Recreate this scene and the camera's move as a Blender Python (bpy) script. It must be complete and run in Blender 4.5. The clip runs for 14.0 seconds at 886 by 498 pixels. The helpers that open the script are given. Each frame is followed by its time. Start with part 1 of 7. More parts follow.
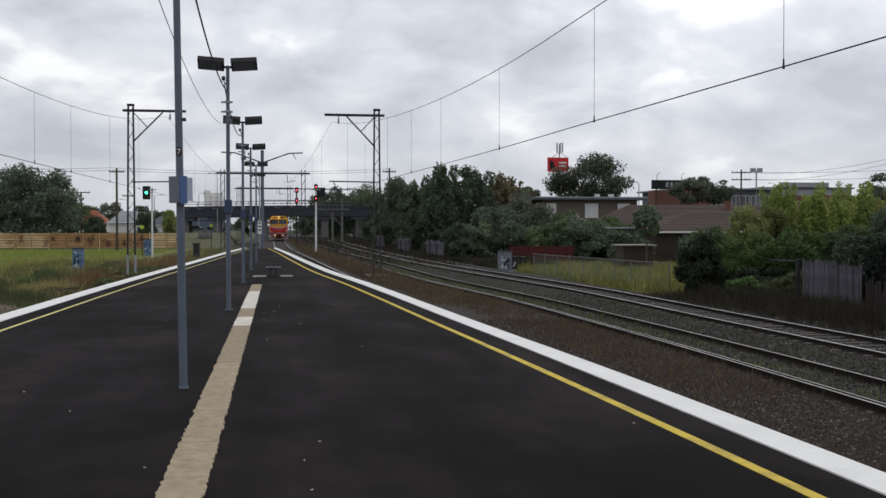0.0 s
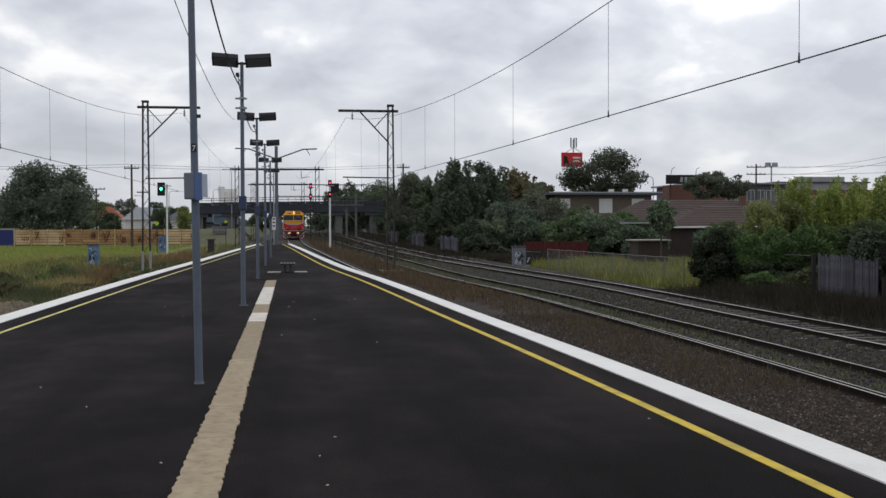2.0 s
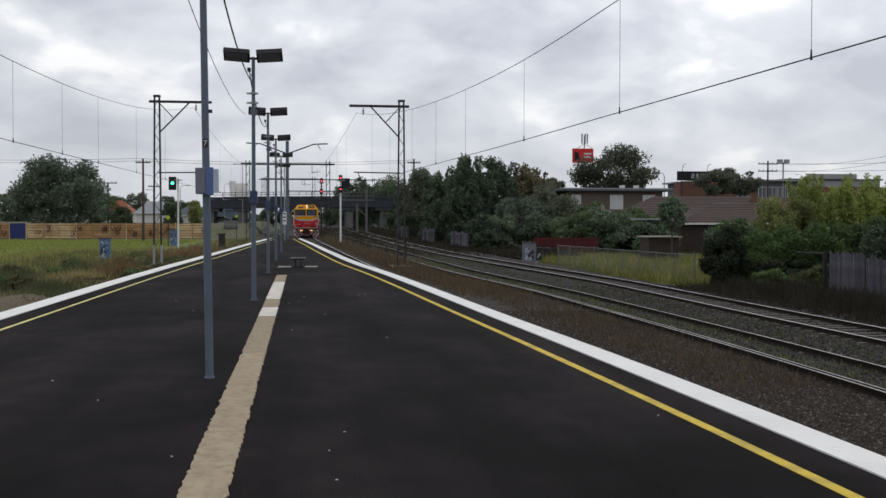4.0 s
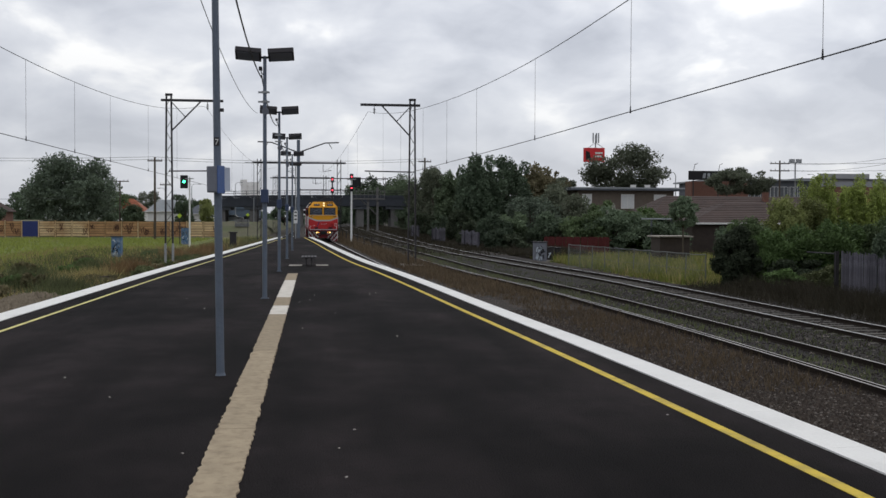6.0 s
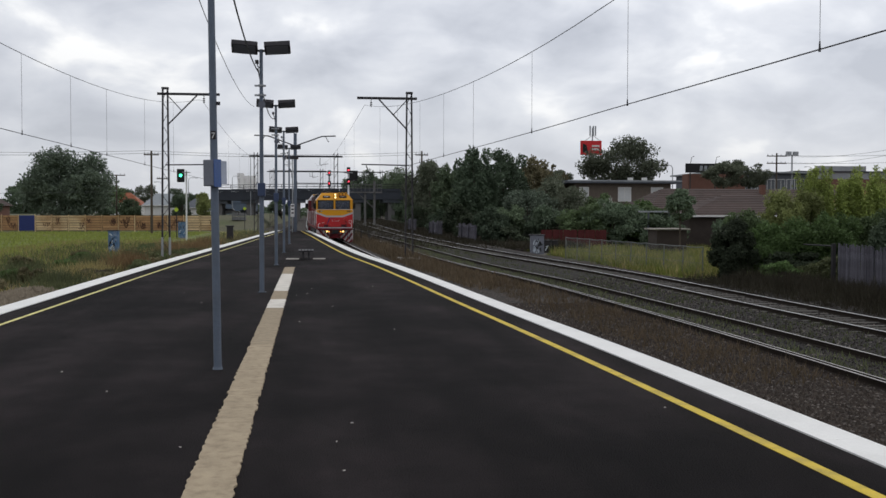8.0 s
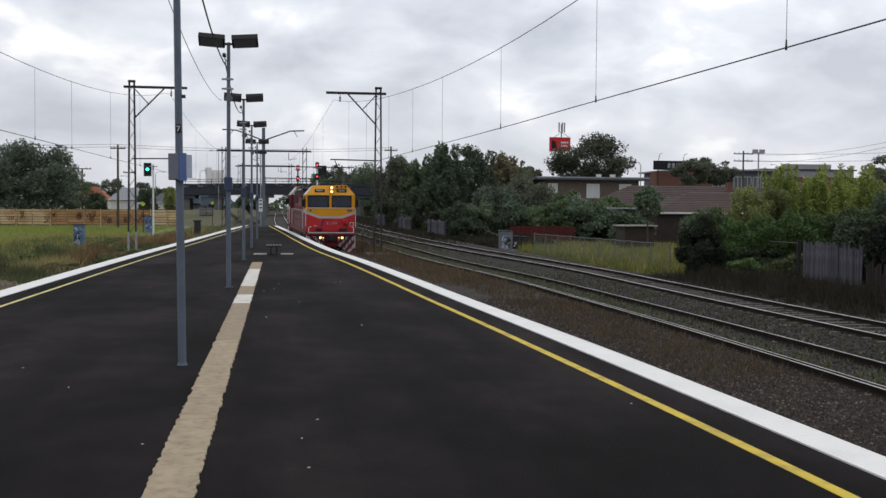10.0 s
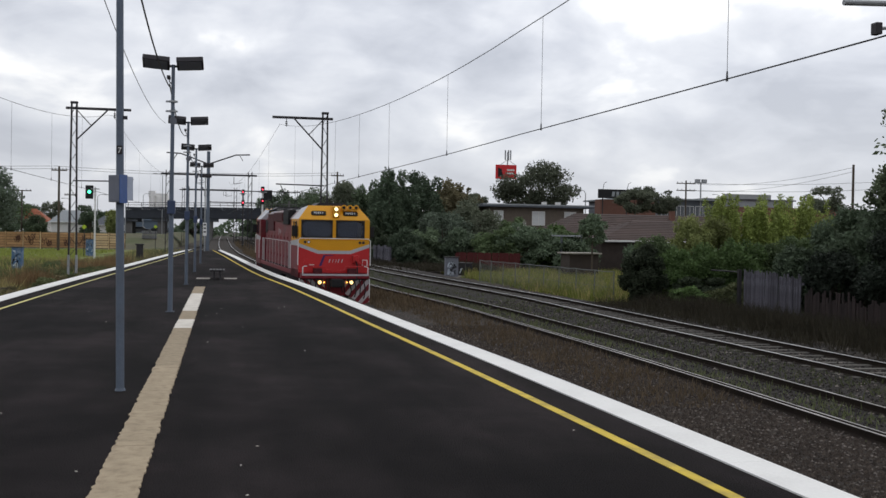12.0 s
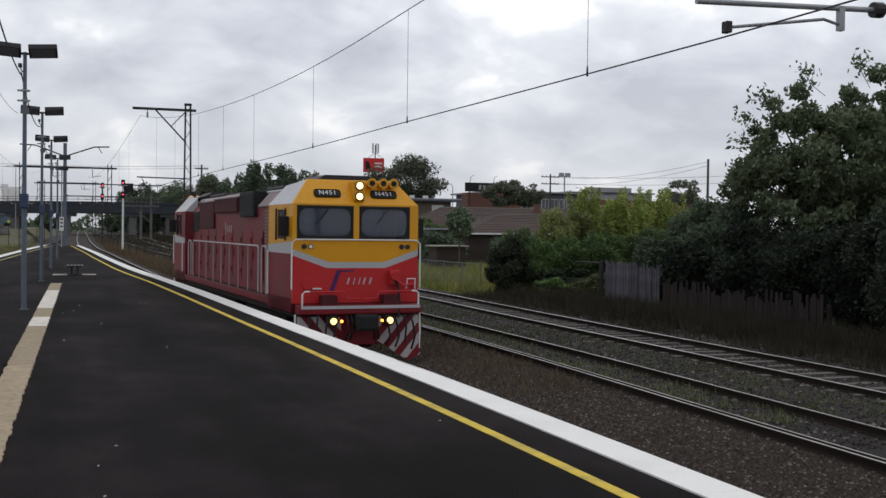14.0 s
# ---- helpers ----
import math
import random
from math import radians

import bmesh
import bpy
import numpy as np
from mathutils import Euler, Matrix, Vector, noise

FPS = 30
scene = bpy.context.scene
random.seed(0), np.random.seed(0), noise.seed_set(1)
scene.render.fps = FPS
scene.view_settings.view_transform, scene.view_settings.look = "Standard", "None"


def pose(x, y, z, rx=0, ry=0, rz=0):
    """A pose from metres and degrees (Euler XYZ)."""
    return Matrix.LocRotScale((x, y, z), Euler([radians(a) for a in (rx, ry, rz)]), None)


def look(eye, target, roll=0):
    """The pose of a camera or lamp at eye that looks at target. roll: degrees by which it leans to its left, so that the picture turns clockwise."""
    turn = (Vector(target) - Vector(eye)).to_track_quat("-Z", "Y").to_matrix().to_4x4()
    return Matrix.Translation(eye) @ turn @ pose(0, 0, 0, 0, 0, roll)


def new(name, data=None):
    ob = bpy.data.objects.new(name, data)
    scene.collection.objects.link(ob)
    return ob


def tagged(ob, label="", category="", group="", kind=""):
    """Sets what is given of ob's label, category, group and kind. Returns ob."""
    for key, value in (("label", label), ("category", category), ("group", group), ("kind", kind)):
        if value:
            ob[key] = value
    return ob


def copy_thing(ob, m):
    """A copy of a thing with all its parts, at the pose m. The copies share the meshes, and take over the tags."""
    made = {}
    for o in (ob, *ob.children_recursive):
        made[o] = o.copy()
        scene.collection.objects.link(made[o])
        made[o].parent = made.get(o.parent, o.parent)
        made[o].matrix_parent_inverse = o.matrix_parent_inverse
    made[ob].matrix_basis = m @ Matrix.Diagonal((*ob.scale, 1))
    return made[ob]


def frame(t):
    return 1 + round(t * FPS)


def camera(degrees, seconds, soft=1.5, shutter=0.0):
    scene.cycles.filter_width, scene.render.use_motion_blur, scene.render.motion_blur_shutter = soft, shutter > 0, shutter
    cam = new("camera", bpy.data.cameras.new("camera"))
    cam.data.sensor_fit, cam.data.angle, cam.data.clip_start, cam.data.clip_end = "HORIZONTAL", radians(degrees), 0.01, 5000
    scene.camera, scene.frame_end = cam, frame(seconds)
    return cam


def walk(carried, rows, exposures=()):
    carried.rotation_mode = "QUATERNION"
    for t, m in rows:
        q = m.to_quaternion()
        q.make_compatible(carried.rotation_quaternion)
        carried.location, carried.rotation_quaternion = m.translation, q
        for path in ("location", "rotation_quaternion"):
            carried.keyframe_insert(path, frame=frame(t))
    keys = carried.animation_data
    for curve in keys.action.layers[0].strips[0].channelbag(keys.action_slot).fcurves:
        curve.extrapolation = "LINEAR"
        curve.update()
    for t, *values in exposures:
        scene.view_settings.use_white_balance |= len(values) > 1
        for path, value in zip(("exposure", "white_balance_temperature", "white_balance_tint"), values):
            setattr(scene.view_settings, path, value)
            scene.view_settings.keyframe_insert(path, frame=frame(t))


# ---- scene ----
cam = camera(45.02, 14.0)

# seconds, place, yaw, pitch, roll: held by a standing viewer who turns and sways a little
TURNS = [
    (0, 0.012, 0.018, 1.691, -8.57, -1.05, 0.01), (0.5, -0.008, -0.002, 1.698, -8.53, -1.12, -0.10), (1, 0.008, 0.013, 1.697, -8.52, -1.33, -0.01),
    (1.5, 0.001, -0.003, 1.699, -8.49, -1.11, 0.10), (2, 0.007, 0.015, 1.693, -7.83, -1.29, 0.15), (2.5, 0.012, 0.006, 1.694, -8.01, -1.63, -0.01),
    (3, 0.005, 0.005, 1.695, -7.56, -1.53, 0.24), (5.5, 0.010, -0.021, 1.702, -7.00, -1.58, -0.53), (6, 0.009, -0.028, 1.697, -6.69, -1.59, -0.27),
    (6.5, 0.019, -0.011, 1.693, -6.71, -1.33, -0.40), (7, 0.010, -0.039, 1.702, -6.45, -1.47, -0.56), (7.5, 0.008, -0.032, 1.698, -6.54, -1.75, -0.34),
    (10, 0.032, 0.025, 1.693, -8.50, -2.17, -0.43), (10.5, 0.036, 0.016, 1.689, -8.82, -1.95, -0.81), (11, 0.041, 0.036, 1.683, -9.17, -1.98, -0.76),
    (11.5, 0.044, 0.039, 1.686, -9.78, -1.74, -0.71), (12, 0.054, 0.049, 1.685, -11.38, -0.73, -0.98), (12.5, 0.041, 0.022, 1.689, -12.20, -0.72, -0.94),
    (13, 0.052, 0.012, 1.686, -12.62, -0.43, -0.87), (13.5, 0.075, 0.064, 1.685, -14.87, -0.56, -0.82), (14, 0.083, 0.053, 1.674, -18.43, -0.98, -0.69),
]
walk(cam, [(t, pose(x, y, z, 90 + p, r, a)) for t, x, y, z, a, p, r in TURNS], [(0, 0.0), (7.5, 0.0), (10, 0.12), (11.5, 0.1), (12.5, 0.05), (14, 0.0)])

# ---- sky, sun and exposure ----
scene.view_settings.exposure = 0.0
SUN_EL, SUN_ROT = radians(48), radians(40)
world = bpy.data.worlds.new("overcast")
scene.world = world
world.use_nodes = True
nt = world.node_tree
nt.nodes.clear()


def wn(kind, **kw):
    n = nt.nodes.new(kind)
    for k, v in kw.items():
        n.inputs[k].default_value = v
    return n


w_out = wn("ShaderNodeOutputWorld")
w_bg = wn("ShaderNodeBackground")
w_sky = wn("ShaderNodeTexSky")
w_sky.sky_type = "NISHITA"
w_sky.sun_disc = False
w_sky.sun_elevation, w_sky.sun_rotation = SUN_EL, SUN_ROT
w_co = wn("ShaderNodeTexCoord")
# project the view direction onto a flat cloud layer: x/(z+c), y/(z+c)
w_sep = wn("ShaderNodeSeparateXYZ")
nt.links.new(w_co.outputs["Generated"], w_sep.inputs[0])


def wmath(op, a, b):
    n = nt.nodes.new("ShaderNodeMath")
    n.operation = op
    for i, v in enumerate((a, b)):
        if isinstance(v, (int, float)):
            n.inputs[i].default_value = v
        else:
            nt.links.new(v, n.inputs[i])
    return n.outputs[0]


w_den = wmath("ADD", wmath("MAXIMUM", w_sep.outputs[2], 0.0), 0.42)
w_cx, w_cy = wmath("DIVIDE", w_sep.outputs[0], w_den), wmath("DIVIDE", w_sep.outputs[1], w_den)
w_com = wn("ShaderNodeCombineXYZ")
nt.links.new(w_cx, w_com.inputs[0])
nt.links.new(w_cy, w_com.inputs[1])
w_big = wn("ShaderNodeTexNoise", Scale=2.3, Detail=5.0, Roughness=0.5, Distortion=0.5)
w_fine = wn("ShaderNodeTexNoise", Scale=6.5, Detail=6.0, Roughness=0.5, Distortion=0.3)
for n in (w_big, w_fine):
    nt.links.new(w_com.outputs[0], n.inputs["Vector"])
w_sum = wmath("ADD", wmath("MULTIPLY", w_big.outputs[0], 0.6), wmath("MULTIPLY", w_fine.outputs[0], 0.4))
w_ramp = wn("ShaderNodeValToRGB")
els = w_ramp.color_ramp.elements
els[0].position, els[0].color = 0.38, (0.50, 0.525, 0.59, 1)
els[1].position, els[1].color = 0.61, (1.05, 1.05, 1.05, 1)
e = els.new(0.47)
e.color = (0.64, 0.665, 0.73, 1)
e = els.new(0.55)
e.color = (0.79, 0.81, 0.86, 1)
nt.links.new(w_sum, w_ramp.inputs[0])
# clouds run together into even grey low down
w_low = wn("ShaderNodeMapRange")
for k, v in ((1, 0.0), (2, 0.16), (3, 0.7), (4, 0.0)):
    w_low.inputs[k].default_value = v
nt.links.new(w_sep.outputs[2], w_low.inputs[0])
w_flat = wn("ShaderNodeMix")
w_flat.data_type = "RGBA"
nt.links.new(w_low.outputs[0], w_flat.inputs[0])
nt.links.new(w_ramp.outputs[0], w_flat.inputs[6])
w_flat.inputs[7].default_value = (0.575, 0.595, 0.645, 1)
w_mul = wn("ShaderNodeMix")
w_mul.data_type = "RGBA"
w_mul.blend_type = "MULTIPLY"
w_mul.inputs[0].default_value = 1.0
nt.links.new(w_sky.outputs[0], w_mul.inputs[6])
w_mul.inputs[7].default_value = (0.07, 0.07, 0.07, 1)
w_mix = wn("ShaderNodeMix")
w_mix.data_type = "RGBA"
w_mix.inputs[0].default_value = 0.93
nt.links.new(w_mul.outputs[2], w_mix.inputs[6])
nt.links.new(w_flat.outputs[2], w_mix.inputs[7])
nt.links.new(w_mix.outputs[2], w_bg.inputs[0])
# the cloud layer is brighter towards the hidden sun
w_dot = wn("ShaderNodeVectorMath")
w_dot.operation = "DOT_PRODUCT"
nt.links.new(w_co.outputs["Generated"], w_dot.inputs[0])
w_dot.inputs[1].default_value = (0.347, 0.52, 0.78)
w_glow = wn("ShaderNodeMapRange")
for k, v in ((1, 0.5), (2, 0.85), (3, 1.0), (4, 1.16)):
    w_glow.inputs[k].default_value = v
nt.links.new(w_dot.outputs["Value"], w_glow.inputs[0])
nt.links.new(w_glow.outputs[0], w_bg.inputs[1])
nt.links.new(w_bg.outputs[0], w_out.inputs[0])

sun = new("sun", bpy.data.lights.new("sun", "SUN"))
sun.data.energy, sun.data.angle, sun.data.color = 0.5, radians(25), (1.0, 0.96, 0.9)
sun.matrix_world = look((40, 60, 90), (0, 0, 0))


# ---- materials ----
def mat(name, base, rough=0.7, metal=0.0, var=0.25, scale=8.0, fine=60.0, bump=0.15, stain=None, stain_amt=0.35, stain_scale=1.2, rand=0.0, emit=None, spec=0.3, coat=0.0):
    """Base colour with large blotches, fine grain and bump; stain: a second colour in patches."""
    m = bpy.data.materials.new(name)
    m.use_nodes = True
    t = m.node_tree
    b = t.nodes["Principled BSDF"]
    b.inputs["Roughness"].default_value, b.inputs["Metallic"].default_value = rough, metal
    b.inputs["Specular IOR Level"].default_value = spec
    b.inputs["Coat Weight"].default_value = coat
    co = t.nodes.new("ShaderNodeTexCoord")
    n1 = t.nodes.new("ShaderNodeTexNoise")
    n1.inputs["Scale"].default_value, n1.inputs["Detail"].default_value = scale, 5
    n2 = t.nodes.new("ShaderNodeTexNoise")
    n2.inputs["Scale"].default_value, n2.inputs["Detail"].default_value = fine, 3
    for n in (n1, n2):
        t.links.new(co.outputs["Object"], n.inputs["Vector"])
    add = t.nodes.new("ShaderNodeMath")
    add.operation = "ADD"
    t.links.new(n1.outputs[0], add.inputs[0])
    t.links.new(n2.outputs[0], add.inputs[1])
    mr = t.nodes.new("ShaderNodeMapRange")
    mr.inputs[1].default_value, mr.inputs[2].default_value = 0.6, 1.4
    mr.inputs[3].default_value, mr.inputs[4].default_value = 1 - var, 1 + var
    t.links.new(add.outputs[0], mr.inputs[0])
    fac = mr.outputs[0]
    if rand:
        oi = t.nodes.new("ShaderNodeObjectInfo")
        geo = t.nodes.new("ShaderNodeNewGeometry")
        s = t.nodes.new("ShaderNodeMath")
        s.operation = "ADD"
        t.links.new(oi.outputs["Random"], s.inputs[0])
        t.links.new(geo.outputs["Random Per Island"], s.inputs[1])
        r = t.nodes.new("ShaderNodeMapRange")
        r.inputs[1].default_value, r.inputs[2].default_value = 0.0, 2.0
        r.inputs[3].default_value, r.inputs[4].default_value = 1 - rand, 1 + rand
        t.links.new(s.outputs[0], r.inputs[0])
        mm = t.nodes.new("ShaderNodeMath")
        mm.operation = "MULTIPLY"
        t.links.new(fac, mm.inputs[0])
        t.links.new(r.outputs[0], mm.inputs[1])
        fac = mm.outputs[0]
    src = None
    if stain:
        n3 = t.nodes.new("ShaderNodeTexNoise")
        n3.inputs["Scale"].default_value, n3.inputs["Detail"].default_value = stain_scale, 6
        t.links.new(co.outputs["Object"], n3.inputs["Vector"])
        r3 = t.nodes.new("ShaderNodeMapRange")
        r3.inputs[1].default_value, r3.inputs[2].default_value = 0.48, 0.66
        r3.inputs[4].default_value = stain_amt
        t.links.new(n3.outputs[0], r3.inputs[0])
        mx = t.nodes.new("ShaderNodeMix")
        mx.data_type = "RGBA"
        mx.inputs[6].default_value, mx.inputs[7].default_value = (*base, 1), (*stain, 1)
        t.links.new(r3.outputs[0], mx.inputs[0])
        src = mx.outputs[2]
    vm = t.nodes.new("ShaderNodeVectorMath")
    vm.operation = "SCALE"
    if src:
        t.links.new(src, vm.inputs[0])
    else:
        vm.inputs[0].default_value = base
    t.links.new(fac, vm.inputs["Scale"])
    t.links.new(vm.outputs[0], b.inputs["Base Color"])
    if bump:
        bp = t.nodes.new("ShaderNodeBump")
        bp.inputs["Strength"].default_value, bp.inputs["Distance"].default_value = bump, 0.02
        t.links.new(add.outputs[0], bp.inputs["Height"])
        t.links.new(bp.outputs[0], b.inputs["Normal"])
    if emit:
        b.inputs["Emission Color"].default_value = (*emit[:3], 1)
        b.inputs["Emission Strength"].default_value = emit[3]
    return m


def glass_mat(name, tint):
    m = bpy.data.materials.new(name)
    m.use_nodes = True
    b = m.node_tree.nodes["Principled BSDF"]
    b.inputs["Base Color"].default_value = (*tint, 1)
    b.inputs["Roughness"].default_value = 0.04
    b.inputs["Transmission Weight"].default_value = 0.85
    b.inputs["IOR"].default_value = 1.45
    return m


def asphalt_mat():
    """Old asphalt: stone grain, rolled lanes along the platform, broad worn and tarry patches."""
    m = bpy.data.materials.new("asphalt")
    m.use_nodes = True
    t = m.node_tree
    b = t.nodes["Principled BSDF"]
    b.inputs["Roughness"].default_value = 0.9
    b.inputs["Specular IOR Level"].default_value = 0.065
    co = t.nodes.new("ShaderNodeTexCoord")

    def layer(scale, stretch, detail, lo, hi, a, c):
        mp = t.nodes.new("ShaderNodeMapping")
        mp.inputs["Scale"].default_value = stretch
        n = t.nodes.new("ShaderNodeTexNoise")
        n.inputs["Scale"].default_value, n.inputs["Detail"].default_value = scale, detail
        r = t.nodes.new("ShaderNodeMapRange")
        for k, v in ((1, lo), (2, hi), (3, a), (4, c)):
            r.inputs[k].default_value = v
        t.links.new(co.outputs["Object"], mp.inputs["Vector"])
        t.links.new(mp.outputs[0], n.inputs["Vector"])
        t.links.new(n.outputs[0], r.inputs[0])
        return r.outputs[0], n.outputs[0]
    grain, raw_grain = layer(70, (1, 1, 1), 3, 0.3, 0.7, 0.65, 1.4)
    lanes, _ = layer(1.0, (1.1, 0.10, 1), 5, 0.36, 0.66, 0.62, 1.5)
    patch, _ = layer(0.42, (1, 0.55, 1), 7, 0.38, 0.66, 0.5, 2.0)
    spots, _ = layer(2.6, (1, 0.6, 1), 5, 0.40, 0.70, 0.85, 1.3)
    fac = grain
    for q in (lanes, patch, spots):
        mul = t.nodes.new("ShaderNodeMath")
        mul.operation = "MULTIPLY"
        t.links.new(fac, mul.inputs[0])
        t.links.new(q, mul.inputs[1])
        fac = mul.outputs[0]
    vm = t.nodes.new("ShaderNodeVectorMath")
    vm.operation = "SCALE"
    vm.inputs[0].default_value = (0.0103, 0.0081, 0.0083)
    t.links.new(fac, vm.inputs["Scale"])
    t.links.new(vm.outputs[0], b.inputs["Base Color"])
    bp = t.nodes.new("ShaderNodeBump")
    bp.inputs["Strength"].default_value, bp.inputs["Distance"].default_value = 0.6, 0.02
    t.links.new(raw_grain, bp.inputs["Height"])
    t.links.new(bp.outputs[0], b.inputs["Normal"])
    return m


M_ASPHALT = asphalt_mat()
M_COPING = mat("white_coping_paint", (0.80, 0.79, 0.755), 0.7, var=0.07, scale=1.5, fine=40, stain=(0.62, 0.61, 0.585), stain_amt=0.35, stain_scale=1.1)
M_YELLOW_PALE = mat("faded_line_paint", (0.70, 0.63, 0.24), 0.75, var=0.25, scale=4, fine=60, stain=(0.3, 0.25, 0.1), stain_amt=0.5, stain_scale=3.0)
M_YELLOW = mat("yellow_line_paint", (0.62, 0.45, 0.035), 0.7, var=0.2, scale=4, fine=60, stain=(0.25, 0.19, 0.06), stain_amt=0.5, stain_scale=3.5)
M_CONC = mat("concrete", (0.36, 0.33, 0.29), 0.9, var=0.2, scale=2, fine=80, stain=(0.2, 0.18, 0.16))
M_LCONC = mat("pale_footing", (0.5, 0.48, 0.44), 0.9, var=0.15, scale=2, fine=60)
M_TRENCH = mat("trench_concrete", (0.335, 0.27, 0.183), 0.95, var=0.2, scale=5, fine=120, stain=(0.19, 0.145, 0.095), stain_amt=0.5, stain_scale=11, rand=0.16)
M_TRENCH_WHITE = mat("trench_white", (0.66, 0.62, 0.55), 0.9, var=0.12, scale=3, fine=100, stain=(0.4, 0.36, 0.3), stain_scale=4)
M_BALLAST = mat("ballast", (0.027, 0.021, 0.0165), 0.95, var=0.5, scale=1.0, fine=26, bump=1.0, stain=(0.038, 0.028, 0.02), stain_amt=0.8, stain_scale=0.5)
M_BALLAST_DK = mat("oily_ballast", (0.015, 0.012, 0.0095), 0.95, var=0.5, scale=1.0, fine=26, bump=1.0, stain=(0.023, 0.018, 0.013), stain_amt=0.8, stain_scale=0.5)
M_STONE = mat("ballast_stone", (0.044, 0.034, 0.027), 0.95, var=0.45, scale=9, fine=50, rand=1.0)
M_STONE_PALE = mat("pale_ballast_stone", (0.15, 0.13, 0.115), 0.95, var=0.4, scale=9, fine=50, rand=0.8)
# darker stones for the strip between the outer tracks
M_STONE_DK = mat("dark_ballast_stone", (0.021, 0.017, 0.014), 0.95, var=0.45, scale=9, fine=50, rand=1.0)
M_EARTH = mat("earth", (0.046, 0.036, 0.027), 1.0, var=0.35, scale=0.4, fine=12, bump=0.8, stain=(0.04, 0.048, 0.022), stain_amt=0.8, stain_scale=0.15)
M_FIELD = mat("field_grass", (0.145, 0.18, 0.048), 1.0, var=0.35, scale=0.3, fine=9, bump=0.8, stain=(0.2, 0.16, 0.08), stain_amt=0.7, stain_scale=0.08)
M_YARD = mat("weedy_yard", (0.105, 0.10, 0.06), 1.0, var=0.35, scale=0.5, fine=9, bump=0.8, stain=(0.075, 0.095, 0.035), stain_amt=0.8, stain_scale=0.12)
M_SOIL = mat("bare_soil", (0.20, 0.165, 0.12), 1.0, var=0.3, scale=1, fine=14, bump=0.8, stain=(0.11, 0.095, 0.06), stain_amt=0.8, stain_scale=0.5)
M_RAIL = mat("rail_steel", (0.028, 0.022, 0.018), 0.95, 0.0, spec=0.08, var=0.2, scale=2, fine=40)
M_RAIL_WORN = mat("worn_rail_head", (0.42, 0.40, 0.38), 0.36, 0.85, var=0.45, scale=0.8, fine=20)
M_RAIL_TOP = mat("rail_head", (0.58, 0.57, 0.56), 0.32, 0.9, var=0.12, scale=1, fine=30)
M_SLEEPER = mat("sleeper_timber", (0.06, 0.052, 0.045), 0.95, var=0.3, scale=4, fine=50, rand=0.4)
M_SLEEPER_C = mat("sleeper_concrete", (0.105, 0.098, 0.087), 0.95, var=0.25, scale=4, fine=50, rand=0.3, stain=(0.12, 0.09, 0.07))
M_NAVYBOX = mat("navy_enamel", (0.045, 0.065, 0.125), 0.45, var=0.12, scale=3, fine=30)
M_POLE = mat("blue_grey_paint", (0.125, 0.152, 0.195), 0.5, 0.1, var=0.15, scale=2, fine=40, stain=(0.11, 0.12, 0.13), stain_scale=3)
M_STEEL_DK = mat("dark_steel", (0.045, 0.042, 0.045), 0.6, 0.4, var=0.25, scale=3, fine=40)
M_GALV = mat("galvanised", (0.33, 0.34, 0.35), 0.5, 0.5, var=0.2, scale=5, fine=50)
M_BLACK = mat("black_rubber", (0.015, 0.015, 0.016), 0.7, var=0.2, scale=4, fine=30)
M_WIRE = mat("wire", (0.06, 0.06, 0.062), 0.6, 0.5, var=0.1)
M_BLUEBOX = mat("blue_enamel", (0.035, 0.09, 0.27), 0.35, var=0.12, scale=3, fine=30, coat=0.3)
M_GREYBOX = mat("grey_enamel", (0.17, 0.18, 0.21), 0.45, var=0.12, scale=3, fine=30)
M_LGREYP = mat("pale_enamel", (0.42, 0.46, 0.55), 0.4, var=0.12, scale=6, fine=30)
M_RAILING = mat("dusty_white_paint", (0.46, 0.42, 0.42), 0.6, var=0.15, scale=3, fine=30)
M_DUSTY = mat("dusty_pink_grey", (0.25, 0.19, 0.19), 0.7, var=0.2, scale=2, fine=30)
M_BLUECAB = mat("faded_blue_paint", (0.075, 0.15, 0.27), 0.6, var=0.3, scale=4, fine=20, stain=(0.3, 0.33, 0.38), stain_amt=0.6, stain_scale=5)
# sides, hood and headstock get a deeper red than the nose
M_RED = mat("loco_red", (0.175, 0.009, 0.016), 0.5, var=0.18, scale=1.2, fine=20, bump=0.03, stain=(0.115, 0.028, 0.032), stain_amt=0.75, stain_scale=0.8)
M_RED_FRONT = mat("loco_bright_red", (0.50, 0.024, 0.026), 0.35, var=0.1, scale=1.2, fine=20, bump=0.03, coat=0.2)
M_LYELLOW = mat("loco_yellow", (0.72, 0.33, 0.008), 0.35, var=0.08, scale=1.2, fine=20, bump=0.03, coat=0.2)
M_LGREY = mat("loco_grey", (0.45, 0.45, 0.47), 0.4, var=0.1, scale=1.2, fine=20, bump=0.03)
# grime colour deepened with the shadow that lies below the side sill
M_UNDER = mat("sooty_shaded_underside", (0.022, 0.012, 0.012), 0.8, var=0.3, scale=3, fine=30)
M_GRIME = mat("sooty_red", (0.075, 0.012, 0.016), 0.7, var=0.25, scale=2, fine=20)
M_WHITE = mat("white_paint", (0.75, 0.75, 0.74), 0.5, var=0.1, scale=3, fine=30)
M_GLASS = glass_mat("cab_glass", (0.34, 0.38, 0.48))
M_CABIN = mat("cab_interior", (0.10, 0.11, 0.135), 0.8)
M_HEADLIGHT = mat("headlight", (1, 0.9, 0.6), 0.2, emit=(1.0, 0.70, 0.27, 2.6))
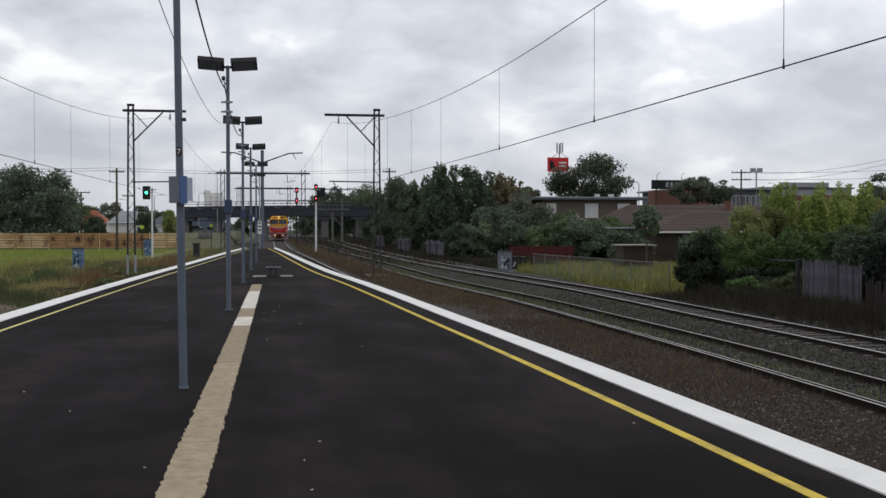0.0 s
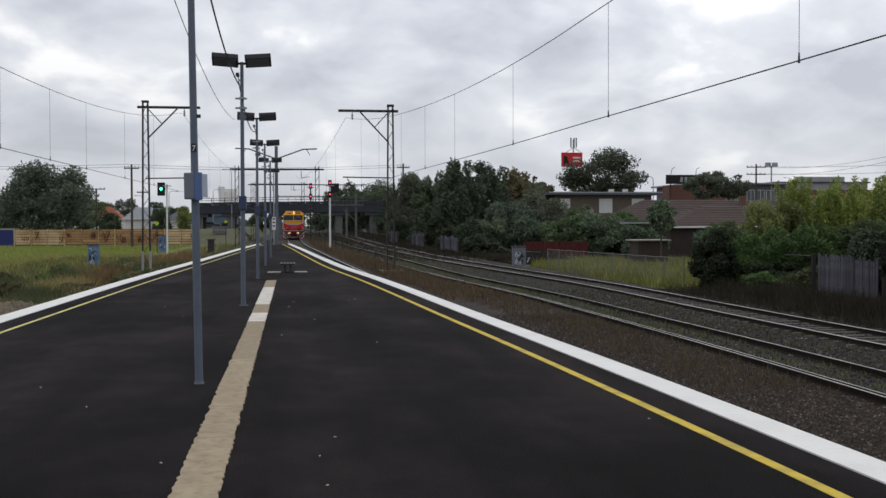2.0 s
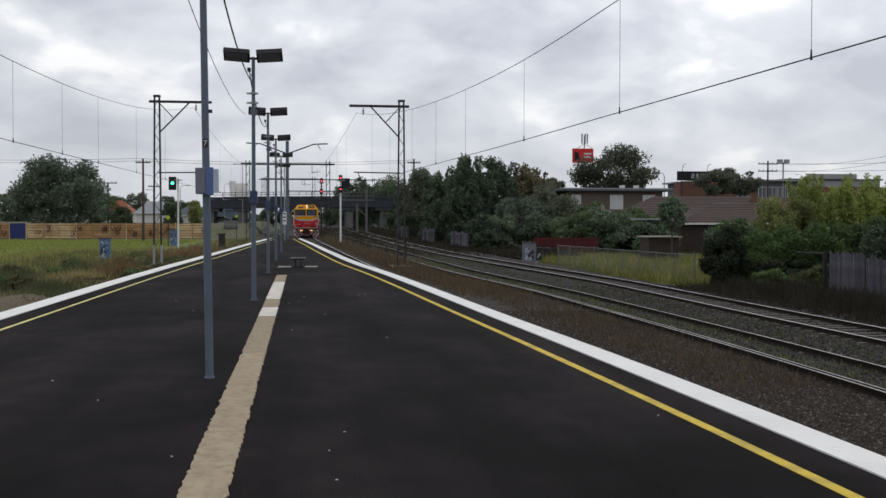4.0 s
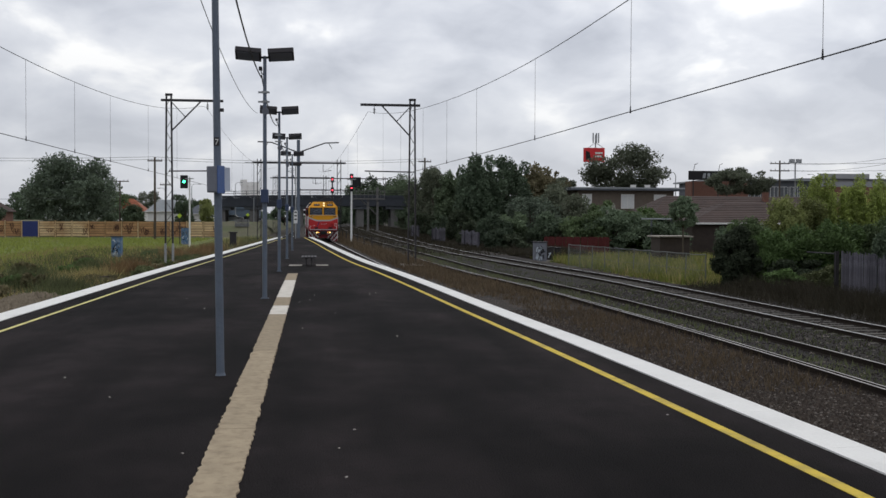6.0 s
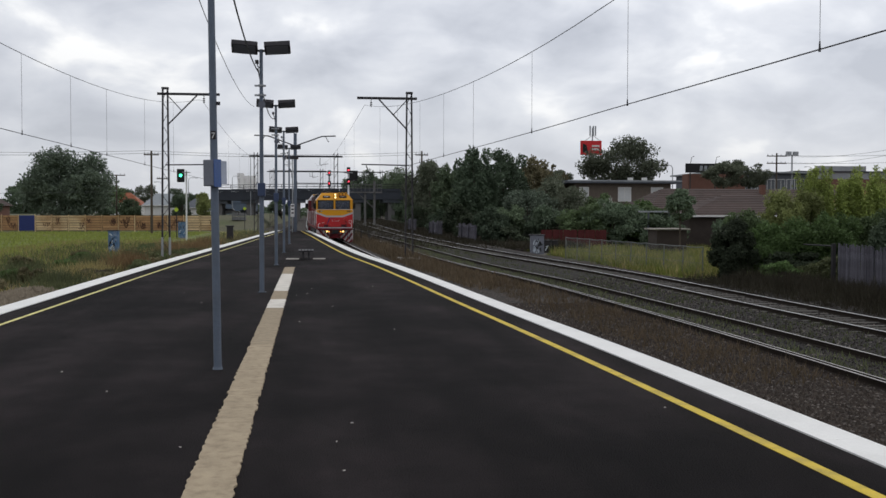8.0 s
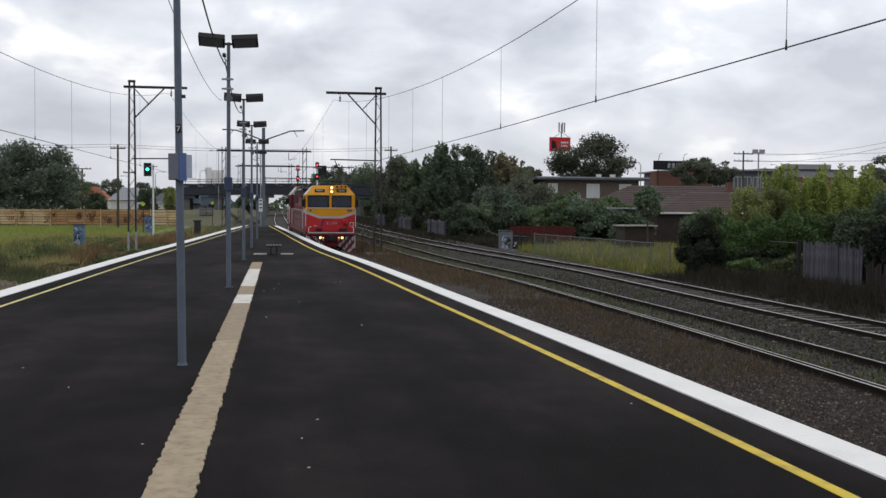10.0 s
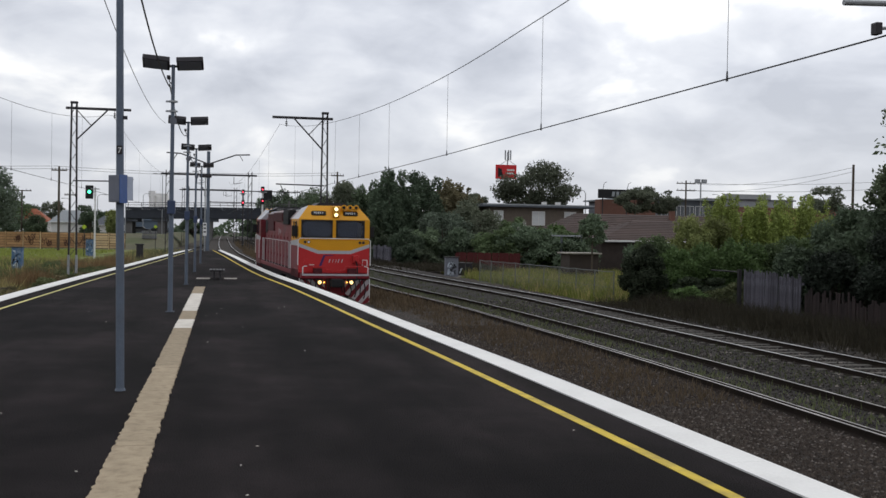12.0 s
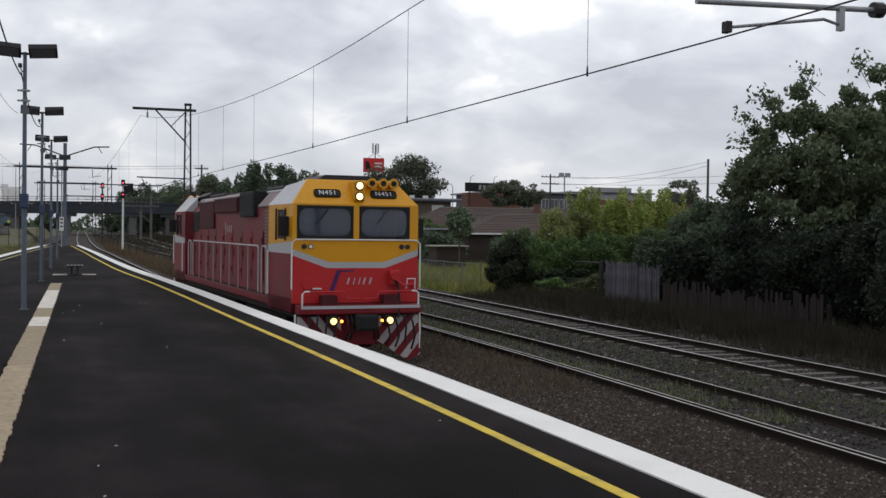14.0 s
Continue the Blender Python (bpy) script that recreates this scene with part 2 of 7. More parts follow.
M_DITCH = mat("ditch_light", (1, 0.85, 0.6), 0.2, emit=(1.0, 0.58, 0.18, 2.4))
M_MARKER = mat("marker_light", (1, 0.5, 0.1), 0.2, emit=(1.0, 0.35, 0.05, 4.0))
M_SIG_GREEN = mat("green_lamp", (0.1, 1, 0.6), 0.3, emit=(0.06, 1.0, 0.42, 5.0))
M_SIG_RED = mat("red_lamp", (1, 0.1, 0.1), 0.3, emit=(1.0, 0.05, 0.09, 4.0))
M_BARK = mat("bark", (0.085, 0.068, 0.052), 0.95, var=0.35, scale=4, fine=30, bump=0.6)


def leaf(name, c, rand=0.55):
    m = mat(name, c, 0.7, var=0.3, scale=0.6, fine=5, bump=0.0, rand=rand, spec=0.2)
    t = m.node_tree
    b = t.nodes["Principled BSDF"]
    tr = t.nodes.new("ShaderNodeBsdfTranslucent")
    mx = t.nodes.new("ShaderNodeMixShader")
    mx.inputs[0].default_value = 0.25
    t.links.new(b.inputs["Base Color"].links[0].from_socket, tr.inputs["Color"])
    t.links.new(b.outputs[0], mx.inputs[1])
    t.links.new(tr.outputs[0], mx.inputs[2])
    t.links.new(mx.outputs[0], t.nodes["Material Output"].inputs["Surface"])
    return m


L_DARK = leaf("leaf_dark", (0.111, 0.149, 0.092))
L_MID = leaf("leaf_mid", (0.107, 0.148, 0.068))
L_OLIVE = leaf("leaf_olive", (0.127, 0.143, 0.097))
L_LIGHT = leaf("leaf_light", (0.330, 0.396, 0.110))
L_DEEP = leaf("leaf_deep", (0.078, 0.107, 0.067))
# paled leaf green: haze over distance is put into the colour
L_HAZE = leaf("leaf_hazed", (0.153, 0.192, 0.138))
L_BROWN = leaf("leaf_brownish", (0.180, 0.158, 0.089))
# dark leaf lightened to carry the haze over the farther trees
L_FAR = leaf("leaf_greyish", (0.130, 0.172, 0.099))
L_NEAR = leaf("leaf_broad", (0.125, 0.155, 0.088))
L_YG = leaf("leaf_yellow_green", (0.22, 0.245, 0.09))
# shade under the overhanging tree is put into this leaf colour
L_SHADE = leaf("leaf_canopy_shade", (0.028, 0.037, 0.026))
# weed tone darkened further for the shade of the right-hand trees
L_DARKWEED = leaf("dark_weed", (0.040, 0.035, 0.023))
L_HEDGE = leaf("leaf_hedge", (0.106, 0.167, 0.057))
L_BLACKISH = leaf("leaf_blackish", (0.066, 0.084, 0.050))
L_SCRUB = leaf("leaf_scrub", (0.165, 0.145, 0.078))
L_PALE = leaf("leaf_pale_blossom", (0.42, 0.42, 0.37))
L_DRY = leaf("dry_grass", (0.135, 0.100, 0.062), 0.5)
L_RUST = leaf("rusty_grass", (0.24, 0.155, 0.078), 0.5)
L_STRAW = leaf("straw_grass", (0.36, 0.30, 0.13), 0.5)
L_GREEN = leaf("green_grass", (0.205, 0.235, 0.055), 0.5)
L_WEED = leaf("weed_green", (0.115, 0.13, 0.06), 0.5)


# ---- mesh helpers ----
def link(name, bm, material, parent=None, label="", smooth=False):
    me = bpy.data.meshes.new(name)
    bm.to_mesh(me)
    bm.free()
    for m in material if isinstance(material, (list, tuple)) else [material]:
        me.materials.append(m)
    if smooth:
        me.shade_smooth()
    ob = new(name, me)
    if parent:
        ob.parent = parent
    if label:
        ob["label"] = label
    return ob


def part(name, bm, material, parent, label="", smooth=False):
    return link(name, bm, material, parent, label, smooth)


def raw(name, verts, faces, material, parent=None):
    me = bpy.data.meshes.new(name)
    me.from_pydata(verts, [], faces)
    me.materials.append(material)
    me.update()
    ob = new(name, me)
    if parent:
        ob.parent = parent
    return ob


def thing(name, m, label, category, group="", kind=""):
    ob = new(name)
    ob.matrix_world = m
    return tagged(ob, label, category, group, kind)


def box(bm, x0, x1, y0, y1, z0, z1, bevel=0.0, mi=0):
    vs = [bm.verts.new((x, y, z)) for x in (x0, x1) for y in (y0, y1) for z in (z0, z1)]
    fs = [bm.faces.new([vs[i] for i in q]) for q in ((0, 1, 3, 2), (4, 6, 7, 5), (0, 4, 5, 1), (2, 3, 7, 6), (0, 2, 6, 4), (1, 5, 7, 3))]
    for q in fs:
        q.material_index = mi
    if bevel:
        es = list({ed for q in fs for ed in q.edges})
        bmesh.ops.bevel(bm, geom=es, offset=bevel, segments=2, affect="EDGES", profile=0.6)
    return bm


def B(*a, **k):
    return box(bmesh.new(), *a, **k)


def rod(bm, a, b, r0, r1=None, n=10, cap=True):
    """A tapered round bar from a to b."""
    a, b = Vector(a), Vector(b)
    r1 = r0 if r1 is None else r1
    q = (b - a).to_track_quat("Z", "Y")
    ring = []
    for p, r in ((a, r0), (b, r1)):
        ring.append([bm.verts.new(p + q @ Vector((r * math.cos(2 * math.pi * i / n), r * math.sin(2 * math.pi * i / n), 0))) for i in range(n)])
    for i in range(n):
        j = (i + 1) % n
        bm.faces.new((ring[0][i], ring[0][j], ring[1][j], ring[1][i]))
    if cap:
        bm.faces.new(ring[0][::-1])
        bm.faces.new(ring[1])
    return bm


def tube(bm, pts, r, n=6):
    """A round bar bent through the points, in one piece."""
    ps = [Vector(p) for p in pts]
    rings = []
    for i, p in enumerate(ps):
        d = (ps[min(i + 1, len(ps) - 1)] - ps[max(i - 1, 0)]).normalized()
        ref = Vector((0, 0, 1)) if abs(d.z) < 0.9 else Vector((0, 1, 0))
        u = d.cross(ref).normalized()
        if rings and u.dot(last) < 0:
            u = -u
        last = u
        w = d.cross(u)
        rings.append([bm.verts.new(p + (u * math.cos(2 * math.pi * k / n) + w * math.sin(2 * math.pi * k / n)) * r) for k in range(n)])
    for a, b in zip(rings, rings[1:]):
        for k in range(n):
            j = (k + 1) % n
            bm.faces.new((a[k], a[j], b[j], b[k]))
    bm.faces.new(rings[0][::-1])
    bm.faces.new(rings[-1])
    return bm


def prism(bm, poly, y0, y1, mi=0):
    """A polygon in x, z drawn out from y0 to y1."""
    a = [bm.verts.new((x, y0, z)) for x, z in poly]
    b = [bm.verts.new((x, y1, z)) for x, z in poly]
    n = len(poly)
    fs = [bm.faces.new(a), bm.faces.new(b[::-1])]
    for i in range(n):
        j = (i + 1) % n
        fs.append(bm.faces.new((a[j], a[i], b[i], b[j])))
    for q in fs:
        q.material_index = mi
    bmesh.ops.recalc_face_normals(bm, faces=fs)
    return bm


def along(knots):
    """A smooth curve x(y) through knots (y, x)."""
    ys, xs = np.array([k[0] for k in knots], float), np.array([k[1] for k in knots], float)
    d = np.gradient(xs, ys)

    def f(y):
        y = float(min(max(y, ys[0]), ys[-1]))
        i = int(min(max(np.searchsorted(ys, y) - 1, 0), len(ys) - 2))
        h = ys[i + 1] - ys[i]
        s = (y - ys[i]) / h
        return float((1 + 2 * s) * (1 - s) ** 2 * xs[i] + s * (1 - s) ** 2 * h * d[i] + s * s * (3 - 2 * s) * xs[i + 1] + s * s * (s - 1) * h * d[i + 1])
    return f


def sweep(bm, f, y0, y1, step, section, mi=0, lift=None):
    """Draw a closed section of (offset, z) along x = f(y)."""
    n = max(2, int(round((y1 - y0) / step)) + 1)
    rings = []
    for k in range(n):
        y = y0 + (y1 - y0) * k / (n - 1)
        t = (f(y + 0.5) - f(y - 0.5))
        nx, ny = 1 / math.hypot(1, t), -t / math.hypot(1, t)
        up = lift(y) if lift else 0.0
        rings.append([bm.verts.new((f(y) + o * nx, y + o * ny, z + up)) for o, z in section])
    m = len(section)
    fs = []
    for a, b in zip(rings, rings[1:]):
        for i in range(m):
            j = (i + 1) % m
            fs.append(bm.faces.new((a[i], a[j], b[j], b[i])))
    fs += [bm.faces.new(rings[0][::-1]), bm.faces.new(rings[-1])]
    for q in fs:
        q.material_index = mi
    bmesh.ops.recalc_face_normals(bm, faces=fs)
    return bm


RAIL_Z, GROUND_Z = -1.1, -1.32
# all the tracks climb away from the station
rise = along([(-80, 0), (20, 0), (36, 0), (52, 0.10), (70, 0.30), (90, 0.50), (112, 0.64), (138, 0.82), (170, 1.05), (230, 1.3), (400, 1.3)])
edge_r = along([(-60, 4.6), (-20, 4.5), (0, 4.3), (8, 4.1), (14, 3.83), (20, 3.5), (28, 3.08), (34, 2.72), (41, 2.2), (56, 1.45), (75, 0.65), (88, 0.05), (99, -0.45)])
edge_l = along([(-60, -6.0), (-20, -5.9), (0, -5.8), (22, -5.5), (31, -5.37), (41, -5.15), (49, -4.92), (61, -4.62), (82, -4.1), (99, -3.55)])
track_1 = along([(-80, 6.5), (-20, 6.4), (0, 6.25), (10, 6.05), (22.6, 5.58), (42, 4.25), (61.5, 2.85), (90, 1.32), (113, 0.35), (140, -0.2), (172, -0.5), (230, -0.8), (400, -1.4)])
track_2 = along([(-80, 10.1), (0, 10.12), (14, 10.2), (20, 10.25), (28, 10.2), (34, 10.05), (40, 9.8), (56, 8.15), (75, 6.8), (90, 5.8), (110, 4.7), (140, 3.9), (180, 3.4), (400, 2.6)])
track_3 = along([(-80, 14.6), (0, 14.45), (20, 14.3), (30, 14.24), (40, 14.15), (47, 13.9), (54, 13.2), (62, 12.1), (70, 11.1), (90, 9.6), (110, 8.95), (140, 8.4), (180, 8.0), (400, 7.6)])
track_0 = along([(-80, -8.1), (0, -7.8), (22, -7.4), (49, -6.85), (82, -6.0), (99, -5.5), (130, -4.8), (172, -4.5), (400, -5.0)])


# ---- ground ----
def ground_sheet():
    bm = bmesh.new()
    box(bm, -2500, 2500, -600, 3500, -2.2, GROUND_Z)
    return tagged(link("ground", bm, M_EARTH), "brown earth and weeds beside the railway", "ground", kind="structure")


def ribbon(name, f, y0, y1, o0, o1, z, material, label, category, thick=0.03):
    bm = sweep(bmesh.new(), f, y0, y1, 4.0, [(o0 - 0.5, z - thick), (o1 + 0.5, z - thick), (o1, z), (o0, z)], lift=rise)
    return tagged(link(name, bm, material), label, category, kind="structure")


def flat_patch(name, corners, z, material, label, category):
    bm = bmesh.new()
    lo = [bm.verts.new((x, y, GROUND_Z - 0.2)) for x, y in corners]
    hi = [bm.verts.new((x, y, z)) for x, y in corners]
    bm.faces.new(hi)
    n = len(corners)
    for i in range(n):
        bm.faces.new((lo[i], lo[(i + 1) % n], hi[(i + 1) % n], hi[i]))
    bmesh.ops.recalc_face_normals(bm, faces=bm.faces)
    return tagged(link(name, bm, material), label, category, kind="structure")


ground_sheet()
ribbon("ballast_bed", track_2, -70, 330, -6.2, 7.0, GROUND_Z + 0.075, M_BALLAST, "grey-brown railway ballast between the tracks", "ballast", thick=1.8)
ribbon("ballast_outer", track_2, -70, 330, -0.9, 6.6, GROUND_Z + 0.082, M_BALLAST_DK, "dark oily ballast among the outer tracks", "ballast", thick=0.2)
flat_patch("ground_field", [(-160, 40), (-9.6, 40), (-9.4, 90), (-9.5, 175), (-160, 175)], GROUND_Z + 0.03, M_FIELD, "rough green and dry grass field", "grass field")
def soil_patch():
    rng = random.Random(9)
    ring = []
    for k in range(28):
        a = 2 * math.pi * k / 28
        r = 1 + rng.uniform(-0.16, 0.16)
        ring.append((-12.2 + 3.6 * math.cos(a) * r, 43 + 13 * math.sin(a) * r))
    return flat_patch("ground_soil", ring, GROUND_Z + 0.05, M_SOIL, "pale bare soil and rubble beside the track", "bare soil")


soil_patch()
YARD_Z = 1.0


def yard_bank():
    bm = bmesh.new()
    rows = []
    for y, z in ((166.5, -1.34), (172, -0.9), (181, 0.3), (190, YARD_Z), (300, YARD_Z + 0.2), (420, YARD_Z + 0.2), (420, -2.0), (166.5, -2.0)):
        rows.append([bm.verts.new((x, y, z)) for x in (-75.0, -40.0, -22.0, -8.4 - 1.25 * max(z + 1.34, 0))])
    for a, b in zip(rows, rows[1:] + rows[:1]):
        for k in range(3):
            bm.faces.new((a[k], a[k + 1], b[k + 1], b[k]))
    for k in (0, 3):
        bm.faces.new([r[k] for r in rows])
    bmesh.ops.recalc_face_normals(bm, faces=bm.faces)
    return tagged(link("ground_yard", bm, M_YARD), "rising dusty yard beyond the timber fence", "bare ground", kind="structure")


yard_bank()
flat_patch("ground_verge", [(16.9, 46), (30, 46), (30, 84), (17.2, 84)], GROUND_Z + 0.03, M_FIELD, "overgrown grass behind the wire fence", "grass verge")


# ---- platform ----
P_END = 99.0


def platform():
    n = 80
    ys = [-30 + (P_END + 30) * i / n for i in range(n + 1)]
    bm = bmesh.new()
    sect = []
    for y in ys:
        l, r = edge_l(y) + 0.433, edge_r(y) - 0.36
        sect.append([bm.verts.new(v) for v in ((l, y, GROUND_Z), (l, y, 0), (r, y, 0), (r, y, GROUND_Z))])
    for a, b in zip(sect, sect[1:]):
        for i in range(4):
            j = (i + 1) % 4
            bm.faces.new((a[i], b[i], b[j], a[j]))
    bm.faces.new(sect[0])
    # ramp down at the far end
    l, r = edge_l(P_END) + 0.7, edge_r(P_END) - 0.7
    foot = [bm.verts.new((l, P_END + 9, GROUND_Z)), bm.verts.new((r, P_END + 9, GROUND_Z))]
    e0 = sect[-1]
    bm.faces.new((e0[1], foot[0], foot[1], e0[2]))
    bm.faces.new((e0[0], foot[0], e0[1]))
    bm.faces.new((e0[3], e0[2], foot[1]))
    bm.faces.new((e0[0], e0[3], foot[1], foot[0]))
    bmesh.ops.recalc_face_normals(bm, faces=bm.faces)
    return tagged(link("platform", bm, M_ASPHALT), "dark worn asphalt island platform", "platform", kind="structure")


plat = platform()


def coping(f, sgn, name, label):
    """White coping slabs, butted along the edge."""
    root = tagged(new(name), label, "platform edge", kind="structure")
    y = -30.0
    while y < P_END - 0.1:
        y1 = min(y + 1.5, P_END)
        o0, o1 = (-0.357, 0.0) if sgn > 0 else (0.0, 0.43)
        bm = sweep(bmesh.new(), f, y + 0.001, y1 - 0.001, 1.5, [(o0, -0.16), (o1, -0.16), (o1, 0.001), (o1 - 0.012 * sgn if sgn > 0 else o1, 0.012), (o0, 0.012)] if sgn > 0 else [(o0, -0.16), (o1, -0.16), (o1, 0.012), (o0 + 0.012, 0.012), (o0, 0.001)])
        part("coping_slab", bm, M_COPING, root)
        y = y1
    bm = sweep(bmesh.new(), f, -30, P_END, 3.0, [(-0.30 * sgn - 0.02, GROUND_Z), (-0.30 * sgn + 0.02, GROUND_Z), (-0.30 * sgn + 0.1 * sgn, -0.16), (-0.3 * sgn - 0.02, -0.16)])
    part("edge_wall", bm, M_CONC, root)
    return root


coping(edge_r, 1, "platform_edge_east", "white-painted concrete platform coping slabs")
coping(edge_l, -1, "platform_edge_west", "white-painted concrete platform coping slabs")
for f, s, nm, w0, w1 in ((edge_r, -1, "line_east", 0.76, 0.86), (edge_l, 1, "line_west", 0.88, 0.95)):
    bm = sweep(bmesh.new(), f, -30, P_END - 1, 1.2, [(s * w0, 0.001), (s * w1, 0.001), (s * w1, 0.005), (s * w0, 0.005)])
    tagged(link("yellow_" + nm, bm, M_YELLOW if s < 0 else M_YELLOW_PALE), "worn yellow painted safety line on asphalt", "safety line", kind="structure")


# ---- railway tracks ----
def railway(name, f, y0, y1, sleepers, label, lift=None, check=False, near=(8, 90), sleeper_mat=None, proud=0.0, bright=True):
    root = tagged(new(name), label, "railway track", kind="structure")
    hw = 0.026 if bright else 0.018
    for o in (-0.80, 0.80):
        sec = [(o - 0.07, RAIL_Z - 0.15), (o + 0.07, RAIL_Z - 0.15), (o + 0.07, RAIL_Z - 0.13), (o + 0.012, RAIL_Z - 0.11), (o + 0.012, RAIL_Z - 0.04), (o + 0.036, RAIL_Z - 0.03), (o + 0.036, RAIL_Z - 0.006), (o - 0.036, RAIL_Z - 0.006), (o - 0.036, RAIL_Z - 0.03), (o - 0.012, RAIL_Z - 0.04), (o - 0.012, RAIL_Z - 0.11), (o - 0.07, RAIL_Z - 0.13)]
        rail = part("rail", sweep(bmesh.new(), f, y0, y1, 2.5, sec, lift=lift), M_RAIL, root)
        part("rail_head", sweep(bmesh.new(), f, y0, y1, 2.5, [(o - hw, RAIL_Z - 0.005), (o + hw, RAIL_Z - 0.005), (o + hw - 0.003, RAIL_Z), (o - hw + 0.003, RAIL_Z)], lift=lift), M_RAIL_TOP if bright else M_RAIL_WORN, rail, "polished rail head")
    if check:
        o = -0.62
        part("check_rail", sweep(bmesh.new(), f, y0, 60, 2.5, [(o - 0.05, RAIL_Z - 0.14), (o + 0.05, RAIL_Z - 0.14), (o + 0.03, RAIL_Z - 0.015), (o - 0.03, RAIL_Z - 0.015)], lift=lift), M_RAIL, root)
        part("check_rail_head", sweep(bmesh.new(), f, y0, 60, 2.5, [(o - 0.014, RAIL_Z - 0.014), (o + 0.014, RAIL_Z - 0.014), (o + 0.012, RAIL_Z - 0.009), (o - 0.012, RAIL_Z - 0.009)], lift=lift), M_RAIL_WORN, root, "worn rail head")
    top = RAIL_Z - 0.155 + proud
    reach = 1.04 if proud > 0.02 else 1.3
    bm = box(bmesh.new(), -reach, reach, -0.10, 0.10, GROUND_Z - 0.05, top, 0.012)
    me = bpy.data.meshes.new("sleeper")
    bm.to_mesh(me)
    bm.free()
    me.materials.append(sleeper_mat or M_SLEEPER)
    y = max(y0, near[0])
    rng = random.Random(5)
    while y < min(y1, near[1]) and sleepers:
        s = new("sleeper", me)
        s.parent = root
        t = f(y + 0.5) - f(y - 0.5)
        s.matrix_basis = pose(f(y) + rng.uniform(-0.04, 0.04), y, rng.uniform(-0.015, 0.01) + (lift(y) if lift else 0), 0, 0, -math.degrees(math.atan(t)) + rng.uniform(-1, 1))
        y += 0.685
    if sleepers:
        verts, faces = [], []
        y = near[1]
        while y < y1:
            x, up = f(y), lift(y) if lift else 0.0
            k = len(verts)
            verts += [(x + a, y + b, c + up) for a in (-1.3, 1.3) for b in (-0.12, 0.12) for c in (GROUND_Z, top)]
            faces += [tuple(k + i for i in q) for q in ((4, 6, 7, 5), (0, 4, 5, 1), (2, 3, 7, 6), (1, 5, 7, 3))]
            y += 0.685
        far = raw("far_sleepers", verts, faces, sleeper_mat or M_SLEEPER, root)
        far["kind"] = "stuff"
    return root


tagged(link("ballast_bank", sweep(bmesh.new(), track_1, 30, 395, 4.0, [(-2.6, -2.1), (3.0, -2.1), (1.9, GROUND_Z + 0.07), (-1.9, GROUND_Z + 0.07)], lift=rise), M_BALLAST), "low ballast bank carrying the platform track", "ballast", kind="structure")
railway("track_platform", track_1, -70, 395, True, "broad-gauge track beside the platform", lift=rise, near=(60, 130), bright=True)
railway("track_middle", track_2, -70, 395, True, "weedy middle track with a doubled near rail", check=True, lift=rise, near=(10, 90), sleeper_mat=M_SLEEPER, proud=-0.005, bright=False)
railway("track_outer", track_3, -70, 395, True, "main line track with grey sleepers showing", lift=rise, near=(14, 100), sleeper_mat=M_SLEEPER_C, proud=0.035)
railway("track_west", track_0, -70, 395, True, "track along the far side of the platform", near=(90, 140))


# ---- platform things ----
def trench():
    root = tagged(new("cable_trench"), "pale concrete trench cover strip set into the asphalt", "trench cover", kind="structure")
    rng = random.Random(3)
    y = 3.0
    while y < 33.0:
        ln = min(rng.uniform(1.6, 3.2), 33.2 - y)
        ln = min(ln, min([c - y for c in (6.3, 19.0, 20.9, 23.1, 29.5, 33.3) if c - y > 0.05]))
        white = 19.0 < y + ln / 2 < 20.9 or 23.1 < y + ln / 2 < 29.5
        c, w = -0.60 - 0.0045 * y, 0.15
        bm = bmesh.new()
        a, b = [], []
        m = max(9, int(ln / 0.07))
        for i in range(m + 1):
            yy = y + 0.004 + (ln - 0.008) * i / m
            cc = -0.60 - 0.0045 * yy
            a.append((cc - w + rng.uniform(-0.013, 0.013), yy))
            b.append((cc + w + rng.uniform(-0.013, 0.013), yy))
        ring = a + b[::-1]
        hi = [bm.verts.new((px, py, 0.012)) for px, py in ring]
        lo = [bm.verts.new((px, py, -0.02)) for px, py in ring]
        bm.faces.new(hi)
        for i in range(len(ring)):
            j = (i + 1) % len(ring)
            bm.faces.new((lo[i], lo[j], hi[j], hi[i]))
        bmesh.ops.recalc_face_normals(bm, faces=bm.faces)
        part("cover_slab", bm, M_TRENCH_WHITE if white else M_TRENCH, root)
        y += ln
    return root


trench()


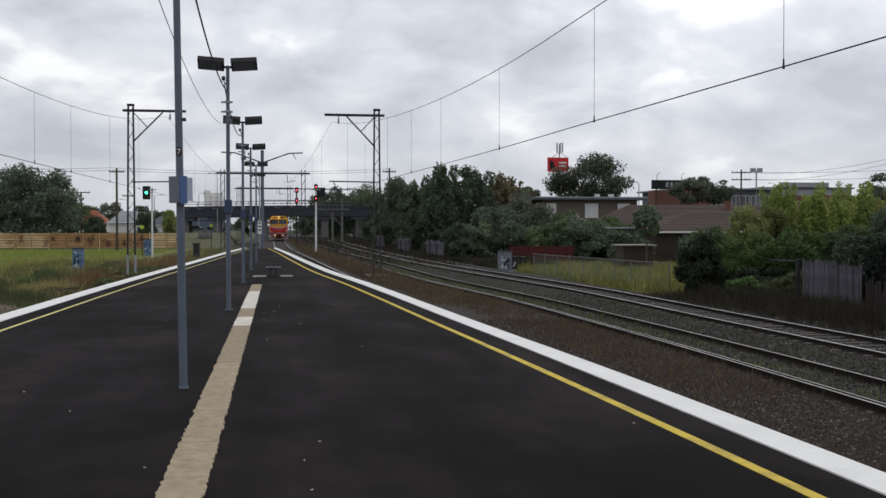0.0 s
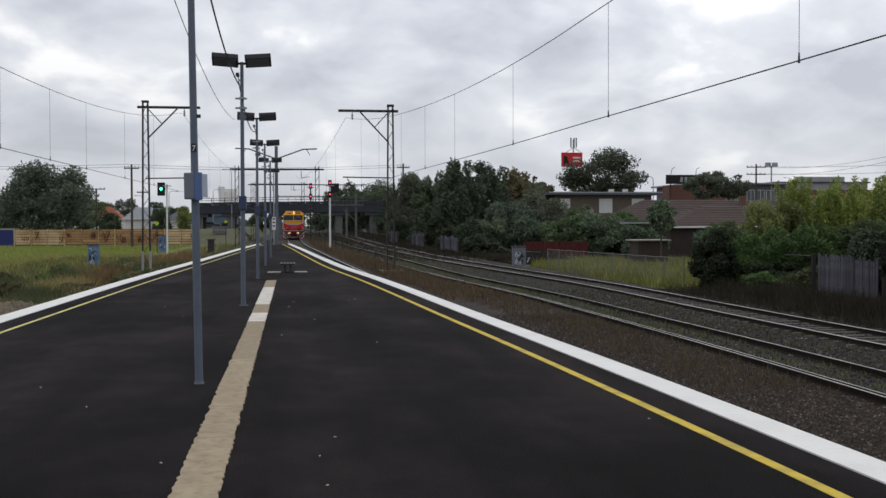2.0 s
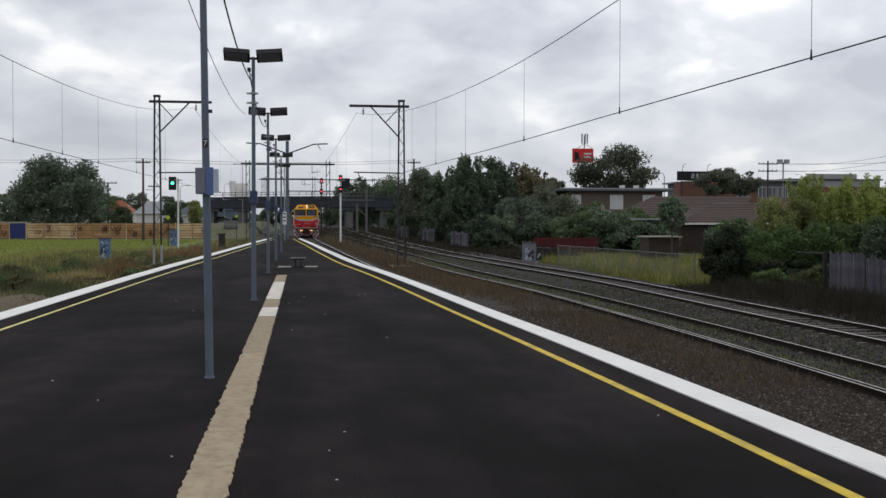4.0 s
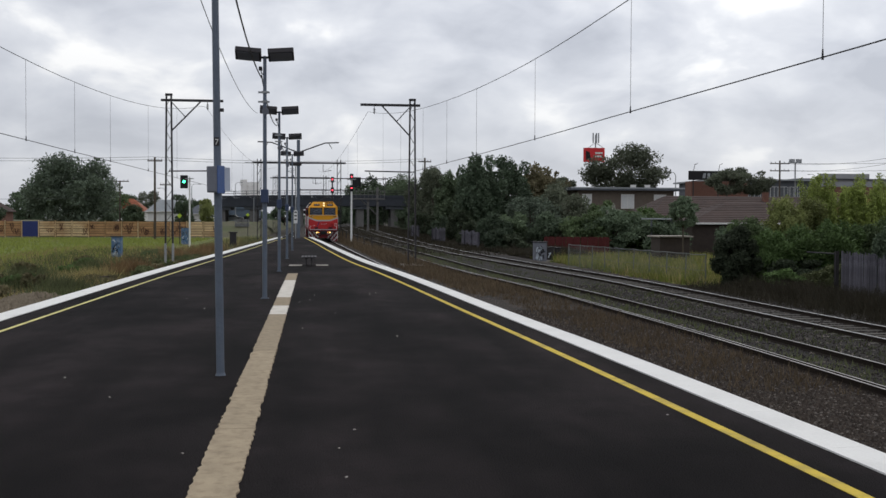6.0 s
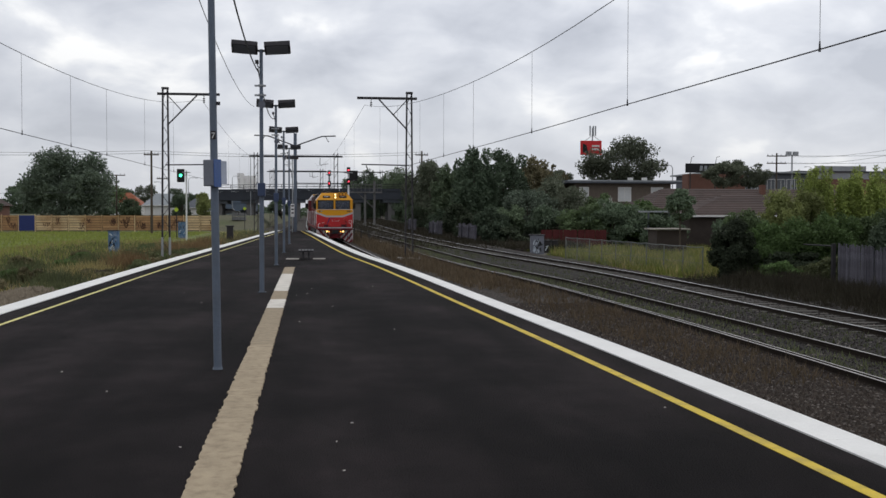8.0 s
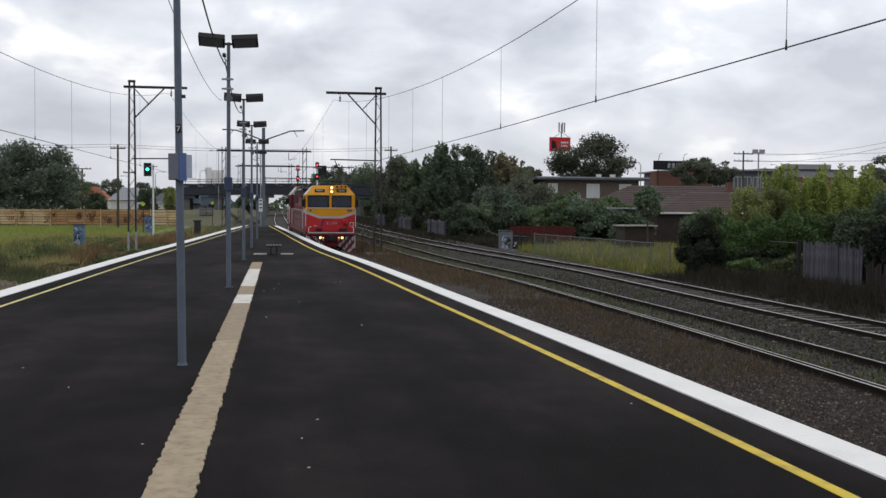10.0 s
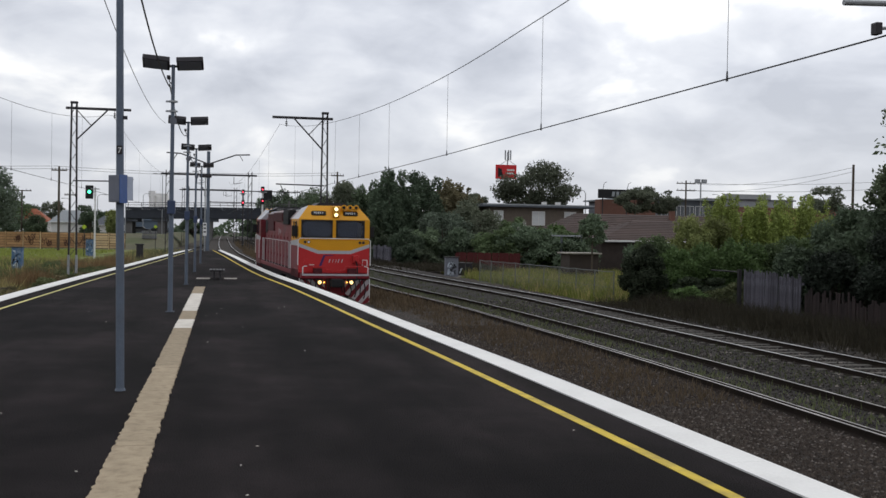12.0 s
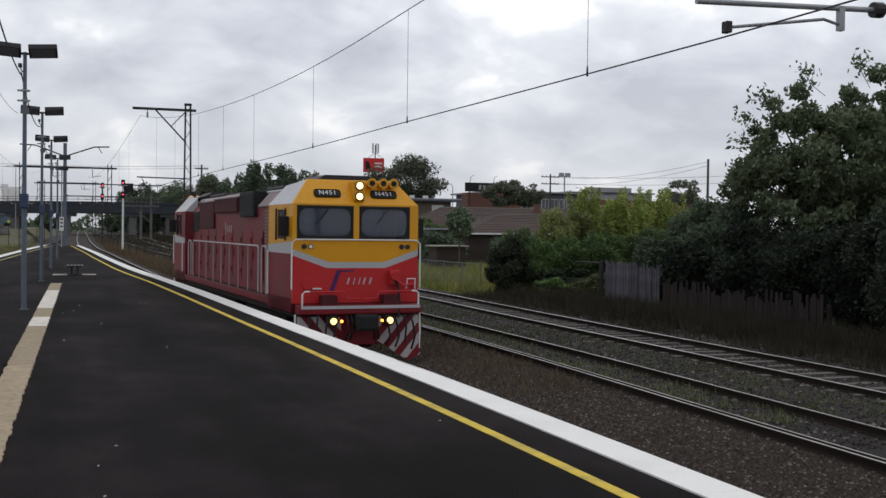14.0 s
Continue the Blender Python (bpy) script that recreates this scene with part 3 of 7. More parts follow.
def lamp_post(h, lamp=True, boxed=True, lean=0.0, number=False):
    """Twin-headed platform lamp post."""
    root = thing("lamp_post", pose(0, 0, 0), "blue-grey steel platform lamp post with twin floodlights", "lamp post", "platform lamp posts")
    bm = bmesh.new()
    rod(bm, (0, 0, 0), (0, 0, 2.05), 0.05, 0.049, 14)
    rod(bm, (0, 0, 2.05), (0, 0, h), 0.044, 0.036, 14)
    part("pole", bm, M_POLE, root, smooth=False)
    bm = B(-0.085, 0.085, -0.085, 0.085, 0.0, 0.015, 0.004)
    base = part("base_plate", bm, M_POLE, root)
    for sx in (-0.065, 0.065):
        for sy in (-0.065, 0.065):
            part("bolt", rod(bmesh.new(), (sx, sy, 0.015), (sx, sy, 0.032), 0.009, n=6), M_STEEL_DK, base)
    for s in (-1, 1):
        arm = part("bracket", rod(bmesh.new(), (0, 0, h - 0.04), (s * 0.12, 0, h - 0.02), 0.025, n=8), M_STEEL_DK, root)
        bm = bmesh.new()
        box(bm, -0.27, 0.27, -0.19, 0.19, -0.055, 0.055, 0.015)
        bmesh.ops.transform(bm, matrix=pose(s * 0.34, -0.05, h + 0.03, -22, -4 * s, 0), verts=bm.verts)
        head = part("floodlight", bm, M_STEEL_DK, root)
        bm = box(bmesh.new(), -0.23, 0.23, -0.16, 0.16, -0.061, -0.054)
        bmesh.ops.transform(bm, matrix=pose(s * 0.34, -0.05, h + 0.03, -22, -4 * s, 0), verts=bm.verts)
        part("lamp_glass", bm, M_GREYBOX, head)
    # camera bracket and straps under the heads
    part("camera_arm", tube(bmesh.new(), [(0, 0, h - 0.42), (-0.07, -0.02, h - 0.36), (-0.08, -0.03, h - 0.3)], 0.012), M_STEEL_DK, root)
    part("camera_housing", B(-0.12, -0.05, -0.16, 0.02, h - 0.31, h - 0.24, 0.012), M_STEEL_DK, root)
    for z in (h - 0.78, h - 0.98):
        st = part("strap", rod(bmesh.new(), (0, 0, z), (0, 0, z + 0.04), 0.072, n=12), M_GALV, root)
        part("lug", B(-0.14, 0.1, -0.02, 0.02, z, z + 0.035), M_GALV, st)
    part("speaker_horn", rod(bmesh.new(), (0.02, -0.06, h - 1.15), (0.02, -0.22, h - 1.18), 0.03, 0.08, 10), M_GREYBOX, root)
    if boxed:
        bx = part("equipment_box", B(-0.08, 0.08, -0.13, 0.06, 2.03, 2.31, 0.015), M_NAVYBOX, root, "dark blue enamel box on the pole")
        part("box_door", B(-0.07, 0.07, -0.136, -0.13, 2.04, 2.3), M_NAVYBOX, bx)
    return root


post = lamp_post(5.12)
post.matrix_world = pose(-1.10, 22.9, 0)
for x, y, dz in ((-1.21, 34.6, 0), (-1.27, 45.5, 0.0), (-1.33, 57.5, 0.0)):
    copy_thing(post, pose(x, y, dz, 0, 0, 2))


def near_post():
    root = thing("lamp_post", pose(-1.03, 11.68, 0, 0, -0.75, 0), "blue-grey steel platform post with a blue and grey box, plate 7", "lamp post", "platform lamp posts")
    bm = bmesh.new()
    rod(bm, (0, 0, 0), (0, 0, 2.06), 0.043, 0.042, 16)
    rod(bm, (0, 0, 2.06), (0, 0, 5.3), 0.040, 0.035, 16)
    part("pole", bm, M_POLE, root)
    part("collar", rod(bmesh.new(), (0, 0, 1.99), (0, 0, 2.07), 0.058, n=16), M_GREYBOX, root)
    part("base_ring", rod(bmesh.new(), (0, 0, 0), (0, 0, 0.025), 0.056, 0.048, n=16), M_POLE, root)
    def turned(bm):
        bmesh.ops.transform(bm, matrix=pose(-0.005, -0.06, 0, 0, 0, -28), verts=bm.verts)
        return bm
    bx = part("equipment_box", turned(B(-0.075, 0.06, -0.075, 0.075, 1.972, 2.252, 0.006)), M_GREYBOX, root, "grey steel box strapped to the pole")
    part("box_door", turned(B(-0.07, 0.055, -0.082, -0.076, 1.982, 2.242, 0.002)), M_GREYBOX, bx)
    part("blue_panel", turned(B(0.0605, 0.068, -0.085, 0.05, 1.962, 2.257, 0.002)), M_BLUEBOX, bx, "blue enamel notice panel")
    part("pale_panel", turned(B(0.0605, 0.066, 0.0505, 0.16, 1.992, 2.242, 0.002)), M_LGREYP, bx, "pale notice panel")
    for z in (2.05, 2.18):
        part("strap", rod(bmesh.new(), (0, 0, z), (0, 0, z + 0.02), 0.052, n=14), M_GALV, bx)
    pl = part("number_plate", B(-0.028, 0.028, -0.052, -0.045, 2.472, 2.562, 0.002), M_STEEL_DK, root, "small dark plate reading 7")
    cu = bpy.data.curves.new("numeral", "FONT")
    cu.body, cu.size, cu.align_x, cu.extrude = "7", 0.085, "CENTER", 0.001
    cu.materials.append(M_WHITE)
    ob = new("numeral", cu)
    ob.parent = pl
    ob.matrix_basis = pose(0, -0.0535, 2.485, 90, 0, 0)
    part("bracket", B(0.036, 0.075, -0.02, 0.02, 2.84, 2.875), M_STEEL_DK, root)
    for s in (-1, 1):
        part("floodlight", B(s * 0.34 - 0.27, s * 0.34 + 0.27, -0.2, 0.2, 5.25, 5.43, 0.02), M_STEEL_DK, root)
    return root


near_post()


def bench():
    root = thing("bench", pose(-0.30, 39.2, 0), "dark slatted platform bench on two steel legs", "bench")
    for i in range(5):
        x = -0.23 + i * 0.115
        part("slat", B(x - 0.04, x + 0.04, -0.8, 0.8, 0.30, 0.33, 0.008), M_STEEL_DK, root)
    for y in (-0.55, 0.55):
        lg = part("frame", B(-0.24, 0.24, y - 0.03, y + 0.03, 0.27, 0.299), M_STEEL_DK, root)
        for x in (-0.1, 0.1):
            part("leg", B(x - 0.025, x + 0.025, y - 0.025, y + 0.025, 0.0, 0.27), M_STEEL_DK, lg)
    return root


bench()
for k, (x0, x1, y0, y1) in enumerate(((-1.02, -0.55, 38.7, 39.7), (-0.05, 0.40, 38.9, 39.7))):
    bm = B(x0, x1, y0, y1, -0.01, 0.007, 0.003)
    tagged(link("concrete_patch", bm, M_CONC), "pale concrete patch beside the bench", "concrete patch", kind="structure")


def sign_post():
    root = thing("sign_post", pose(-1.85, 92.0, 0), "thin pale post with a small white notice", "sign post")
    part("post", rod(bmesh.new(), (0, 0, 0), (0, 0, 6.2), 0.05, 0.045), M_GALV, root)
    pn = part("notice", B(-0.16, 0.16, -0.09, -0.06, 1.3, 2.4, 0.01), M_WHITE, root, "white notice with dark bars")
    for z in (2.3, 2.0, 1.7):
        part("text_bar", B(-0.1, 0.1, -0.095, -0.0905, z - 0.12, z), M_STEEL_DK, pn)
    part("floodlight", B(-0.5, 0.5, -0.25, 0.25, 6.2, 6.5, 0.04), M_STEEL_DK, root)
    return root


sign_post()


# ---- overhead line ----
def lattice_mast(x, y, top, arm_dir, arm_len, drop_x, w0=0.22, w1=0.135, z0=GROUND_Z, sleeve=False, label="rusty dark lattice overhead-line mast with a bracket arm"):
    """Two channel legs with lacing, a level arm with a brace, and an insulator."""
    root = thing("overhead_mast", pose(x, y, 0), label, "overhead mast", "overhead masts")
    for s in (-1, 1):
        bm = bmesh.new()
        a, b = Vector((s * w0, 0, z0)), Vector((s * w1, 0, top))
        q = bmesh.ops.create_cube(bm, size=1)["verts"]
        for v in q:
            p = a.lerp(b, v.co.z + 0.5)
            v.co = (p.x + v.co.x * 0.085, v.co.y * 0.2, p.z)
        part("leg", bm, M_STEEL_DK, root)
    n = 15
    for i in range(n):
        u, v = (i + 0.1) / n, (i + 0.9) / n
        s = 1 if i % 2 else -1
        pa = Vector((s * (w0 + (w1 - w0) * u), -0.02, z0 + (top - z0) * u))
        pb = Vector((-s * (w0 + (w1 - w0) * v), 0.02, z0 + (top - z0) * v))
        part("lacing_bar", rod(bmesh.new(), pa, pb, 0.017, n=5), M_STEEL_DK, root)
    az = top - 0.35
    arm = part("arm", B(min(-arm_dir * 0.45, arm_dir * arm_len), max(-arm_dir * 0.45, arm_dir * arm_len), -0.06, 0.06, az, az + 0.14, 0.01), M_STEEL_DK, root)
    part("brace", rod(bmesh.new(), (arm_dir * 0.1, 0, az - 1.75), (arm_dir * arm_len * 0.58, 0, az), 0.045, n=6), M_STEEL_DK, arm)
    part("brace", rod(bmesh.new(), (arm_dir * 0.12, 0, az), (arm_dir * 0.9, 0, az - 0.85), 0.03, n=6), M_STEEL_DK, arm)
    rg = part("registration_arm", rod(bmesh.new(), (0, 0, 4.42), (arm_dir * 2.75, 0, 4.46), 0.04, n=6), M_STEEL_DK, root)
    part("steady_arm", rod(bmesh.new(), (arm_dir * 2.5, 0, 4.44), (drop_x, 0, 3.8), 0.02, n=5), M_STEEL_DK, rg)
    if sleeve:
        for s in (-1, 1):
            x = s * (w0 + (w1 - w0) * 0.08)
            part("sleeve", B(x - 0.055, x + 0.055, -0.12, 0.12, z0, z0 + 1.55, 0.01), M_GALV, root, "pale grey painted leg sleeve")
    part("cap", B(-0.2, 0.2, -0.14, 0.14, top - 0.02, top + 0.1, 0.02), M_STEEL_DK, root)
    ins = part("insulator", rod(bmesh.new(), (drop_x, 0, az - 0.45), (drop_x, 0, az), 0.02, n=6), M_STEEL_DK, arm)
    for k in range(3):
        part("shed", rod(bmesh.new(), (drop_x, 0, az - 0.2 - k * 0.1), (drop_x, 0, az - 0.15 - k * 0.1), 0.075, 0.05, n=8), M_STEEL_DK, ins)
    fz = part("footing", B(-0.72, 0.72, -0.5, 0.5, GROUND_Z, GROUND_Z + 0.42, 0.03), M_LCONC, root, "pale concrete footing")
    return root


lattice_mast(5.45, 61.8, 8.55, -1, 3.0, -2.2)

lattice_mast(-8.55, 63.5, 8.8, 1, 3.1, 2.2, sleeve=True)


def wire(name, pts, r, label, parent=None):
    bm = tube(bmesh.new(), pts, r, 5)
    if parent:
        return part(name, bm, M_WIRE, parent)
    return tagged(link(name, bm, M_WIRE), label, "wire")


def overhead(f, x_off, cz, y_mast, z_mast, low_y, low_z, drops, y_near, label):
    """Contact wire, catenary and droppers over one track."""
    root = thing("overhead_wires", pose(0, 0, 0), label, "overhead wires")
    k = (z_mast - low_z) / (y_mast - low_y) ** 2

    def cat(y):
        if y > y_mast:
            u = (y - y_mast) / 66
            return z_mast - 6.0 * u * (1 - u) - 0.3 * u
        return low_z + k * (y - low_y) ** 2
    ys = [y_near + (127 - y_near) * i / 70 for i in range(71)]
    part("contact_wire", tube(bmesh.new(), [(f(y) + x_off(y), y, cz) for y in ys], 0.010, 5), M_WIRE, root)
    part("catenary_wire", tube(bmesh.new(), [(f(y) + x_off(y), y, cat(y)) for y in ys], 0.009, 5), M_WIRE, root)
    for y in drops:
        x = f(y) + x_off(y)
        dr = part("dropper", rod(bmesh.new(), (x, y, cz), (x, y, cat(y)), 0.004, n=4), M_WIRE, root)
        part("clip", rod(bmesh.new(), (x, y, cz - 0.03), (x, y, cz + 0.1), 0.018, 0.01, n=6), M_WIRE, dr)
    return root


overhead(track_1, lambda y: 0.05 + 0.24 * min(max((20 - y) / 10, 0), 1), 3.72, 61.8, 7.88, 27.0, 5.72, [12.6, 19.4, 26.4, 33.2, 38, 43, 49, 55, 68, 75, 82, 90, 98, 106, 114], -25, "black contact wire and catenary with droppers over the track")
overhead(track_0, lambda y: 0.0, 3.65, 63.5, 8.26, 26.6, 5.655, [23, 28, 33, 38, 45.3, 53, 70, 78, 86, 94, 102], -25, "black contact wire and catenary with droppers over the track")


def pull_off():
    root = thing("overhead_mast", pose(9.4, 9.6, 0), "grey steel mast with a tubular pull-off arm", "overhead mast", "overhead masts")
    part("column", rod(bmesh.new(), (0, 0, GROUND_Z), (0, 0, 8.2), 0.14, 0.1, 12), M_STEEL_DK, root)
    arm = part("arm", tube(bmesh.new(), [(0, 0, 4.16), (-3.45, 0, 4.04)], 0.03, 10), M_GALV, root, "grey tubular arm")
    part("insulator", rod(bmesh.new(), (-1.27, 0, 4.117), (-1.15, 0, 4.12), 0.085, 0.085, 10), M_STEEL_DK, arm)
    part("hanger", B(-1.72, -1.65, -0.03, 0.03, 3.86, 4.12), M_GALV, arm)
    part("registration_arm", tube(bmesh.new(), [(-1.68, 0, 3.92), (-1.9, 0, 3.97), (-3.08, 0, 3.8)], 0.018, 8), M_GALV, arm)
    part("wire_clip", B(-3.12, -3.05, -0.05, 0.05, 3.74, 3.86, 0.01), M_STEEL_DK, arm)
    return root


pull_off()


def centre_mast():
    root = thing("overhead_mast", pose(-1.65, 94.0, 0), "dark centre mast with two raised bracket arms", "overhead mast", "overhead masts")
    part("column", B(-0.14, 0.14, -0.14, 0.14, 0, 8.55, 0.02), M_POLE, root)
    for s in (-1, 1):
        am = part("arm", tube(bmesh.new(), [(0, 0, 7.45), (s * 2.3, 0, 8.3), (s * 3.5, 0, 8.35)], 0.06, 6), M_STEEL_DK, root)
        part("dropper_bar", rod(bmesh.new(), (s * 2.9, 0, 7.8), (s * 2.6, 0, 8.3), 0.03, n=5), M_STEEL_DK, am)
    return root


centre_mast()


def gantry(x0, x1, y, z, label="dark lattice portal gantry spanning the tracks"):
    root = thing("gantry", pose(0, y, 0), label, "gantry", "gantries")
    for x in (x0, x1):
        for s in (-0.22, 0.22):
            part("leg", B(x + s - 0.045, x + s + 0.045, -0.1, 0.1, GROUND_Z, z + 0.4), M_STEEL_DK, root)
        for k in range(9):
            zz = GROUND_Z + 0.4 + k * (z - GROUND_Z - 0.8) / 8
            part("lacing_bar", rod(bmesh.new(), (x - 0.2, 0, zz), (x + 0.2, 0, zz + 0.7), 0.03, n=5), M_STEEL_DK, root)
    part("beam", B(x0 - 0.8, x1 + 0.8, -0.1, 0.1, z - 0.13, z + 0.07), M_STEEL_DK, root)
    for u in (0.35, 0.8):
        x = x0 + (x1 - x0) * u
        dr = part("hanger", rod(bmesh.new(), (x, 0, z - 1.1), (x, 0, z - 0.2), 0.04, n=5), M_STEEL_DK, root)
        part("register_bar", rod(bmesh.new(), (x, 0, z - 1.1), (x + 1.0, 0, z - 0.9), 0.03, n=5), M_STEEL_DK, dr)
    return root


gantry(-7.0, 2.6, 131, 8.5)
gantry(-6.5, 1.2, 181, 8.6)
gantry(-9.0, 14.0, 226, 10.2)
gantry(-5.0, 9.0, 300, 9.8)


# ---- signals ----
def signal(x, y, ztop, lamps, post_mat, label, side=0.0, size=0.62):
    """A colour-light signal: post, ladder cage, heads with hoods."""
    root = thing("rail_signal", pose(x, y, 0), label, "rail signal", "rail signals")
    part("post", rod(bmesh.new(), (side, 0.1, GROUND_Z), (side, 0.1, ztop), 0.09, 0.08), post_mat, root)
    for z, m in lamps:
        hd = part("signal_head", B(-size * 0.62, size * 0.62, -0.12, 0.1, z - size * 1.1, z + size * 1.1, 0.06), M_BLACK, root)
        part("lamp", rod(bmesh.new(), (0, -0.125, z + 0.02), (0, -0.16, z + 0.02), size * 0.23, n=16), m, hd, "lit signal lamp")
        part("hood", rod(bmesh.new(), (0, -0.13, z + size * 0.38), (0, -0.5, z + size * 0.40), size * 0.1, n=8), M_BLACK, hd)
        part("bracket", rod(bmesh.new(), (side, 0.1, z), (0, 0.05, z), 0.04, n=6), M_STEEL_DK, hd)
    part("cage", B(side - 0.4, side + 0.4, -0.2, 0.5, ztop - 0.25, ztop - 0.18), M_GALV, root)
    for z in np.arange(GROUND_Z + 0.5, ztop - 0.5, 0.5):
        part("rung", B(side - 0.18, side + 0.18, 0.2, 0.23, z, z + 0.03), M_GALV, root)
    return root


signal(-13.7, 113, 6.0, [(5.45, M_SIG_GREEN)], M_WHITE, "white-posted rail signal showing a green light", side=0.55, size=0.62)
signal(3.15, 100, 5.6, [(5.6, M_SIG_RED), (4.55, M_SIG_RED)], M_WHITE, "white-posted rail signal showing two red lights", size=0.27)
signal(1.75, 128, 6.4, [(6.35, M_SIG_RED), (5.1, M_SIG_RED)], M_STEEL_DK, "dark-posted rail signal showing two red lights", size=0.30)


# ---- locomotive ----
def locomotive():
    """Double-ended diesel; nose at y = 0 looking to -y, rail level at z = 0."""
    L = 17.5
    root = thing("locomotive", pose(0, 0, 0), "red and yellow diesel locomotive with lit headlights", "locomotive")
    W = 1.42
    # underframe and tanks
    part("underframe", B(-1.36, 1.36, 0.55, L - 0.55, 0.9, 1.22, 0.02), M_UNDER, root, "grimy black underframe, shadow under the sill in its colour")
    part("side_sill", B(-1.41, -1.361, 0.9, L - 0.9, 1.04, 1.215, 0.01), M_RED, root, "dusty red side sill")
    part("side_sill", B(1.361, 1.41, 0.9, L - 0.9, 1.04, 1.215, 0.01), M_RED, root, "dusty red side sill")
    tank = part("fuel_tank", B(-1.25, 1.25, 7.1, 11.3, 0.3, 0.97, 0.12), M_BLACK, root)
    for y in (3.9, L - 3.9):
        bg = part("bogie", B(-1.12, 1.12, y - 2.2, y + 2.2, 0.45, 0.85, 0.06), M_BLACK, root)
        for dy in (-1.7, 0, 1.7):
            for s in (-0.8, 0.8):
                bm = bmesh.new()
                rod(bm, (s - 0.07, y + dy, 0.52), (s + 0.07, y + dy, 0.52), 0.5, n=28)
                rod(bm, (s - 0.09, y + dy, 0.52), (s - 0.06, y + dy, 0.52), 0.52, n=28)
                part("wheel", bm, M_STEEL_DK, bg)
            for s in (-1.14, 1.14):
                part("axle_box", B(s - 0.09, s + 0.09, y + dy - 0.18, y + dy + 0.18, 0.38, 0.7, 0.03), M_BLACK, bg)
        for s in (-1.15, 1.15):
            part("side_frame", B(s - 0.06, s + 0.06, y - 2.15, y + 2.15, 0.62, 0.84, 0.03), M_BLACK, bg)

    # hood between the cabs
    hw = 1.16
    hood = [(-hw, 1.22), (-hw, 3.30), (-0.86, 3.66), (0.86, 3.66), (hw, 3.30), (hw, 1.22)]
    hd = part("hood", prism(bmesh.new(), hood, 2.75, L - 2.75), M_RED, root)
    part("hood_roof", prism(bmesh.new(), [(-0.88, 3.665), (-0.75, 3.76), (0.75, 3.76), (0.88, 3.665)], 2.75, L - 2.75), M_STEEL_DK, root, "grimy dark roof")
    for s in (-1, 1):
        def sd(a, b):
            return sorted((s * (hw + a), s * (hw + b)))
        x0, x1 = sd(0.002, 0.03)
        lv = part("louvre_panel", B(x0, x1, 2.78, 3.95, 1.35, 3.28, 0.004), M_RED, hd)
        for k in range(22):
            z = 1.46 + k * 0.082
            a, b = sd(0.031, 0.06)
            part("slat", B(a, b, 3.3, 3.9, z, z + 0.035), M_DUSTY if k > 8 else M_RED, lv)
        part("roof_fairing", prism(bmesh.new(), [(s * 0.9, 3.70), (s * 0.9, 3.62), (s * (hw + 0.03), 3.29), (s * (hw + 0.06), 3.33)], 2.75, 4.7), M_DUSTY, hd, "dusty pale roof-edge fairing")
        for k in range(8):
            y = 4.25 + k * 1.24
            dp = part("hood_door", B(x0, x1, y, y + 1.16, 1.45, 2.72, 0.006), M_RED, hd)
            a, b = sd(0.031, 0.055)
            part("door_handle", B(a, b, y + 1.0, y + 1.05, 2.0, 2.2), M_RED, dp)
            part("hinge", B(a, b, y + 0.04, y + 0.08, 1.6, 1.72), M_RED, dp)
            part("hinge", B(a, b, y + 0.04, y + 0.08, 2.42, 2.54), M_RED, dp)
        for y0, y1, z0, z1, d, m, lb in ((5.0, 6.7, 3.08, 3.72, 0.10, M_BLACK, "sooty black intake box"), (7.0, 10.3, 3.22, 3.60, 0.10, M_GRIME, "sooty dark red intake box"), (10.7, 13.2, 2.76, 3.56, 0.06, M_GRIME, "sooty dark red intake box"), (13.5, 14.5, 2.62, 3.3, 0.03, M_BLACK, "black radiator grille")):
            if z1 > 3.4 and m is M_GRIME:
                pc = prism(bmesh.new(), [(s * (hw - 0.30), z1 + 0.16), (s * (hw - 0.30), z1 + 0.002), (s * (hw + d + 0.03), z1 + 0.002), (s * (hw + d + 0.03), z1 + 0.03)], y0 - 0.05, y1 + 0.05)
                part("intake_hood", pc, M_DUSTY, hd, "dusty pale sloping intake top")
            a, b = sd(-0.28, d)
            gr = part("intake", B(a, b, y0, y1, z0, z1, 0.012), m, hd, lb)
            a, b = sd(d + 0.001, d + 0.02)
            for k in range(6):
                z = z0 + 0.06 + k * (z1 - z0 - 0.1) / 6
                part("bar", B(a, b, y0 + 0.05, y1 - 0.05, z, z + 0.035), m, gr)
        # grey-pink edge along the roof line
        part("roof_rail", rod(bmesh.new(), (s * 0.9, 2.8, 3.69), (s * 0.9, L - 2.8, 3.69), 0.03, n=6), M_LGREY, hd)
        # lettering shapes on the side
        for k, (y, h) in enumerate(((8.9, 0.36), (8.62, 0.2), (8.36, 0.2), (8.1, 0.2))):
            a, b = sd(0.032, 0.036)
            part("logo_bar", B(a, b, y, y + 0.07, 2.76 - h * 0.5, 2.76 + h * 0.5), M_RAILING, hd)
    for y0, y1, z in ((4.6, 6.3, 3.86), (8.4, 10.4, 3.83), (12.2, 15.2, 3.88)):
        part("roof_hatch", B(-0.62, 0.62, y0, y1, 3.755, z, 0.05), M_STEEL_DK, root)
    part("exhaust", B(-0.3, 0.3, 7.2, 7.9, 3.755, 3.95, 0.04), M_BLACK, root)

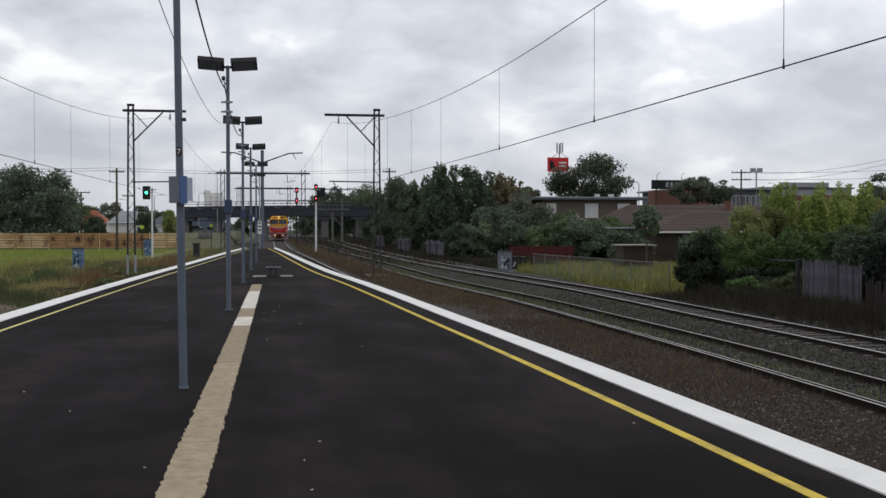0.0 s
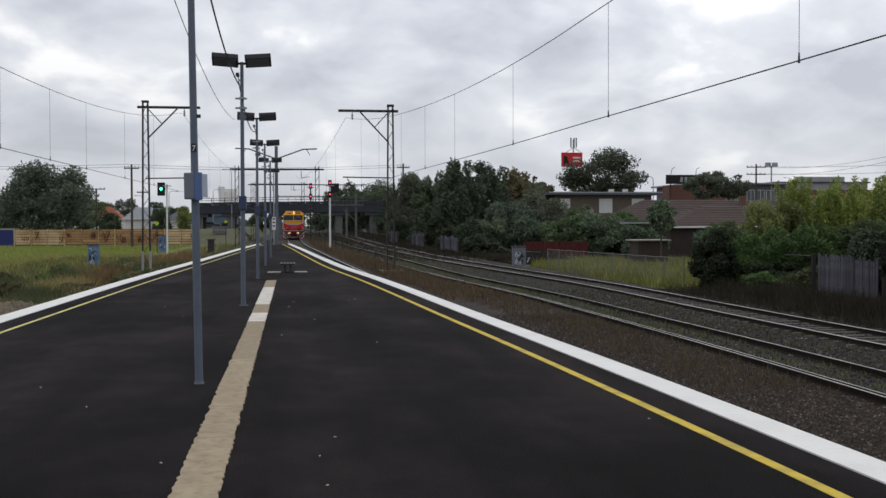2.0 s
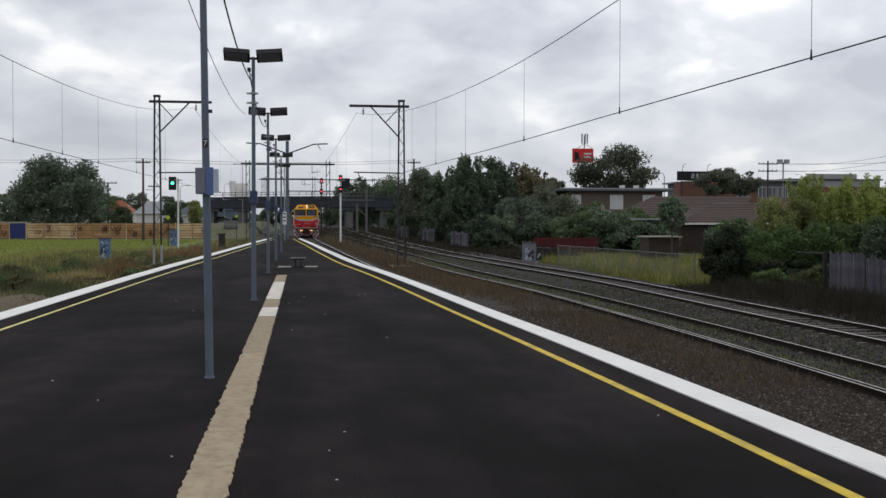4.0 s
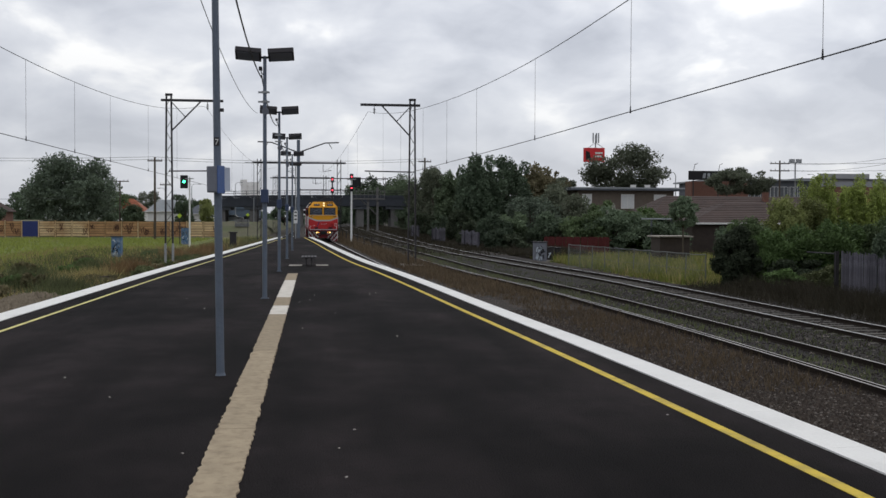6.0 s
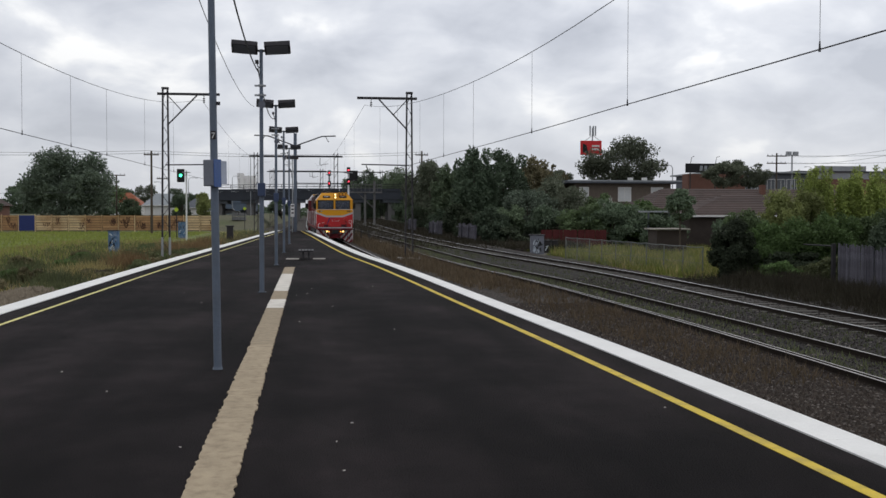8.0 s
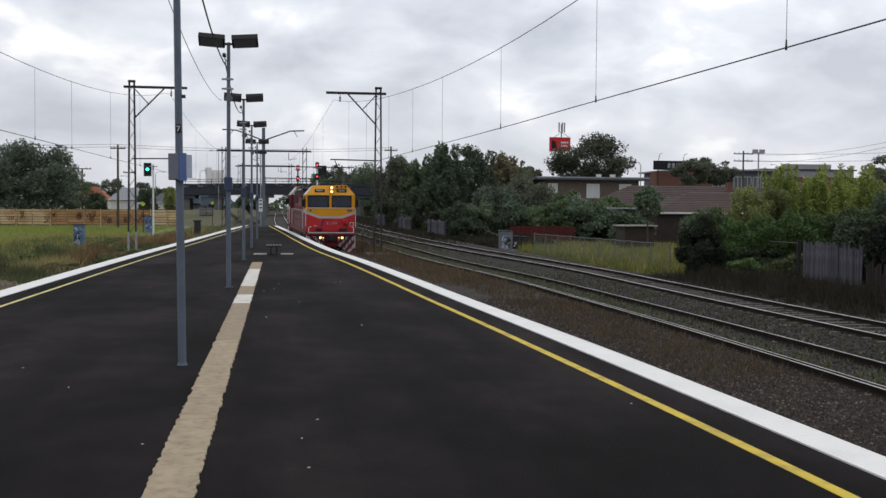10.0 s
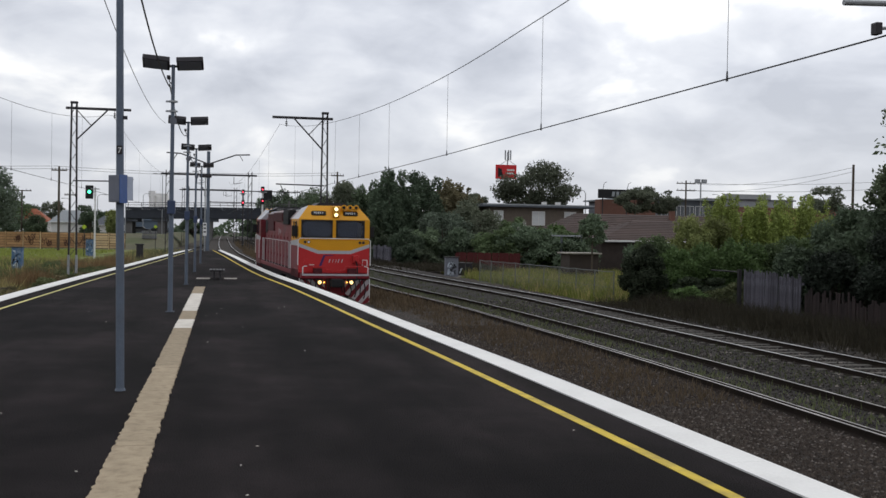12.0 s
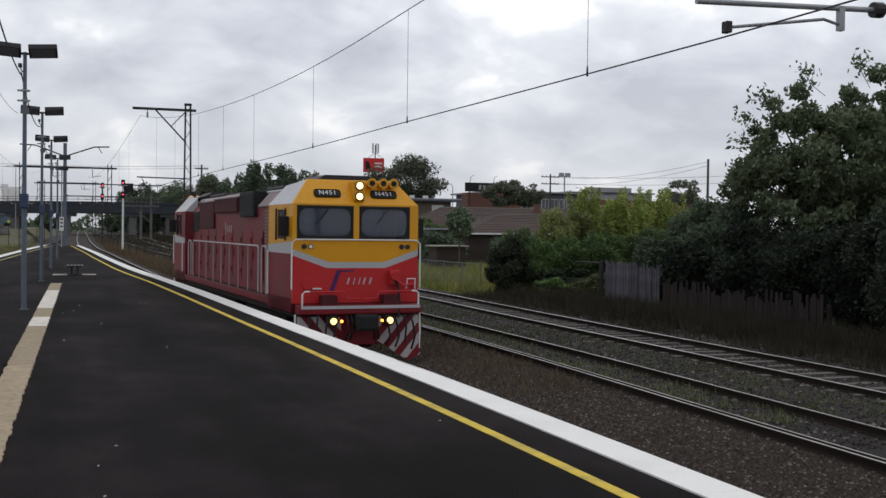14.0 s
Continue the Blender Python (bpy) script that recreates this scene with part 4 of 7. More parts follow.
    # walkway handrails
    for s in (-1, 1):
        x = s * 1.36
        for ya, yb in ((3.1, 3.6), (3.95, L - 4.0), (L - 3.6, L - 3.1)):
            rl = part("handrail", tube(bmesh.new(), [(x, ya, 1.24), (x, ya, 2.30), (x, ya + 0.08, 2.36), (x, yb - 0.08, 2.36), (x, yb, 2.30), (x, yb, 1.24)], 0.022, 6), M_RAILING, root, "dusty white tubular handrail")
            if yb - ya > 1:
                n = 8
                for k in range(1, n):
                    y = ya + (yb - ya) * k / n
                    part("stanchion", rod(bmesh.new(), (x, y, 1.22), (x, y, 2.35), 0.012, n=6), M_RAILING, rl)

    # cabs, one at each end
    for end in (0, 1):
        T = Matrix.Identity(4) if end == 0 else Matrix.Translation((0, L, 0)) @ Matrix.Rotation(math.pi, 4, "Z")

        def cp(name, bm, m, parent, label="", smooth=False, T=T):
            bmesh.ops.transform(bm, matrix=T, verts=bm.verts)
            return part(name, bm, m, parent, label, smooth)
        F = 0.45
        D = 2.72
        upper = M_RED if end else M_LYELLOW
        # side walls with a window opening and door
        cab = cp("cab_floor", B(-W, W, F + 0.05, D, 1.0, 1.3), M_RED, root)
        cp("cab_back_wall", B(-W, W, D - 0.06, D, 1.3, 3.32), M_RED, root)
        cp("cab_lining", B(-W + 0.07, W - 0.07, D - 0.1, D - 0.062, 1.3, 3.3), M_CABIN, root)
        for s in (-1, 1):
            x0, x1 = sorted((s * W, s * (W - 0.06)))
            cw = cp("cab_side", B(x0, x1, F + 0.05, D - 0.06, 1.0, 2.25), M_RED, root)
            cp("side_stripe", prism_yz([(F + 0.03, 2.25), (F + 0.03, 2.52), (D - 0.03, 2.42), (D - 0.03, 2.25)], x0 - 0.003 * (s < 0), x1 + 0.003 * (s > 0)), M_LGREY, cw, "grey stripe")
            cp("cab_side_upper", B(x0, x1, F + 0.05, 1.05, 2.5, 3.32), upper, cw)
            cp("cab_side_upper", B(x0, x1, 1.85, D - 0.06, 2.42, 3.32), upper, cw)
            cp("cab_side_upper", B(x0, x1, 1.05, 1.85, 2.42, 2.56), upper, cw)
            cp("cab_side_upper", B(x0, x1, 1.05, 1.85, 3.2, 3.32), upper, cw)
            g0, g1 = sorted((s * (W - 0.02), s * (W - 0.035)))
            sg = cp("side_glass", B(g0, g1, 1.05, 1.85, 2.56, 3.2), M_GLASS, cw)
            for y in (1.02, 1.85):
                a, b = sorted((s * (W + 0.002), s * (W + 0.03)))
                cp("window_frame", B(a, b, y, y + 0.05, 2.53, 3.23), M_BLACK, cw)
            a, b = sorted((s * (W + 0.01), s * (W + 0.24)))
            cp("mirror", B(a, b, 0.72, 0.80, 2.62, 3.05, 0.02), M_BLACK, cw)
            # grab rails at the cab door
            a = s * (W + 0.05)
            cp("grab_rail", tube(bmesh.new(), [(a, 2.5, 1.3), (a, 2.5, 2.3)], 0.018), M_WHITE, cw)
        # roof: chamfered sides and a raked brow
        for s in (-1, 1):
            bm = bmesh.new()
            v = [bm.verts.new(c) for c in ((s * W, F + 0.03, 3.32), (s * W, D, 3.32), (s * 1.0, D, 3.78), (s * 1.0, F + 0.42, 3.86), (s * 1.0, F + 0.42, 3.30), (s * 1.0, D, 3.30))]
            bm.faces.new((v[0], v[1], v[2], v[3]))
            bm.faces.new((v[0], v[3], v[4]))
            bm.faces.new((v[1], v[5], v[2]))
            bm.faces.new((v[0], v[4], v[5], v[1]))
            bm.faces.new((v[4], v[3], v[2], v[5]))
            bmesh.ops.recalc_face_normals(bm, faces=bm.faces)
            cp("roof_chamfer", bm, M_LGREY, root, "grey sloping cab roof edge")
        bm = bmesh.new()
        lo = [bm.verts.new(c) for c in ((-W, F + 0.02, 3.325), (W, F + 0.02, 3.325), (1.0, F + 0.42, 3.865), (-1.0, F + 0.42, 3.865))]
        bk = [bm.verts.new(c) for c in ((-W, F + 0.12, 3.325), (W, F + 0.12, 3.325), (1.0, F + 0.52, 3.865), (-1.0, F + 0.52, 3.865))]
        bm.faces.new(lo)
        bm.faces.new(bk[::-1])
        for i in range(4):
            j = (i + 1) % 4
            bm.faces.new((lo[j], lo[i], bk[i], bk[j]))
        bmesh.ops.recalc_face_normals(bm, faces=bm.faces)
        brow = cp("brow", bm, M_LYELLOW, root)
        cp("cab_roof", prism(bmesh.new(), [(-1.0, 3.78), (-0.6, 3.9), (0.6, 3.9), (1.0, 3.78)], F + 0.5, D), M_STEEL_DK, root, "dark cab roof")
        cp("roof_cowl", prism(bmesh.new(), [(-0.72, 3.85), (-0.5, 3.985), (0.5, 3.985), (0.72, 3.85)], F + 0.75, D - 0.1), M_STEEL_DK, root, "dark raised roof cowl")
        # number boxes on the brow
        rake = math.degrees(math.atan2(0.40, 0.54))
        for cx in (-0.62, 0.66):
            bm = box(bmesh.new(), -0.30, 0.30, -0.03, 0.05, -0.105, 0.105, 0.075)
            bmesh.ops.transform(bm, matrix=pose(cx, F + 0.18, 3.55, -rake, 0, 0), verts=bm.verts)
            nb = cp("number_box", bm, M_BLACK, brow, "black number box with white characters")
            cu = bpy.data.curves.new("fleet_number", "FONT")
            cu.body, cu.size, cu.align_x, cu.align_y, cu.extrude = "N451", 0.165, "CENTER", "CENTER", 0.002
            cu.space_character = 1.1
            cu.materials.append(M_WHITE)
            tx = new("fleet_number", cu)
            tx.parent = nb
            tx.matrix_basis = T @ pose(cx, F + 0.18, 3.55, -rake, 0, 0) @ pose(0, -0.034, 0, 90, 0, 0)
        # twin headlights in a housing and three horns
        hb = cp("headlight_housing", B(-0.075, 0.185, F + 0.02, F + 0.4, 3.4, 3.84, 0.03), M_LYELLOW, brow)
        for z in (3.73, 3.5):
            # black ring added to keep the lens glow off the housing
            cp("headlight_bezel", rod(bmesh.new(), (0.055, F + 0.03, z), (0.055, F - 0.012, z), 0.098, n=20), M_BLACK, hb, "black lamp bezel")
            cp("headlight", rod(bmesh.new(), (0.055, F - 0.0125, z), (0.055, F - 0.017, z), 0.074, n=20), M_HEADLIGHT if end == 0 else M_GREYBOX, hb, "round sealed-beam headlight")
        for k, x in enumerate((0.38, 0.64, 0.88)):
            hn = cp("horn", rod(bmesh.new(), (x, F + 0.12, 3.8), (x, F + 0.5, 3.8), 0.115, 0.05, 16), M_LYELLOW, brow)
            cp("horn_mouth", rod(bmesh.new(), (x, F + 0.10, 3.8), (x, F + 0.121, 3.8), 0.06, n=14), M_BLACK, hn)
        # cab front: yellow frame round two windscreens
        y0, y1 = F, F + 0.06
        fr = cp("front_sill", prism(bmesh.new(), [(-W, 2.36), (-0.62, 2.08), (0.62, 2.08), (W, 2.36), (W, 2.58), (-W, 2.58)], y0, y1), M_LYELLOW, root)
        for a, b in ((-W, -1.33), (-0.075, 0.055), (1.22, W)):
            cp("front_pillar", B(a, b, y0, y1, 2.58, 3.325), M_LYELLOW, fr)
        cp("front_header", B(-1.33, 1.22, y0 + 0.001, y1, 3.29, 3.325), M_LYELLOW, fr)
        for a, b in ((-1.33, -0.075), (0.055, 1.22)):
            bm = bmesh.new()
            for q in ((a, b, 2.58, 2.64), (a, b, 3.23, 3.29), (a, a + 0.05, 2.64, 3.23), (b - 0.05, b, 2.64, 3.23)):
                box(bm, q[0], q[1], y0 - 0.012, y1, q[2], q[3], 0.006)
            # rounded corner fillets
            for cx, sx in ((a + 0.05, 1), (b - 0.05, -1)):
                for cz, sz in ((2.64, 1), (3.23, -1)):
                    prism(bm, [(cx, cz), (cx + sx * 0.15, cz), (cx + sx * 0.05, cz + sz * 0.05), (cx, cz + sz * 0.15)], y0 - 0.011, y1)
            gk = cp("windscreen_gasket", bm, M_BLACK, fr, "black rubber windscreen gasket")
            cp("windscreen", B(a + 0.04, b - 0.04, y0 + 0.025, y0 + 0.035, 2.62, 3.25), M_GLASS, gk, "dark reflective windscreen")
            cp("wiper", tube(bmesh.new(), [((a + b) / 2 + 0.1, y0 - 0.02, 3.26), ((a + b) / 2 - 0.2, y0 - 0.02, 2.9)], 0.01), M_BLACK, gk)
        cp("driver_desk", B(-1.2, 1.2, F + 0.35, F + 0.8, 1.3, 2.5, 0.05), M_CABIN, root)
        cp("cab_seat", B(0.4, 0.9, F + 1.2, F + 1.4, 1.9, 3.0, 0.08), M_CABIN, root)
        cp("cab_seat", B(-0.9, -0.4, F + 1.2, F + 1.4, 1.9, 3.0, 0.08), M_CABIN, root)
        cp("front_chevron", prism(bmesh.new(), [(-W, 2.22), (-0.66, 1.95), (0.66, 1.95), (W, 2.22), (W, 2.357), (0.62, 2.077), (-0.62, 2.077), (-W, 2.357)], y0 - 0.004, y1), M_LGREY, root, "grey chevron stripe")
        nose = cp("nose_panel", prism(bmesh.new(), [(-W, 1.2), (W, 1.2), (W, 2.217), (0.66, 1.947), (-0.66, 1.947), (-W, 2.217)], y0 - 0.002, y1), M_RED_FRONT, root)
        # logo as plain shapes
        lg = cp("logo_stroke", prism(bmesh.new(), [(-0.62, 1.42), (-0.52, 1.42), (-0.36, 1.86), (-0.05, 1.885), (-0.05, 1.91), (-0.44, 1.9)], y0 - 0.012, y0 - 0.003), mat_navy(), nose, "dark blue logo stroke")
        for k, (x, w) in enumerate(((-0.22, 0.1), (-0.08, 0.05), (0.04, 0.05), (0.14, 0.1), (0.28, 0.1))):
            cp("logo_bar", prism(bmesh.new(), [(x, 1.6), (x + w * 0.36, 1.6), (x + w * 0.36 + 0.04, 1.74), (x + 0.04, 1.74)], y0 - 0.012, y0 - 0.003), M_LGREY, nose)
        for cx in (-1.17, -1.03, 1.03, 1.17):
            mk = cp("marker_lamp", rod(bmesh.new(), (cx, y0 - 0.03, 2.41), (cx, y0, 2.41), 0.055, n=14), M_STEEL_DK, fr)
            if cx == -1.03 and end == 0:
                cp("marker_lens", rod(bmesh.new(), (cx, y0 - 0.036, 2.41), (cx, y0 - 0.031, 2.41), 0.04, n=12), M_WHITE, mk, "pale marker lens")
        cp("sand_filler", rod(bmesh.new(), (-1.08, y0 - 0.03, 1.62), (-1.08, y0, 1.62), 0.13, n=20), M_RED_FRONT, nose)
        cp("headstock_hose_box", B(0.72, 0.98, y0 - 0.14, y0, 1.58, 1.9, 0.03), M_RED_FRONT, nose)
        sk = cp("jumper_socket", rod(bmesh.new(), (0.80, y0 - 0.26, 1.78), (0.80, y0 - 0.14, 1.78), 0.09, n=16), M_RED_FRONT, nose)
        cp("socket_bracket", tube(bmesh.new(), [(0.82, y0 - 0.2, 1.72), (1.0, y0 - 0.22, 1.58), (1.2, y0 - 0.2, 1.6), (1.24, y0 - 0.1, 1.45)], 0.022), M_RED_FRONT, nose)
        cp("lamp_iron", tube(bmesh.new(), [(1.12, y0 - 0.1, 1.5), (1.12, y0 - 0.16, 1.72), (1.3, y0 - 0.16, 1.72), (1.32, y0 - 0.1, 1.5)], 0.018), M_WHITE, nose, "white grab iron")
        cp("nose_step", B(-0.98, -0.80, y0 - 0.09, y0 - 0.003, 1.50, 1.525), M_WHITE, nose, "white step edge")
        # handrail framing the front
        for pts in ([(-W - 0.03, y0 - 0.06, 1.5), (-W - 0.03, y0 - 0.06, 2.48), (-W + 0.05, y0 - 0.06, 2.56), (W - 0.05, y0 - 0.06, 2.56), (W + 0.03, y0 - 0.06, 2.48), (W + 0.03, y0 - 0.06, 1.5)],):
            cp("front_handrail", tube(bmesh.new(), pts, 0.017), M_WHITE, fr, "white tubular handrail")
        # front platform, headstock and buffer beam
        hs = cp("headstock", B(-1.36, 1.36, 0.05, F - 0.003, 0.98, 1.18, 0.03), M_RED, root)
        cp("headstock_stripe", B(-1.33, 1.33, 0.038, 0.049, 1.10, 1.165), M_LGREY, hs)
        for s in (-1, 1):
            pts = [(s * 1.3, 0.08, 1.0), (s * 1.3, 0.06, 1.42), (s * 1.24, 0.06, 1.47), (s * 1.14, 0.06, 1.47)]
            cp("end_rail", tube(bmesh.new(), pts, 0.02), M_WHITE, hs, "white end handrail")
            cp("centre_rail", tube(bmesh.new(), [(s * 1.12, 0.06, 1.465), (s * 0.4, 0.06, 1.46), (s * 0.34, 0.06, 1.32), (s * 0.06, 0.06, 1.3)], 0.02), M_RED_FRONT, hs)
            cp("end_plate", B(min(s * 0.52, s * 0.84), max(s * 0.52, s * 0.84), 0.10, 0.40, 1.18, 1.38, 0.01), M_GRIME, hs)
            dt = cp("ditch_light_case", rod(bmesh.new(), (s * 0.63, 0.02, 0.84), (s * 0.63, 0.2, 0.84), 0.12, n=16), M_BLACK, hs)
            cp("ditch_lamp", rod(bmesh.new(), (s * 0.63, 0.019, 0.84), (s * 0.63, -0.01, 0.84), 0.07, n=16), M_DITCH if end == 0 else M_GREYBOX, dt, "lit ditch light")
            cp("marker", rod(bmesh.new(), (s * 0.45, 0.0, 0.84), (s * 0.45, 0.03, 0.84), 0.03, n=10), M_MARKER if end == 0 else M_RED, dt)
            cp("light_bracket", B(min(s * 0.5, s * 0.74), max(s * 0.5, s * 0.74), 0.12, 0.3, 0.82, 0.98), M_BLACK, hs)
            # pilot plate with slanting red and white stripes
            plate = [(0.40, 0.93), (1.36, 0.93), (1.42, 0.06), (1.12, -0.06), (0.40, 0.40)]
            cp("pilot_plate", prism(bmesh.new(), [(s * x, z) for x, z in plate], 0.24, 0.30), M_RED, hs)
            for k in range(5):
                c = -0.32 + k * 0.41
                strip_ = [(c, 0.0), (c + 0.2, 0.0), (c + 0.2 + 0.85, 1.0), (c + 0.85, 1.0)]
                poly = clip_poly(strip_, plate)
                if len(poly) > 2:
                    cp("pilot_stripe", prism(bmesh.new(), [(s * x, z) for x, z in poly], 0.232, 0.2395), M_RAILING, hs, "dusty white stripe")
            cp("step_rail", tube(bmesh.new(), [(s * 1.40, 0.26, 0.14), (s * 1.41, 0.24, 0.6), (s * 1.40, 0.26, 0.98)], 0.02), M_WHITE, hs)
            for z in (0.22, 0.52):
                cp("step", B(min(s * 1.18, s * 1.42), max(s * 1.18, s * 1.42), 0.3, 0.62, z, z + 0.03), M_STEEL_DK, hs)
            for x, r in ((0.22, 0.1), (0.32, 0.16)):
                cp("brake_hose", tube(bmesh.new(), [(s * x, 0.1, 0.95), (s * x, -0.06, 0.8), (s * (x + 0.02), -0.08, 0.6), (s * (x + 0.05), 0.0, 0.45)], 0.025), M_BLACK, hs)
            for hx, hz in ((0.55, 0.30), (0.75, 0.26), (1.12, 0.2)):
                cp("air_hose", tube(bmesh.new(), [(s * hx, 0.1, 0.95), (s * (hx + 0.03), 0.0, 0.78), (s * (hx + 0.08), -0.02, 0.5), (s * (hx + 0.02), 0.05, hz)], 0.024), M_BLACK, hs)
            cp("hose", tube(bmesh.new(), [(s * 0.95, 0.1, 1.0), (s * 1.0, 0.0, 0.7), (s * 0.98, 0.02, 0.35)], 0.022), M_BLACK, hs)
        bm = box(bmesh.new(), -0.17, 0.17, -0.32, 0.25, 0.68, 0.98, 0.05)
        box(bm, -0.24, 0.24, -0.42, -0.24, 0.66, 1.0, 0.06)
        cp("coupler", bm, M_BLACK, hs)
        cp("pilot_beam", B(-0.62, 0.62, 0.28, 0.36, 0.3, 0.95, 0.02), M_RED, hs)
        # jumper cables on the fireman's side
        cp("jumper_cable", tube(bmesh.new(), [(0.85, F - 0.15, 1.72), (0.9, F - 0.2, 1.5), (0.88, 0.1, 1.2), (0.82, 0.02, 0.9)], 0.03), M_BLACK, nose)
    return root


def prism_yz(poly, x0, x1):
    bm = bmesh.new()
    a = [bm.verts.new((x0, y, z)) for y, z in poly]
    b = [bm.verts.new((x1, y, z)) for y, z in poly]
    n = len(poly)
    bm.faces.new(a)
    bm.faces.new(b[::-1])
    for i in range(n):
        j = (i + 1) % n
        bm.faces.new((a[j], a[i], b[i], b[j]))
    bmesh.ops.recalc_face_normals(bm, faces=bm.faces)
    return bm


def clip_poly(poly, window):
    """The part of a polygon inside a convex window."""
    cx = sum(p[0] for p in window) / len(window)
    cz = sum(p[1] for p in window) / len(window)
    for i in range(len(window)):
        (ax, az), (bx, bz) = window[i], window[(i + 1) % len(window)]

        def side(p):
            return (bx - ax) * (p[1] - az) - (bz - az) * (p[0] - ax)
        sg = 1 if side((cx, cz)) > 0 else -1
        res = []
        for j in range(len(poly)):
            p, q = poly[j], poly[(j + 1) % len(poly)]
            sp, sq = sg * side(p), sg * side(q)
            if sp >= 0:
                res.append(p)
            if sp * sq < 0:
                t = sp / (sp - sq)
                res.append((p[0] + (q[0] - p[0]) * t, p[1] + (q[1] - p[1]) * t))
        poly = res
        if len(poly) < 3:
            return []
    return poly


NAVY = []


def mat_navy():
    if not NAVY:
        NAVY.append(mat("logo_navy", (0.06, 0.02, 0.11), 0.4))
    return NAVY[0]


loco = locomotive()
# seconds and the nose's distance along the track
RUN = [(0.0, 170.5), (1.5, 154.5), (3.0, 138.3), (5.5, 111.4), (6.5, 100.6), (7.5, 89.7), (10.0, 62.1), (10.5, 57.0), (11.0, 52.05), (11.5, 47.1), (12.0, 42.15), (12.5, 37.25), (13.0, 32.3), (13.5, 27.3), (14.0, 22.15)]


def loco_pose(y):
    ya, yb = y + 3.9, y + 13.6
    h = math.atan2(-(track_1(yb) - track_1(ya)), yb - ya)
    xa = track_1(ya) + math.sin(h) * 3.9
    za, zb = rise(ya), rise(yb)
    slope = (zb - za) / (yb - ya)
    return pose(xa, y, RAIL_Z + za - slope * 3.9, math.degrees(math.atan(slope)), 0, math.degrees(h))


# ---- trees and bushes ----
def leaf_mesh(name, centres, size, rng, material, parent, long=1.6, droop=0.0):
    """Many small pointed leaves as one mesh."""
    n = len(centres)
    a = rng.normal(size=(n, 3))
    a[:, 2] -= droop
    a /= np.linalg.norm(a, axis=1)[:, None]
    b = np.cross(a, rng.normal(size=(n, 3)))
    b /= np.linalg.norm(b, axis=1)[:, None]
    s = size * rng.uniform(0.6, 1.3, n)[:, None]
    tip, side = a * s * long * 0.5, b * s * 0.42
    v = np.empty((n, 4, 3))
    v[:, 0], v[:, 1], v[:, 2], v[:, 3] = centres - tip, centres + side - tip * 0.1, centres + tip, centres - side - tip * 0.1
    me = bpy.data.meshes.new(name)
    me.vertices.add(n * 4)
    me.vertices.foreach_set("co", v.reshape(-1))
    me.loops.add(n * 4)
    me.loops.foreach_set("vertex_index", np.arange(n * 4))
    me.polygons.add(n)
    me.polygons.foreach_set("loop_start", np.arange(n) * 4)
    me.materials.append(material)
    me.update(calc_edges=True)
    ob = new(name, me)
    ob.parent = parent
    return ob


def tree(x, y, top, rx, ry, low, material, seed, label, leaves=2600, size=0.42, clumps=26, clump_r=0.30, trunk_r=0.18, name="tree", category="tree", z0=GROUND_Z, lean=(0, 0), bare=0, group="", long=1.6, droop=0.0, shell=0.55):
    """Crown between low and top over a forked trunk; sizes in metres."""
    rng = np.random.default_rng(seed)
    root = thing(name, pose(x, y, z0), label, category, group)
    top, low = top - z0, low - z0
    cz, rz = (top + low) / 2, (top - low) / 2
    cs, rs = [], []
    for k in range(clumps):
        d = rng.normal(size=3)
        d /= np.linalg.norm(d)
        u = rng.uniform(shell, 0.95)
        r = clump_r * rng.uniform(0.55, 1.35)
        u = min(u, 1.0 - r * 0.55)
        cs.append((lean[0] + d[0] * rx * u, lean[1] + d[1] * ry * u, cz + d[2] * rz * u))
        rs.append(r)
    cs, rs = np.array(cs), np.array(rs)
    wts = rs ** 2 / (rs ** 2).sum()
    pick = rng.choice(clumps, size=leaves, p=wts)
    d = rng.normal(size=(leaves, 3))
    d /= np.linalg.norm(d, axis=1)[:, None]
    rad = rs[pick] * rng.uniform(0.35, 1.0, leaves) ** 0.6 * rng.uniform(0.75, 1.2, leaves)
    pts = cs[pick] + d * rad[:, None] * np.array([rx, ry, rz * 0.9])
    pts[:, 2] = np.maximum(pts[:, 2], 0.05)
    leaf_mesh("crown", pts, size, rng, material, root, long, droop)
    bm = bmesh.new()
    fork = Vector((lean[0] * 0.4, lean[1] * 0.4, max(low + (top - low) * 0.18, 0.3)))
    rod(bm, (0, 0, -0.1), fork, trunk_r, trunk_r * 0.7, 9)
    part("trunk", bm, M_BARK, root)
    for k in range(min(clumps, 12)):
        c = Vector(cs[k])
        mid = fork.lerp(c, 0.5) + Vector((rng.uniform(-0.2, 0.2), rng.uniform(-0.2, 0.2), 0.12 * rz))
        bm = bmesh.new()
        rod(bm, fork, mid, trunk_r * 0.45, trunk_r * 0.28, 6)
        rod(bm, mid, c, trunk_r * 0.28, trunk_r * 0.08, 6)
        for j in range(3):
            e = c + Vector(rng.uniform(-1, 1, 3)) * rs[k] * Vector((rx, ry, rz)).length * 0.35
            rod(bm, c, e, trunk_r * 0.09, trunk_r * 0.03, 4)
        part("limb", bm, M_BARK, root)
    return root


def bush(x, y, top, rx, ry, material, seed, label, leaves=2600, size=0.2, clumps=16, **k):
    return tree(x, y, top, rx, ry, GROUND_Z + 0.05, material, seed, label, leaves, size, clumps, k.pop("clump_r", 0.38), 0.05, "bush", "bush", **k)


